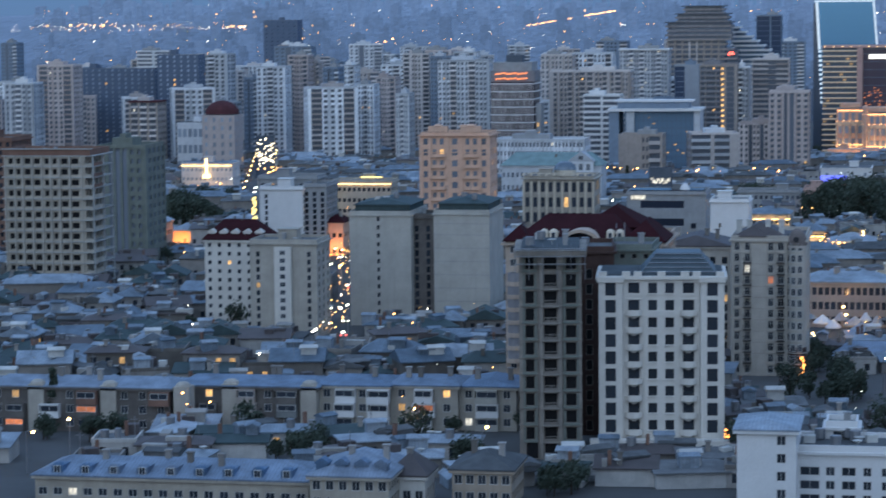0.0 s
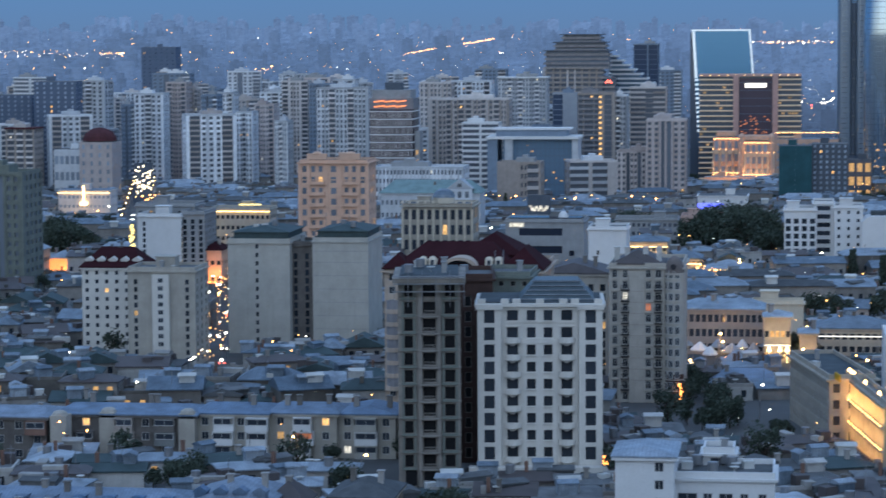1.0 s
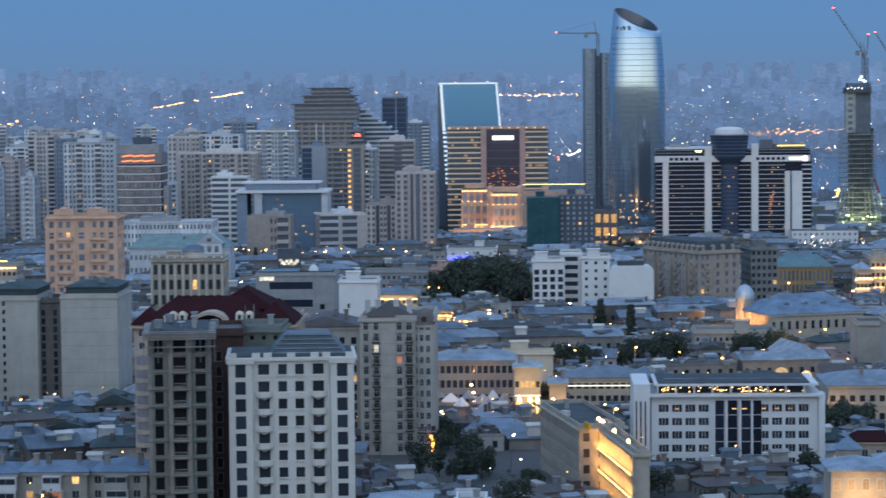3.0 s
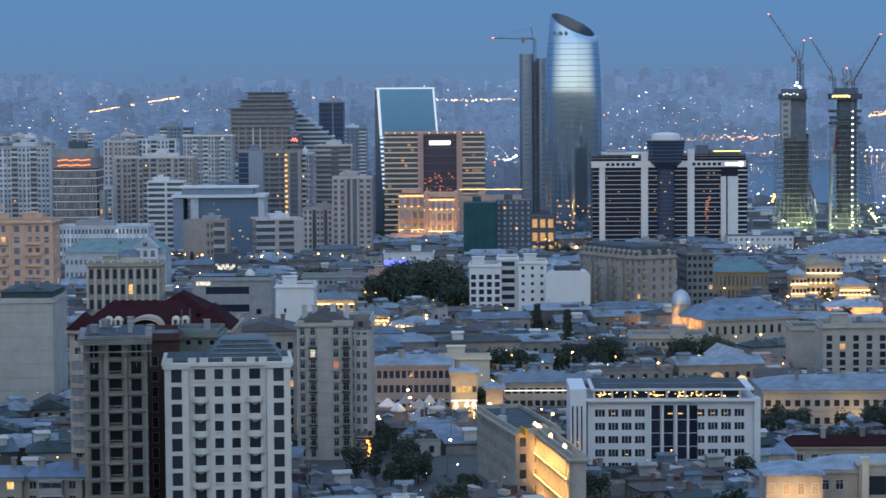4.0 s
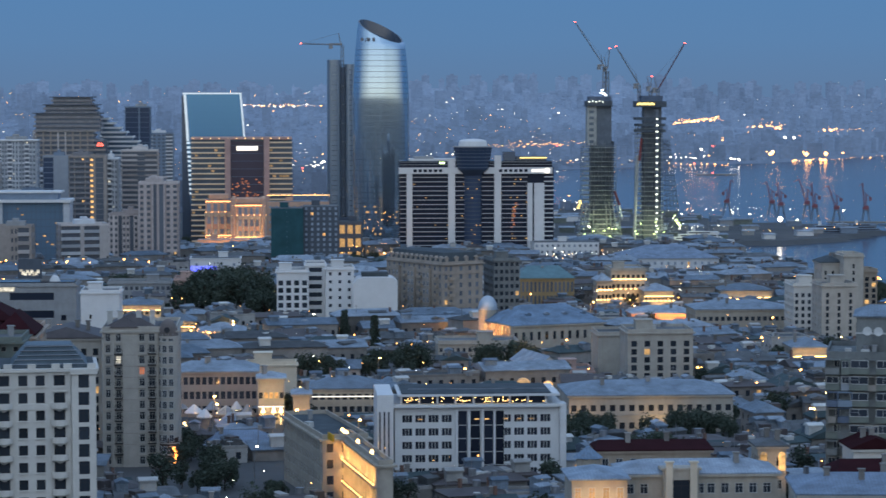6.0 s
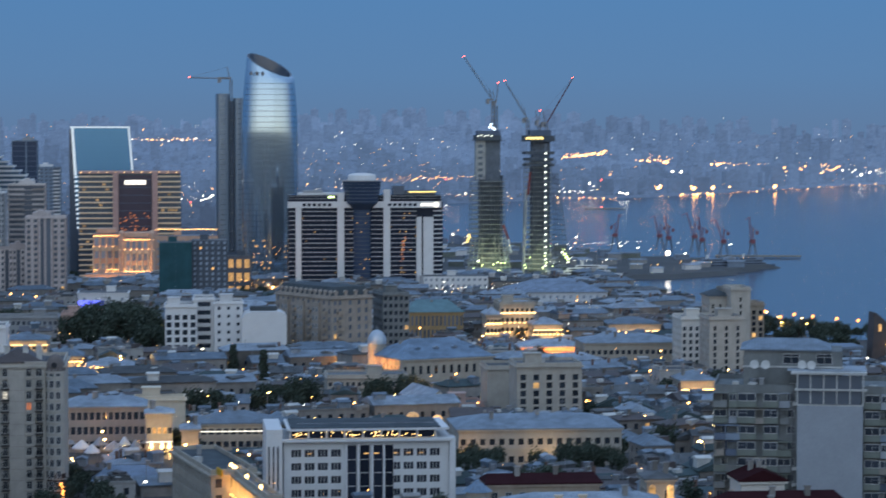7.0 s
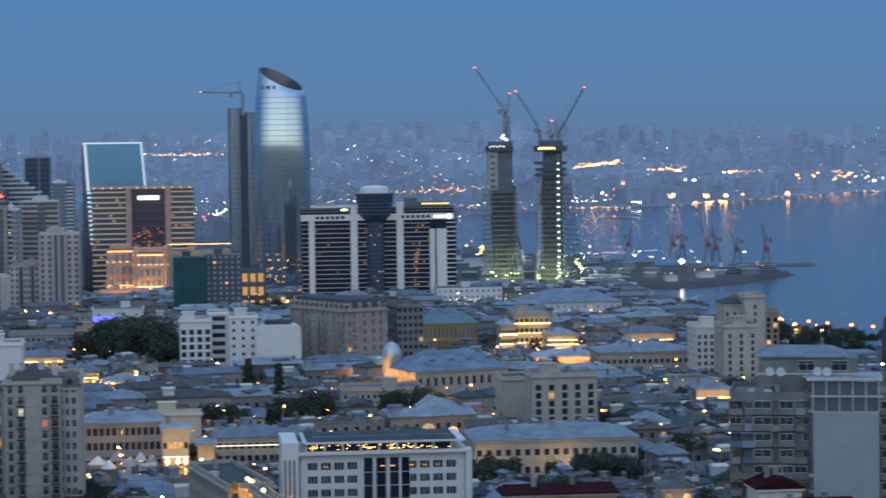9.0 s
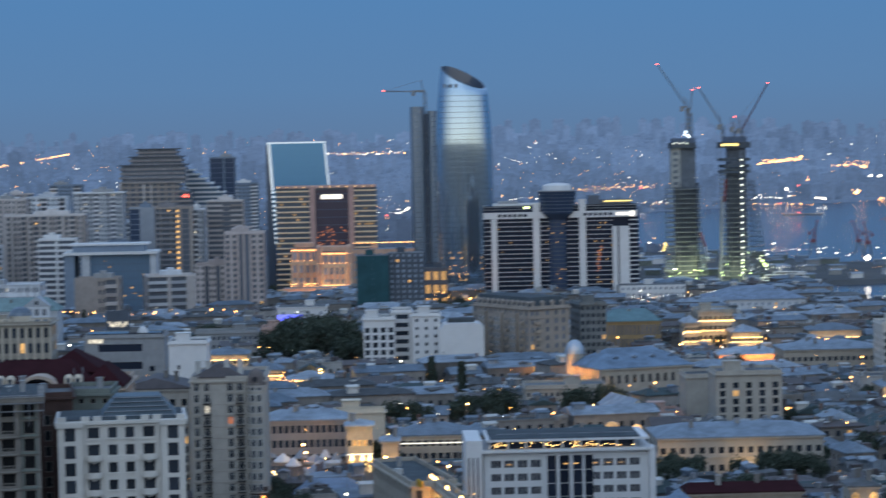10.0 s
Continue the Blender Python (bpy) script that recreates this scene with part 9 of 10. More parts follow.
class Crowd:
    """Many alike things joined into one mesh with a slot for each material."""

    def __init__(self, name, label, category):
        self.name, self.label, self.category, self.forms = name, label, category, {}

    def add(self, form, mat, m):
        v, f, n = self.forms.setdefault(mat, ([], [], [0]))
        if not form.v:
            return
        a = np.array(form.v) @ np.array(m.to_3x3()).T + np.array(m.translation)
        v.append(a)
        k = n[0]
        f.extend([tuple(k + i for i in q) for q in form.f])
        n[0] += len(a)

    def build(self):
        vs, fs, slots, base = [], [], [], 0
        for s, (v, f, n) in enumerate(self.forms.values()):
            vs += v
            fs += [tuple(base + i for i in q) for q in f]
            slots += [s] * len(f)
            base += n[0]
        me = bpy.data.meshes.new(self.name)
        me.from_pydata(np.concatenate(vs).tolist(), [], fs)
        for mat in self.forms:
            me.materials.append(M[mat])
        me.polygons.foreach_set("material_index", slots)
        tagged(new(self.name, me), self.label, self.category, kind="stuff")


STREET = 9.5   # the street grid's turn against the view
SLOTS = []


def old_town():
    rnd = random.Random(23)
    small, big, sheds = house_kinds(1, 30, False, False, 0.42), house_kinds(2, 24, True), house_kinds(3, 14, False, True, 0.5)
    rest = Crowd("old_town_roofs", "close-packed old town houses with grey-blue sheet roofs", "houses")
    meshes, singles = {}, 0
    # what lies about on roofs and in yards
    odds = [(Form().box(-0.5, 0.5, -0.4, 0.4, 0, 1.6), "housewall"), (Form().box(-0.9, 0.9, -0.7, 0.7, 0, 1.5), "frame"), (Form().tube(0, 0, 0.6, 0.2, 1.9, 8), "steel"),
            (Form().box(-1.6, 1.6, -1.1, 1.1, 0, 2.2).hip(-1.8, 1.8, -1.3, 1.3, 2.5, 0.5, 0), "tin"), (Form().tube(0, 0, 0.07, 0, 4.0, 5).box(-0.7, 0.7, -0.04, 0.04, 3.4, 3.5), "steel"),
            (Form().box(-2.2, 2.2, -0.9, 0.9, 0, 1.3), "housewall2"), (Form().box(-1.2, 1.2, -1.0, 1.0, 0, 2.0), "roofbrown"), (Form().tube(0, 0, 0.65, 1.2, 1.35, 10, 0.7).tube(0, 0, 0.06, 0, 1.2, 5), "frame"),
            (Form().box(-3.0, 3.0, -1.8, 1.8, 0, 1.0).hip(-3.2, 3.2, -2.0, 2.0, 1.3, 0.5, 0), "rooffelt"), (Form().box(-0.3, 0.3, -0.3, 0.3, 0, 2.8), "brick")]
    c, s = math.cos(radians(STREET)), math.sin(radians(STREET))
    v, row = 330.0, 0
    low = house_kinds(4, 24, False, True, 0.15)
    while v < 1640:
        kinds = low if v < 500 else small if v < 640 else big if v > 1080 else small + small + big
        u, run, limit = -900.0, 0.0, rnd.uniform(60, 110)
        while u < 800:
            k = rnd.randrange(len(kinds))
            label, parts, w, d = kinds[k]
            gap = rnd.choice((0.3, 0.3, 0.6, 2.0))
            run += w + gap
            mid, vv = u + w / 2, v + rnd.uniform(-2.5, 2.5)
            x, y = mid * c - vv * s, mid * s + vv * c
            u += w + gap
            if run > limit:
                u += 8.0
                run, limit = 0.0, rnd.uniform(60, 110)
            if not -0.40 * y - 14 < x < 0.40 * y + 14 or not 385 < y < (1600 if x < 0.22 * y else 900):
                continue
            cx, cy = x - s * d / 2, y + c * d / 2
            if not free(cx, cy, max(w, d) * 0.35, GAPS):
                k = rnd.randrange(len(sheds))
                label, parts, w, d = sheds[k]
                k += 1000
            if in_street(cx, cy) or not free(cx, cy, max(w, d) * 0.40) or any(in_sea(cx, cy + e) for e in (-30, 0, 30)) or rnd.random() < 0.06:
                SLOTS.append((cx, cy))
                continue
            m = pose(x, y, land(x, y) - 0.2, 0, 0, STREET + rnd.choice((0, 0, 0, -5, 6, -12, 14)))
            for _ in range(rnd.randint(2, 5)):
                form, mat = rnd.choice(odds)
                rest.add(form, mat, m @ Matrix.Translation((rnd.uniform(-0.45, 0.45) * w, rnd.uniform(0.1, 0.9) * d, max(q[2] for q in parts[0][1].v))) @ pose(0, 0, 0, 0, 0, rnd.choice((0, 90, 30))))
            if y < 640 and singles < 230:
                singles += 1
                b = thing("town_house", label, "house", 0, 0, 0, 0, "houses of the old town")
                b.matrix_basis = m
                for i, (name, form, mat) in enumerate(parts):
                    key = (label, k, i, len(kinds))
                    if key not in meshes:
                        meshes[key] = form.mesh(name, M[mat])
                    ob = new(name, meshes[key])
                    ob.parent = b
                    if "panes" in name:
                        tagged(ob, kind="stuff")
            else:
                for name, form, mat in parts:
                    rest.add(form, mat, m)
        row += 1
        v += 9.8 + rnd.uniform(-0.8, 1.6) if v < 700 else 13.5 + rnd.uniform(-1.5, 2.5)
        if row % 4 == 0:
            v += 6
    rest.build()


STREETS = [((-129.7, 548.4), (-193.3, 850.1), 4.0), ((-293.1, 1100.0), (-485.3, 1867.8), 7.0), ((13.4, 505.0), (-4.1, 692.3), 5.0)]


def in_street(x, y):
    for (x0, y0), (x1, y1), r in STREETS:
        dx, dy = x1 - x0, y1 - y0
        t = min(1, max(0, ((x - x0) * dx + (y - y0) * dy) / (dx * dx + dy * dy)))
        if math.hypot(x - x0 - t * dx, y - y0 - t * dy) < r + 6:
            return True
    return False


# ---- trees ----
def tree_kind(seed, h, r, slim=False):
    """Trunk with limbs, and a crown of leaf clumps in lumps with gaps between."""
    rnd = random.Random(seed)
    t = Form().tube(0, 0, r * 0.09, -3, h * 0.5, 7, r * 0.05)
    for i in range(5):
        a = i * 2.5
        t.bar((0, 0, h * (0.25 + 0.05 * i)), (r * 0.6 * math.cos(a), r * 0.6 * math.sin(a), h * (0.55 + 0.06 * i)), r * 0.05)
    f = Form()
    lumps = [(rnd.uniform(-0.6, 0.6) * r, rnd.uniform(-0.6, 0.6) * r, h * rnd.uniform(0.30, 0.84), r * rnd.uniform(0.32, 0.58)) for _ in range(10)]
    if slim:
        lumps = [(rnd.uniform(-0.1, 0.1) * r, rnd.uniform(-0.1, 0.1) * r, h * (0.12 + 0.08 * i), r * (0.75 - 0.05 * i)) for i in range(11)]
    for lx, ly, lz, lr in lumps:
        for _ in range(75):
            p = Vector((rnd.gauss(0, 1), rnd.gauss(0, 1), rnd.gauss(0, 1))).normalized() * lr * rnd.uniform(0.55, 1.12)
            q = Vector((rnd.gauss(0, 1), rnd.gauss(0, 1), rnd.gauss(0, 1))).normalized()
            s = rnd.uniform(0.3, 0.6) * (0.8 if slim else 1)
            e = q.orthogonal().normalized() * s
            g = q.cross(e)
            o = Vector((lx, ly, lz)) + p
            n = len(f.v)
            f.v += [tuple(o - e), tuple(o + g * 0.6), tuple(o + e), tuple(o - g * 0.6 + q * s * 0.4)]
            f.f.append((n, n + 1, n + 2, n + 3))
    return t, f, slim, t.mesh("trunk", M["bark"]), f.mesh("crown", M["leaf"])


TREES = [tree_kind(i, 7 + 0.8 * i, 3.0 + 0.32 * i) for i in range(6)]
CYPRESS = tree_kind(60, 11, 2.0, True)
WOODS = Crowd("far_trees", "dark leafy trees between the far houses", "trees")
PLANTED = [0]


def plant(x, y, rnd, kind=None, up=1.0):
    t, f, slim, tm, fm = kind or rnd.choice(TREES)
    m = pose(x, y, land(x, y), 0, 0, rnd.uniform(0, 360)) @ Matrix.Diagonal((up, up, up, 1))
    if y < 1000 and PLANTED[0] < 210:
        PLANTED[0] += 1
        b = thing("cypress" if slim else "street_tree", "dark slender cypress standing between house roofs" if slim else "dark leafy broad-crowned tree in evening shade", "tree", 0, 0, 0, 0, "trees of the town")
        b.matrix_basis = m
        for name, me in (("trunk", tm), ("crown", fm)):
            new(name, me).parent = b
    else:
        WOODS.add(t, "bark", m)
        WOODS.add(f, "leaf", m)


GROVES = (
    (-21.1, 1102.6, 13, 40, 44), (-61.3, 1560.9, 20, 30, 14), (-90.7, 1683.8, 28, 40, 16), (-68.2, 1142.4, 7, 12, 6), (-43.5, 1078.3, 4, 10, 4),
    (-14.9, 515.5, 7, 26, 16), (-22.0, 548.8, 3, 16, 6), 
    (73.3, 764.3, 5, 8, 4), (73.9, 584.7, 9, 7, 10), (98.1, 582.8, 8, 7, 9), (95.4, 598.1, 12, 7, 12), (113.7, 607.0, 9, 7, 7),
    (-152.7, 430.1, 3, 6, 4), (-142.4, 428.2, 3, 6, 4), (-103.6, 413.3, 5, 6, 8), (-79.5, 440.8, 3, 5, 3), (-73.9, 407.0, 3, 6, 4), (-53.6, 386.9, 5, 4, 5), (-72.5, 448.7, 3, 5, 3),
    (-280.8, 1167.6, 9, 12, 9), (-337.9, 1148.9, 12, 12, 8), (-505.7, 1683.7, 14, 26, 10), (-243.9, 707.8, 6, 9, 5), (-294.7, 1007.8, 8, 12, 8), (63.9, 566.5, 5, 8, 5), (23.8, 472.4, 5, 6, 4),
    (269.4, 1032.7, 40, 24, 26), (262.6, 972.8, 10, 10, 6), (53.5, 1352.0, 8, 18, 6), (43.6, 1424.0, 10, 18, 6),
)


# taller stands: middle, spread across and along, how many, size
TALL = (
    (-20.9, 1027.9, 17, 12, 34, 1.55), (-7.9, 999.2, 5, 6, 8, 1.2), (-41.9, 1037.7, 4, 6, 6, 1.3), (-67.0, 1121.2, 6, 8, 8, 1.2),
    (11.4, 720.6, 6, 4, 9, 0.85), (27.6, 744.1, 4, 4, 6, 0.8), (38.2, 754.2, 5, 4, 7, 0.85), (61.9, 751.9, 5, 5, 8, 0.8), (72.8, 750.9, 5, 4, 8, 0.95),
    (74.9, 592.7, 5, 4, 12, 0.62), (81.6, 587.5, 3, 4, 8, 0.75), (95.9, 579.6, 6, 4, 14, 0.6), (100.9, 574.7, 4, 4, 8, 0.55), (78.1, 520.0, 5, 4, 13, 0.75),
    (69.2, 568.3, 4, 3, 8, 0.6), (3.6, 623.0, 2, 2, 4, 0.75), (11.8, 639.5, 1.5, 2, 2, 0.6), (-31.0, 1944.0, 14, 12, 20, 1.5), (-284.9, 974.1, 10, 8, 14, 1.2),
)


def groves():
    rnd = random.Random(29)
    for x, y, rx, ry, n in GROVES:
        for _ in range(n):
            a, q = rnd.uniform(0, 2 * math.pi), math.sqrt(rnd.random())
            px, py = x + rx * q * math.cos(a), y + ry * q * math.sin(a)
            if free(px, py, 0.5):
                plant(px, py, rnd, None, rnd.uniform(0.8, 1.1) * (0.55 if y < 555 else 0.75 if y < 800 else 1.35 if y < 1120 and x < 200 else 0.8))
    for x, y in ((22.3, 869.2), (30.6, 839.2), (-146.6, 1299.3), (274.7, 912.3), (83.3, 605.4), (-156.2, 438.7), (21.0, 864.3), (31.5, 839.1)):
        plant(x, y, rnd, CYPRESS, 1.1)
        GAPS.append((x, y - 60, 0, 4, 60))
        PLOTS.append((x, y - 7, 0, 2, 9))
    for x, y, rx, ry, n, up in TALL:
        for _ in range(n):
            a, q = rnd.uniform(0, 2 * math.pi), math.sqrt(rnd.random())
            px, py = x + rx * q * math.cos(a), y + ry * q * math.sin(a)
            if free(px, py, 0.5):
                plant(px, py, rnd, None, up * rnd.uniform(0.85, 1.12))
        PLOTS.append((x, y - ry - 6, 0, rx, ry * 2 + 8))
        GAPS.append((x, y - ry - 50, 0, rx, 50))
    for x, y, rx, ry, n in GROVES:
        PLOTS.append((x, y - ry * 0.8 - 14, 0, rx * 0.85, ry * 1.6 + 14))


def shore_row():
    """Trees and lamps along the waterfront walk."""
    rnd = random.Random(33)
    for (x0, y0), (x1, y1) in zip(SEA[3:5], SEA[4:6]):
        n = int(math.hypot(x1 - x0, y1 - y0) / 2.5)
        for i in range(n):
            t = (i + rnd.uniform(-1.5, 1.5)) / n
            plant(x0 + (x1 - x0) * t + rnd.uniform(-6, 2) - 12, y0 + (y1 - y0) * t - 26 + rnd.uniform(-16, 6), rnd, None, rnd.choice((0.4, 0.5, 0.6, 0.7, 0.8)))


def shore_hedge():
    """A close row of low crowns along the water's edge."""
    rnd = random.Random(35)
    for i in range(70):
        t = i / 69
        plant(268 + 36 * t + rnd.uniform(-10, 4), 1165 - 115 * t + rnd.uniform(-8, 8), rnd, None, rnd.uniform(0.38, 0.62))


def court_trees():
    rnd = random.Random(30)
    for x, y in SLOTS:
        if rnd.random() < 0.7 and free(x, y, 2) and not in_street(x, y) and not in_sea(x, y):
            plant(x, y, rnd, None, rnd.uniform(0.45, 0.8))
    WOODS.build()


def museum(x, y, z):
    """A tall dark curved fin over a pale triangular wall and a long glass hall."""
    PLOTS.append((x + 15, y - 14, 0, 62, 42))
    GAPS.append((x + 10, y - 110, 0, 50, 110))
    b = thing("fin_museum", "low museum hall with a tall dark curved fin", "museum", x, y, z)
    n, f = 10, Form()
    pts = [(-2, -2)] + [(-1 + 15 * (i / n) ** 1.6, 18.5 * math.cos(math.pi / 2 * (i / n)) ** 0.7) for i in range(n + 1)]
    f.v = [(px, yy, pz) for yy in (0.0, 8.0) for px, pz in pts]
    m = len(pts)
    f.f = [tuple(range(m)), tuple(range(2 * m - 1, m - 1, -1)), *[(i, m + i, m + (i + 1) % m, (i + 1) % m) for i in range(m)]]
    part("fin", f, M["roofbrown"], b)
    g = Form()
    g.v = [(6.4, -1.5, -2), (16.2, -1.5, -2), (13.6, -1.5, 7.8), (4.8, -1.5, 10.4), (6.4, 3, -2), (16.2, 3, -2), (13.6, 3, 7.8), (4.8, 3, 10.4)]
    g.f = [(0, 1, 2, 3), (7, 6, 5, 4), (0, 4, 5, 1), (1, 5, 6, 2), (2, 6, 7, 3), (3, 7, 4, 0)]
    part("triangular_wall", g, M["white2"], b)
    part("glass_hall", Form().box(13, 70, 2, 24, -2, 6.5), M["greenglass"], b)
    part("hall_roof", Form().bar((10, 1.5, 8.5), (72, 1.5, 5.2), 1.4), M["darkgrey"], b)
    part("approach_roof", Form().box(-46, -4, 4, 20, 4.6, 5.4), M["bluegrey"], b)
    part("lit_windows", Form().box(0.5, 1.6, -0.2, -0.05, 11.5, 14), M["warm"], b)


museum(263.2, 914.9, land(263.2, 914.9))

groves()
old_town()
shore_row()
shore_hedge()
court_trees()


# ---- harbour: quay cranes, boats, ferry, fin-shaped museum ----
def quay_crane(x, y, z, h, lean):
    """Slewing portal crane: four raking legs, a slim tower, a lattice jib folded up and its counter arm."""
    b = thing("quay_crane", "hazy red slewing quay crane with a raised lattice jib", "crane", x, y, z, 0, "quay cranes")
    for sx, sy in ((-3.4, -3.4), (3.4, -3.4), (3.4, 3.4), (-3.4, 3.4)):
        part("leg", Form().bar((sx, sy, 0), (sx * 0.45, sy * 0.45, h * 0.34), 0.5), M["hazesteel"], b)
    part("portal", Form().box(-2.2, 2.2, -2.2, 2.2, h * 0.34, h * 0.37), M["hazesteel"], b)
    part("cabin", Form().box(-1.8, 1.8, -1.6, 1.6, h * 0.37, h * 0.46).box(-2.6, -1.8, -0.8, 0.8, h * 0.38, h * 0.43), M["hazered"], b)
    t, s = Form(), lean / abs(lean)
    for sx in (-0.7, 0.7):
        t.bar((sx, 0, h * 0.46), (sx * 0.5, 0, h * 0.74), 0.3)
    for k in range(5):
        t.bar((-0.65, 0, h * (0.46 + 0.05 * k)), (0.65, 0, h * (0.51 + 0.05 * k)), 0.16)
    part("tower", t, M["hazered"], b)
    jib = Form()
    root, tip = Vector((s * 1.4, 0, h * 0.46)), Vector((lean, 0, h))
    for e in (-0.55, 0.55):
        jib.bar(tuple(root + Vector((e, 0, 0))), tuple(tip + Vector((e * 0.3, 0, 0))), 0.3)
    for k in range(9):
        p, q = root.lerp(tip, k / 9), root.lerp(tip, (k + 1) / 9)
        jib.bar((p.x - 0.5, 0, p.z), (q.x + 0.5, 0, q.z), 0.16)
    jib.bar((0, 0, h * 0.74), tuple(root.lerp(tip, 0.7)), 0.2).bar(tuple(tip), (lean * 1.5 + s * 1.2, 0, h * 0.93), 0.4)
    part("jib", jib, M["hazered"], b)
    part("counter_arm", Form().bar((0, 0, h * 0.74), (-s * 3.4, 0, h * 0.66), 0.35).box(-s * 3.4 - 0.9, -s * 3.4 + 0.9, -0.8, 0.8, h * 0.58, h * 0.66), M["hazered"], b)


for cx, cy, ht, ln in ((376, 2102, 30, 3), (413, 2094, 29, -5), (411, 2046, 30, -3), (432, 2042, 33, -7), (429, 1998, 31, -3), (442, 1977, 30, -7), (459, 1949, 33, -3)):
    quay_crane(cx, cy, 2.5, ht, ln)


def long_pier(x0, y0, x1, y1):
    b = thing("pier", "long low concrete pier in the bay", "pier", x0, y0, 0, math.degrees(math.atan2(y1 - y0, x1 - x0)))
    n = math.hypot(x1 - x0, y1 - y0)
    part("deck", Form().box(0, n, -5, 5, 0.8, 2.0), M["concrete"], b)
    for i in range(int(n / 12)):
        piece("pile", shared(("pile",), lambda: Form().tube(0, 0, 0.6, -3, 0.8, 8), M["concrete"]), b, pose(i * 12 + 3, -4, 0))


long_pier(*(443, 2014), *(511, 2001))
long_pier(*(530, 3183), *(580, 3173))


def ship(x, y, length, turn, label, name="ship"):
    b = thing(name, label, "ship", x, y, 0, turn)
    k = length / 60
    pts = [(-30 * k, -5 * k), (22 * k, -5 * k), (30 * k, 0), (22 * k, 5 * k), (-30 * k, 5 * k)]
    part("hull", Form().prism(pts, -0.5, 4.2 * k), M["white2" if name in ("ferry", "boat") else "darkgrey3"], b)
    for j, (a, c) in enumerate(((-26, 18), (-22, 14), (-14, 8))):
        part("deck_house", Form().box(a * k, c * k, -4.2 * k + j * k * 0.6, 4.2 * k - j * k * 0.6, (4.21 + 2.6 * j) * k, (6.8 + 2.6 * j) * k), M["white2" if name in ("ferry", "boat") else "bluegrey"], b)
        part("deck_window", Form().box(a * k + 1, c * k - 1, -4.25 * k + j * k * 0.6 - 0.05, -4.2 * k + j * k * 0.6, (5.0 + 2.6 * j) * k, (6.0 + 2.6 * j) * k), M["warm" if name == "ferry" else "black"], b)
    part("funnel", Form().tube(-8 * k, 0, 1.6 * k, 12 * k, 16 * k, 10), M["white2"], b)
    part("mast", Form().tube(6 * k, 0, 0.3 * k, 12 * k, 21 * k, 6), M["steel"], b)
    part("bridge", Form().box(8 * k, 15 * k, -4.6 * k, 4.6 * k, 9.5 * k, 11.6 * k), M["white2" if name in ("ferry", "boat") else "bluegrey"], b)
    if name == "ferry":
        for i in range(10):
            part("lifeboat", Form().prism([(-24 + i * 4.2, -5.6), (-21.6 + i * 4.2, -5.6), (-21.0 + i * 4.2, -5.0), (-24.6 + i * 4.2, -5.0)], 6.0, 6.9), M["white2"], b)
            part("deck_lamp", Form().box(-25 + i * 4.6, -24.6 + i * 4.6, -4.9, -4.6, 9.3 + (i % 3) * 2.2, 9.7 + (i % 3) * 2.2), M["lampbright"], b)


ship(410, 1234, 54, 3, "white passenger ferry with lit decks at the quay", "ferry")
ship(403, 1833, 44, 4, "grey cargo ship moored at the quay", "cargo_ship")
ship(437, 1864, 40, 4, "grey cargo ship moored at the outer quay", "cargo_ship")
ship(296, 1753, 46, 0, "white boat moored in the basin", "boat")




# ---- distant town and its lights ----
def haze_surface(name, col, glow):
    """Distance: pale surfaces, haze put into their glow, fading towards the sky's own colour."""
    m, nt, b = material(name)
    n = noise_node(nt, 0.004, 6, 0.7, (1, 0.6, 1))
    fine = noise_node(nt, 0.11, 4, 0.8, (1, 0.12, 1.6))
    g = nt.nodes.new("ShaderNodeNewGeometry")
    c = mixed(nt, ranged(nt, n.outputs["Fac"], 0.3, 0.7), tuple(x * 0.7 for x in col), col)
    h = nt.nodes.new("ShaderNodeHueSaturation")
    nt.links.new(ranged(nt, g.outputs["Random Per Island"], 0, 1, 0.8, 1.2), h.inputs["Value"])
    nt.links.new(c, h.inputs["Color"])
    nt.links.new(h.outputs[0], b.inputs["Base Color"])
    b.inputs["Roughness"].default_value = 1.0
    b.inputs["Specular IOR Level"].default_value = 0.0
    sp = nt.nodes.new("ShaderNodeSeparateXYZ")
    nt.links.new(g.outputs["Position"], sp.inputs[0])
    # emitted haze colour, from near blue-grey to the far sky tone
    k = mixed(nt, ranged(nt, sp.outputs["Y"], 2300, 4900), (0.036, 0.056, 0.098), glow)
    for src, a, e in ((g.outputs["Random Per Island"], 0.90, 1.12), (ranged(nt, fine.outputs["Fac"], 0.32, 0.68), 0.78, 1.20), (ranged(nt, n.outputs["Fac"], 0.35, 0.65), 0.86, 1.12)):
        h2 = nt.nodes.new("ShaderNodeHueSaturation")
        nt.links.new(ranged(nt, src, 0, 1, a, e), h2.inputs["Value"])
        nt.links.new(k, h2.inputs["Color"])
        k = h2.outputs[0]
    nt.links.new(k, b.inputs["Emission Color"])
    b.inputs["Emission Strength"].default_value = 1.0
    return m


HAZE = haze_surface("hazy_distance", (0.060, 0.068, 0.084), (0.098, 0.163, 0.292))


def backdrop():
    xs = np.arange(-2400, 2601, 40.0)
    ys = np.arange(2300, 4985, 35.0)
    f = Form()
    f.v = [(x, y, (land(x, y) + 0.6) if not in_sea(x, y) else -6.0) for y in ys for x in xs]
    nx = len(xs)
    f.f = [(j * nx + i, j * nx + i + 1, (j + 1) * nx + i + 1, (j + 1) * nx + i) for j in range(len(ys) - 1) for i in range(nx - 1)]
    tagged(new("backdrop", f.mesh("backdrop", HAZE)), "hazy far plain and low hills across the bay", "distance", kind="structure")


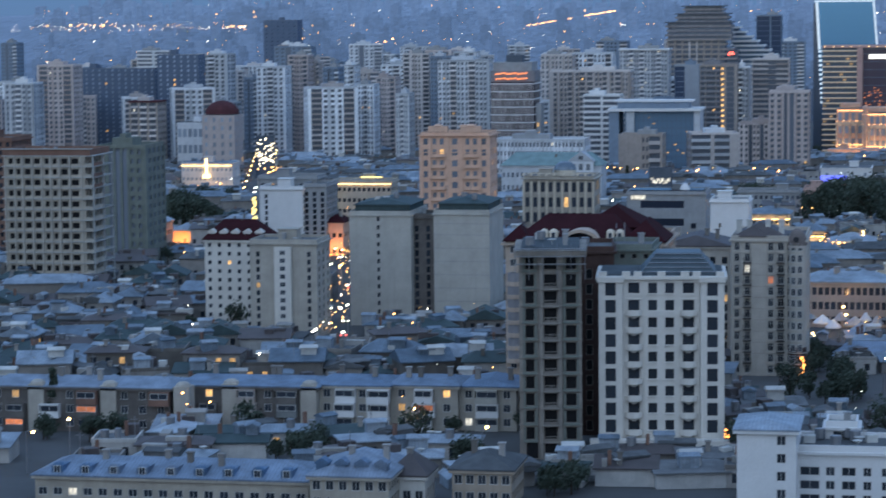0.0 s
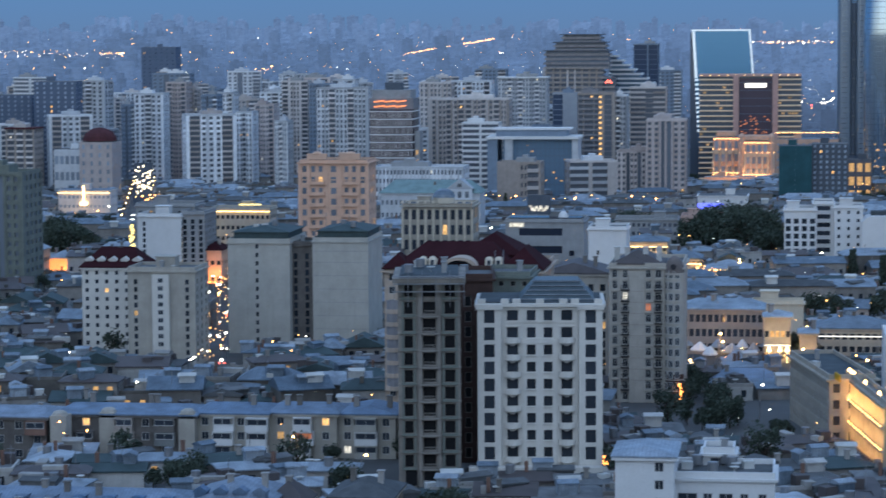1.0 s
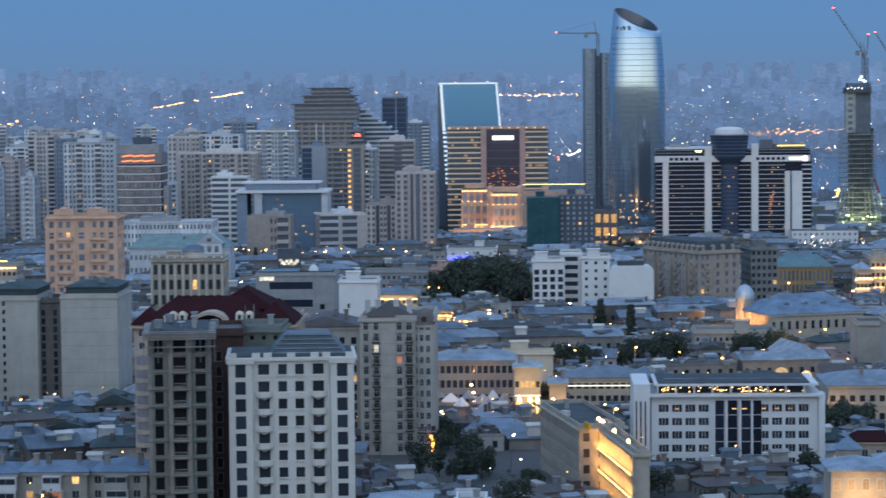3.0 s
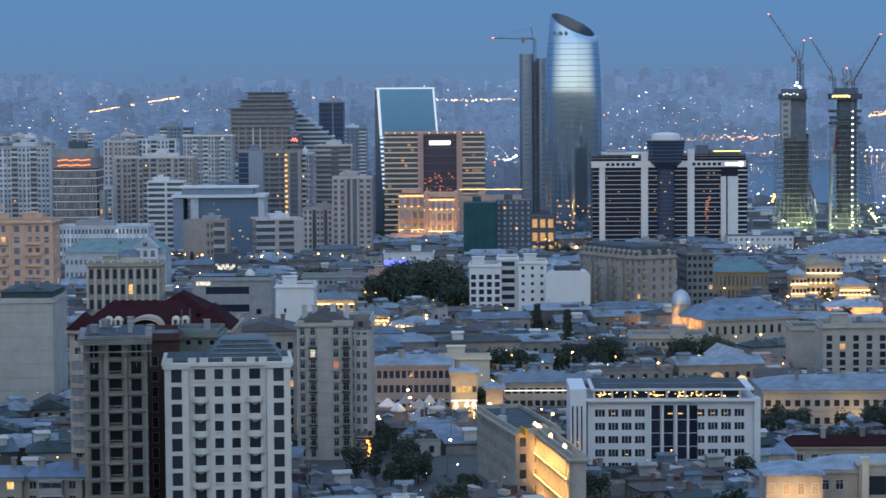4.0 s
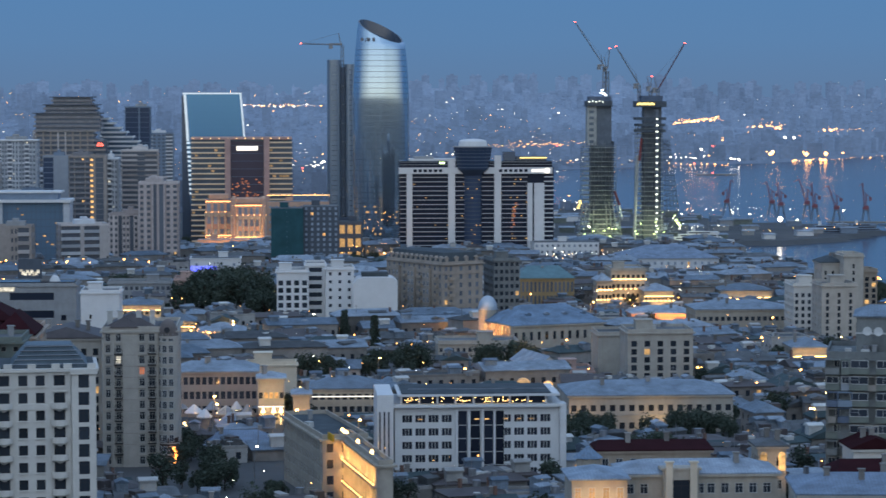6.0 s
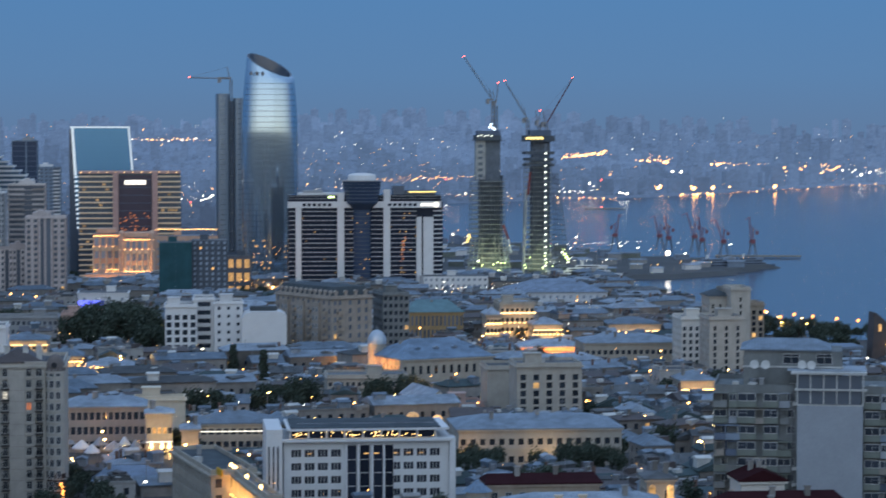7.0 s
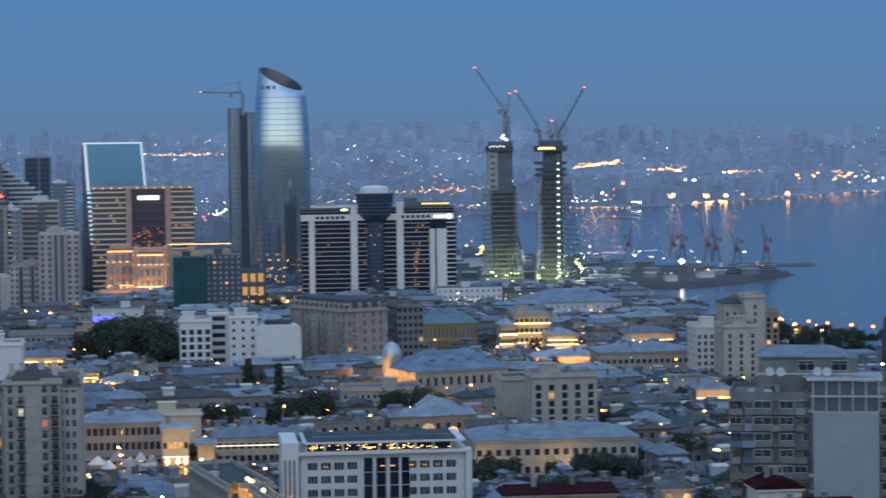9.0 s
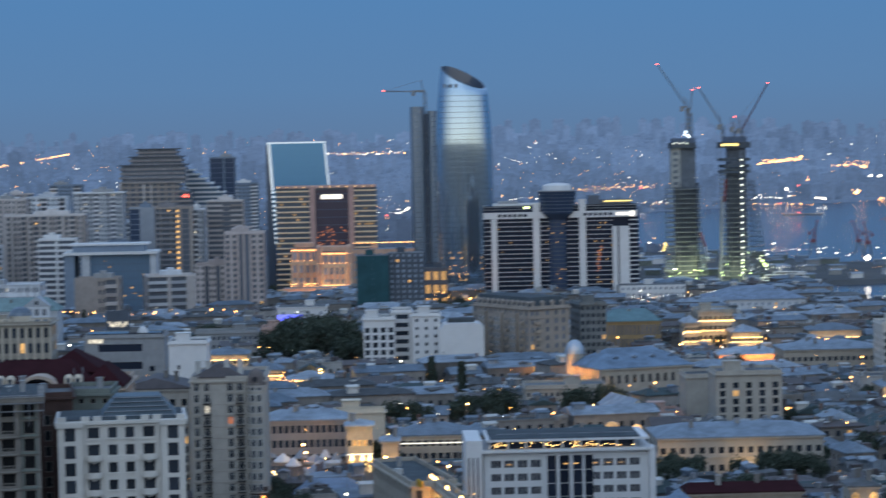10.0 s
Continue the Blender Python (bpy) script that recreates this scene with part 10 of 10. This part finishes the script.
def far_town():
    rnd = random.Random(31)
    f = Form()
    made = 0
    while made < 13000:
        y = 4930 - 2750 * rnd.random() ** 1.5
        x = rnd.uniform(-0.36, 0.36) * y
        if in_sea(x, y) or in_sea(x, y - 30) or not free(x, y, 12):
            continue
        made += 1
        w, d = rnd.choice((rnd.uniform(4, 9), rnd.uniform(6, 16))), rnd.uniform(7, 16)
        h = rnd.choice((2.5, 3, 3.5, 4, 5, 7)) if rnd.random() < 0.93 else rnd.uniform(12, 26)
        if y > 3700 and rnd.random() < (0.16 if x > 100 else 0.05):
            w, h = rnd.uniform(10, 24), rnd.uniform(16, 40)
        z = land(x, y)
        f.box(x - w / 2, x + w / 2, y, y + d, z - 2, z + h)
        if h > 20:
            f.box(x - w / 6, x + w / 6, y + 2, y + d - 2, z + h, z + h + 3)
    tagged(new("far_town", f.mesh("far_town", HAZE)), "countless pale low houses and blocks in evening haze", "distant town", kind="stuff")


def sparks(name, label, mat, spots):
    """Small glowing lanterns far off, each an eight-sided bead."""
    f = Form()
    for x, y, z, r in spots:
        n = len(f.v)
        f.v += [(x - r, y, z), (x, y - r, z), (x + r, y, z), (x, y + r, z), (x, y, z - r), (x, y, z + r)]
        f.f += [tuple(n + i for i in q) for q in ((0, 1, 5), (1, 2, 5), (2, 3, 5), (3, 0, 5), (1, 0, 4), (2, 1, 4), (3, 2, 4), (0, 3, 4))]
    tagged(new(name, f.mesh(name, M[mat])), label, "street lights", kind="stuff")


def far_lights():
    rnd = random.Random(37)
    warm, white, red = [], [], []
    k = 0
    while k < 1500:
        y = rnd.uniform(1900, 4900)
        x = rnd.uniform(-0.36, 0.36) * y
        if in_sea(x, y) or not free(x, y, 8):
            continue
        k += 1
        (warm if rnd.random() < 0.8 else white).append((x, y, land(x, y) + rnd.uniform(5, 16), y / 4446 * rnd.choice((0.22, 0.28, 0.34, 0.45, 0.8))))
    # strings of lamps along far roads, hillsides and the shore
    def string(p, q, n, spread, bunch, r):
        for i in range(n):
            t = (i + rnd.uniform(-0.5, 0.5)) / n
            x, y = p[0] + (q[0] - p[0]) * t, p[1] + (q[1] - p[1]) * t
            z = p[2] + (q[2] - p[2]) * t + rnd.gauss(0, 0.5) * spread
            bunch.append((x, y + rnd.uniform(-8, 8), z, y / 4446 * r * rnd.choice((0.4, 0.55, 0.7, 1.1))))

    string((-663.5, 4300.0, 66.2), (-501.8, 4300.0, 91.8), 110, 1.0, warm, 0.75)
    string((-1490.3, 4000.0, 75.2), (-1072.2, 4000.0, 69.9), 90, 8.1, white, 0.60)
    string((-1441.0, 4000.0, 71.0), (-1072.1, 4000.0, 73.6), 50, 9.0, warm, 0.70)
    string((-1337.7, 3900.0, 77.8), (-1261.5, 3900.0, 76.2), 10, 1.8, warm, 1.60)
    string((-1082.6, 3900.0, 73.0), (-1045.3, 3900.0, 73.5), 8, 0.9, warm, 1.40)
    string((-992.4, 3700.0, 38.6), (-358.1, 3700.0, 59.3), 60, 28.3, white, 0.50)
    string((-992.2, 3700.0, 47.2), (-358.1, 3700.0, 67.6), 50, 25.0, warm, 0.50)
    string((-769.5, 3600.0, 51.6), (-744.2, 3600.0, 55.5), 8, 2.4, warm, 1.30)
    string((-979.3, 4300.0, 70.5), (-928.8, 4300.0, 69.1), 6, 1.0, warm, 1.10)
    string((-58.3, 4200.0, 84.7), (73.7, 4200.0, 83.5), 26, 2.8, warm, 0.90)
    string((-58.3, 4200.0, 84.7), (73.8, 4200.0, 85.4), 14, 2.8, white, 0.90)
    string((-62.2, 3000.0, 57.8), (52.1, 3000.0, 16.4), 30, 16.9, white, 0.70)
    string((31.9, 3000.0, 19.3), (53.5, 3000.0, 21.8), 8, 2.0, white, 1.40)
    string((257.0, 3600.0, 27.1), (443.1, 3600.0, 33.6), 70, 4.0, warm, 0.70)
    string((215.1, 4200.0, 68.1), (488.7, 4200.0, 70.5), 40, 20.8, white, 0.50)
    string((204.8, 4000.0, 47.6), (465.4, 4000.0, 45.3), 40, 27.0, warm, 0.50)
    string((168.8, 3300.0, 32.2), (406.2, 3300.0, 11.6), 40, 16.3, white, 0.60)
    string((686.5, 4300.0, 57.3), (761.0, 4300.0, 59.0), 34, 2.9, warm, 0.80)
    string((761.0, 4300.0, 24.7), (768.0, 4300.0, 32.5), 12, 4.8, warm, 0.90)
    string((825.9, 4300.0, 53.9), (876.1, 4300.0, 48.7), 14, 5.8, warm, 0.70)
    string((963.4, 4400.0, 40.0), (1061.7, 4400.0, 36.6), 18, 3.0, warm, 0.70)
    string((1121.2, 4450.0, 30.4), (1189.8, 4450.0, 36.3), 18, 3.0, warm, 0.80)
    string((791.2, 4500.0, 15.7), (1503.7, 4500.0, 25.8), 80, 16.2, white, 0.55)
    string((791.2, 4500.0, 20.8), (1503.6, 4500.0, 33.2), 60, 22.3, warm, 0.50)
    string((381.9, 3900.0, 25.1), (667.6, 3900.0, 5.8), 60, 19.3, white, 0.60)
    string((393.3, 3600.0, 6.8), (616.2, 3600.0, 11.2), 24, 3.2, white, 0.80)
    string((464.3, 4000.0, 13.5), (666.2, 4000.0, 30.7), 30, 12.6, warm, 0.60)
    string((1227.4, 4550.0, 15.7), (1520.4, 4550.0, 19.6), 22, 3.1, warm, 1.00)
    # bright lamps along the far shore road
    string((667.9, 4250.0, 52.5), (746.4, 4250.0, 61.5), 26, 2.5, warm, 1.85)
    string((797.5, 4250.0, 48.4), (856.8, 4250.0, 45.9), 12, 3, warm, 1.85)
    string((937.1, 4300.0, 39.6), (967.3, 4300.0, 41.3), 6, 2, warm, 2.11)
    string((1053.1, 4350.0, 29.8), (1135.3, 4350.0, 32.0), 14, 5, warm, 1.98)
    string((1158.7, 4400.0, 23.9), (1200.5, 4400.0, 35.7), 9, 3, warm, 1.58)
    string((1217.2, 4450.0, 23.5), (1394.5, 4450.0, 19.7), 17, 7, white, 1.98)
    string((975.3, 4300.0, 25.4), (1030.9, 4300.0, 28.8), 6, 4, white, 1.85)
    string((965.4, 4200.0, 17.6), (994.0, 4200.0, 13.4), 5, 3, white, 1.72)
    string((815.3, 4150.0, 28.6), (887.9, 4150.0, 26.0), 8, 6, white, 1.72)
    string((561.2, 3600.0, 12.7), (603.6, 3600.0, 10.6), 6, 1, white, 1.50)
    string((646.9, 3600.0, 9.3), (665.3, 3600.0, 8.3), 5, 1.5, white, 1.85)
    string((735.4, 3780.0, -0.6), (832.5, 3780.0, 3.5), 18, 2, warm, 2.11)
    string((715.1, 4100.0, 25.8), (727.4, 4100.0, 26.6), 6, 5, warm, 1.98)
    string((660.3, 3900.0, 15.8), (755.2, 3900.0, 21.9), 7, 4, white, 1.72)
    # quays of the port
    string((306.0, 2030.0, 10.0), (404.0, 2100.0, 9.0), 26, 1.0, white, 0.6)
    string((262.0, 1800.0, 9.0), (330.0, 1840.0, 8.0), 22, 2.0, white, 0.6)
    string((330.0, 1770.0, 8.0), (440.0, 1850.0, 8.0), 14, 1.5, warm, 0.7)
    white.append((365.0, 1820.0, 14.0, 2.0))
    # avenues between the towers
    string((34.6, 1450.0, 15.9), (70.6, 1450.0, 20.2), 22, 3.0, warm, 0.6)
    string((50.9, 1545.0, 25.8), (70.1, 1545.0, 30.9), 16, 5.0, warm, 0.55)
    string((-48.7, 1500.0, 15.5), (-7.9, 1450.0, 16.3), 18, 2.0, warm, 0.8)
    string((-31.7, 850.0, 27.8), (-12.7, 800.0, 29.6), 24, 0.6, warm, 1.5)
    string((149.1, 1420.0, 14.9), (255.3, 1460.0, 15.4), 40, 2.0, white, 0.7)
    string((153.3, 1400.0, 15.2), (250.9, 1420.0, 14.0), 30, 2.0, warm, 0.9)
    string((-215.3, 1250.0, 24.0), (-64.7, 1280.0, 20.6), 34, 3.0, warm, 1.6)
    string((285.1, 3900.0, 25.6), (452.8, 3900.0, 29.1), 40, 7.0, warm, 0.60)
    string((772.1, 4700.0, 81.4), (1570.2, 4700.0, 79.2), 60, 42.3, white, 0.40)
    string((700.1, 3690.0, -0.0), (863.2, 3880.0, -0.2), 26, 1.0, warm, 1.5)
    string((390.3, 3500.0, 8.0), (690.7, 3640.0, -0.3), 44, 3.0, warm, 0.9)
    string((872.1, 3920.0, 0.5), (1550.5, 4640.0, 8.1), 60, 2.0, warm, 0.8)
    for x, y in ((1028, 4202), (1028, 4202), (1352, 4611), (1438, 4660), (1492, 4660), (1492, 4660), (765, 3896), (791, 3890), (820, 3884), (856, 3910), (975, 3988)):
        warm.append((x, y, 9, 3.2))
    for _ in range(26):
        x, y = rnd.choice(((562, 3976), (806, 3955), (841, 3947)))
        warm.append((x + rnd.uniform(-60, 60), y + 20, 6 + rnd.uniform(0, 5), 1.2))
    for i in range(36):
        x, y = rnd.uniform(150, 760), rnd.uniform(1900, 2450)
        if not in_sea(x, y):
            white.append((x, y, land(x, y) + 7, rnd.uniform(0.25, 0.55)))
    for i in range(22):
        a = rnd.random()
        red.append((rnd.uniform(-0.3, 0.2) * 3000, 3000, land(0, 3000) + rnd.uniform(5, 40), 0.9))
    sparks("far_warm_lights", "scattered warm street lights of the far town", "lampwarm", warm)
    sparks("far_white_lights", "scattered white street lights of the far town", "lampwhite", white)
    sparks("far_red_lights", "scattered red warning lights over the far town", "lampred", red)


# ---- street lamps, cars and town lights ----
def lamp_kind(mat, label):
    b = thing("street_lamp", label, "street lamp", 0, 0, -500, 0, "street lamps")
    part("pole", Form().tube(0, 0, 0.14, -0.5, 7.0, 6, 0.09), M["steel"], b)
    part("arm", Form().bar((0, 0, 7), (0, -1.4, 7.3), 0.1), M["steel"], b)
    part("lantern", Form().dome(0, -1.4, 7.0, 0.26, 0.2, 8, 2).tube(0, -1.4, 0.26, 6.85, 7.0, 8), M[mat], b, "glowing lantern")
    return Kind(b)


def car_kind(mat, label):
    b = thing("car", label, "car", 0, 0, -500, 0, "cars on the streets")
    part("body", Form().box(-0.9, 0.9, -2.2, 2.2, 0.3, 0.85).hip(-0.85, 0.85, -1.2, 1.6, 0.87, 0.6, 0.5, 0.02), M[mat], b)
    for sx in (-0.62, 0.62):
        part("headlight", Form().box(sx - 0.22, sx + 0.22, -2.27, -2.2, 0.5, 0.75), M["lampwhite"], b)
        part("tail_light", Form().box(sx - 0.2, sx + 0.2, 2.2, 2.26, 0.55, 0.75), M["lampred"], b)
        for yy in (-1.35, 1.35):
            w = part("wheel", Form().tube(0, 0, 0.33, -0.1, 0.1, 10), M["darkframe"], b)
            w.matrix_local = pose(sx * 1.35, yy, 0.33, 0, 90, 0)
    return Kind(b)


AVENUE = (58.7, 1440.0)


def street_things():
    rnd = random.Random(41)
    warm, white = lamp_kind("lampstreet", "steel street lamp with an orange lantern"), lamp_kind("lampwhite", "steel street lamp with a white lantern")
    cars = [car_kind("white2", "white car with lit headlights"), car_kind("darkgrey2", "dark car with lit headlights"), car_kind("grey", "grey car with lit headlights")]
    for k, ((x0, y0), (x1, y1), r) in enumerate(STREETS):
        n = int(math.hypot(x1 - x0, y1 - y0) / 60)
        turn = math.degrees(math.atan2(y1 - y0, x1 - x0)) - 90
        for i in range(n + 1):
            t = i / max(1, n)
            x, y = x0 + (x1 - x0) * t, y0 + (y1 - y0) * t
            for sd in (-1, 1):
                (warm if k != 0 else white).put(pose(x + sd * (r - 0.5), y, land(x, y), 0, 0, turn))
        for i in range(int(n * 1.2)):
            t = rnd.random()
            x, y = x0 + (x1 - x0) * t + rnd.choice((-2.6, 0.2, 2.6)), y0 + (y1 - y0) * t
            rnd.choice(cars).put(pose(x, y, land(x, y), 0, 0, turn + rnd.choice((0, 0, 180))))
    # scattered lamps and lit doorways among the roofs
    glow, pale, amber = [], [], []
    for _ in range(900):
        y = rnd.uniform(430, 1500)
        x = rnd.uniform(-0.30, 0.30) * y
        if free(x, y, 1.0) and not in_sea(x, y):
            (glow if rnd.random() < 0.75 else pale).append((x, y, land(x, y) + rnd.uniform(4.5, 8.5), rnd.choice((0.08, 0.10, 0.13, 0.18, 0.34)) * (0.7 if y < 650 else 1.1)))
    for _ in range(90):
        t = rnd.random() ** 0.8
        (x0, y0), (x1, y1), q = STREETS[0]
        x, y = x0 + (x1 - x0) * t + rnd.uniform(-3.2, 3.2), y0 + (y1 - y0) * t
        (glow if rnd.random() < 0.8 else pale).append((x, y, land(x, y) + rnd.uniform(0.7, 5.5), rnd.choice((0.08, 0.10, 0.13, 0.18))))
    for x, y in ((276.5, 1145.5), (282.8, 1116.5), (287.0, 1100.0), (293.0, 1082.0), (297.9, 1065.8), (266.0, 1128.0), (272.0, 1098.0)):
        amber.append((x - 6, y - 22, land(x, y) + 8.5, 0.8))
    sparks("promenade_lamps", "orange lamps among the trees by the water", "lamporange", amber)
    sparks("lane_lamps", "small amber lamps over the old town lanes", "lampwarm", glow)
    sparks("lane_lamps", "small white lamps over the old town lanes", "lampwhite", pale)
    used = 0
    for x, y in SLOTS:
        if used < 16 and rnd.random() < 0.15 and free(x, y, 1.0):
            (warm if rnd.random() < 0.6 else white).put(pose(x, y, land(x, y), 0, 0, rnd.uniform(0, 360)))
            used += 1
        elif rnd.random() < 0.03 and free(x, y, 3.0) and y < 640:
            rnd.choice(cars).put(pose(x + 3, y, land(x, y), 0, 0, STREET + rnd.choice((0, 90, 180))))
    # lamps in yards and lanes that light the walls round them
    yards = [q for q in SLOTS if 560 < q[1] < 1120 and -0.06 < q[0] / q[1] < 0.27 and free(*q, 5.0) and not 925 < q[1] < 960]
    for x, y in rnd.sample(yards, min(30, len(yards))):
        warm.put(pose(x, y, land(x, y), 0, 0, rnd.uniform(0, 360)))
        lamp = bpy.data.lights.new("yard_lamp_light", "POINT")
        lamp.energy, lamp.color, lamp.shadow_soft_size = rnd.choice((500, 800, 1300)) * (y / 800) ** 2, (1.0, 0.50, 0.16), 0.3
        new("yard_lamp_light", lamp).matrix_world = pose(x, y - 2.0, land(x, y) + 6.6)
    # promenade by the water and the quays
    for x, y in ((269.1, 1093.5), (276.9, 1083.1), (291.4, 1079.7), (274.4, 1136.6), (264.1, 1212.7), (258.0, 1251.8), (251.0, 1231.8), (255.4, 1298.3), (266.5, 914.1), (248.9, 1311.9), (237.6, 1352.0)):
        for dx in (0,):
            warm.put(pose(x + dx, y, land(x, y), 0, 0, 0))
    # strong lamps that light up a street corner each
    for x, y, watts in ((72.4, 764.4, 900), (72.7, 803.3, 900), (69.5, 844.4, 700), (74.3, 747.0, 700), (-3.5, 623.5, 900), (4.6, 640.1, 900), (-16.6, 619.4, 500),
                        (88.0, 595.3, 700), (73.1, 617.4, 500), (260.7, 1054.2, 700), (269.4, 1044.3, 700), (-54.9, 992.1, 900), (-16.8, 868.5, 700), (-260.6, 843.5, 800), (-194.7, 849.9, 600), (-167.0, 724.6, 500), (*AVENUE, 9000), (77.7, 820.4, 900), (-17.1, 883.7, 900), (-39.8, 902.1, 900), (-27.3, 928.2, 800), (2.6, 802.0, 500), (59.5, 865.0, 800), (202.7, 1109.3, 800), (249.5, 1098.1, 900)):
        warm.put(pose(x, y, land(x, y), 0, 0, 0))
        lamp = bpy.data.lights.new("street_lamp_light", "POINT")
        lamp.energy, lamp.color, lamp.shadow_soft_size = watts * 1.6, (1.0, 0.48, 0.14), 0.3
        new("street_lamp_light", lamp).matrix_world = pose(x, y - 2.2, land(x, y) + 6.4)
    for k in (warm, white, *cars):
        k.clear()


backdrop()
far_town()
far_lights()
street_things()


# ---- the port: sheds, masts and floodlights on the quay ----
def port():
    rnd = random.Random(51)
    k = 0
    while k < 64:
        x, y = rnd.uniform(120, 470), rnd.uniform(1640, 2180)
        if any(in_sea(x + a, y + e) for a in (-14, 14) for e in (-10, 10)) or not free(x, y, 12) or x / y < 0.10:
            continue
        k += 1
        w, d, h = rnd.uniform(6, 15), rnd.uniform(5, 10), rnd.uniform(2.5, 4.5)
        b = thing("quay_shed", "low pale quay shed with a shallow roof", "shed", x, y, land(x, y), rnd.uniform(-8, 12), "sheds on the quay")
        part("wall", Form().box(-w / 2, w / 2, 0, d, -3, h), M[rnd.choice(("grey", "bluegrey", "greenconc", "white2"))], b)
        part("roof", Form().hip(-w / 2 - 0.5, w / 2 + 0.5, -0.5, d + 0.5, h + 0.3, 0.9, 0), M["tin"], b)
        PLOTS.append((x, y, 0, w / 2, d))
    for k in range(26):
        x, y = rnd.uniform(150, 470), rnd.uniform(1650, 2100)
        if in_sea(x, y) or x / y < 0.10:
            continue
        b = thing("floodlight_mast", "steel quay mast with glowing floodlights", "floodlight", x, y, land(x, y), 0, "floodlight masts")
        part("mast", Form().tube(0, 0, 0.25, -1, 13, 6, 0.15), M["steel"], b)
        part("lamp_head", Form().box(-0.5, 0.5, -0.4, 0.3, 12.8, 13.4), M[rnd.choice(("lampwhite", "lampwhite", "lampgreen"))], b)


port()
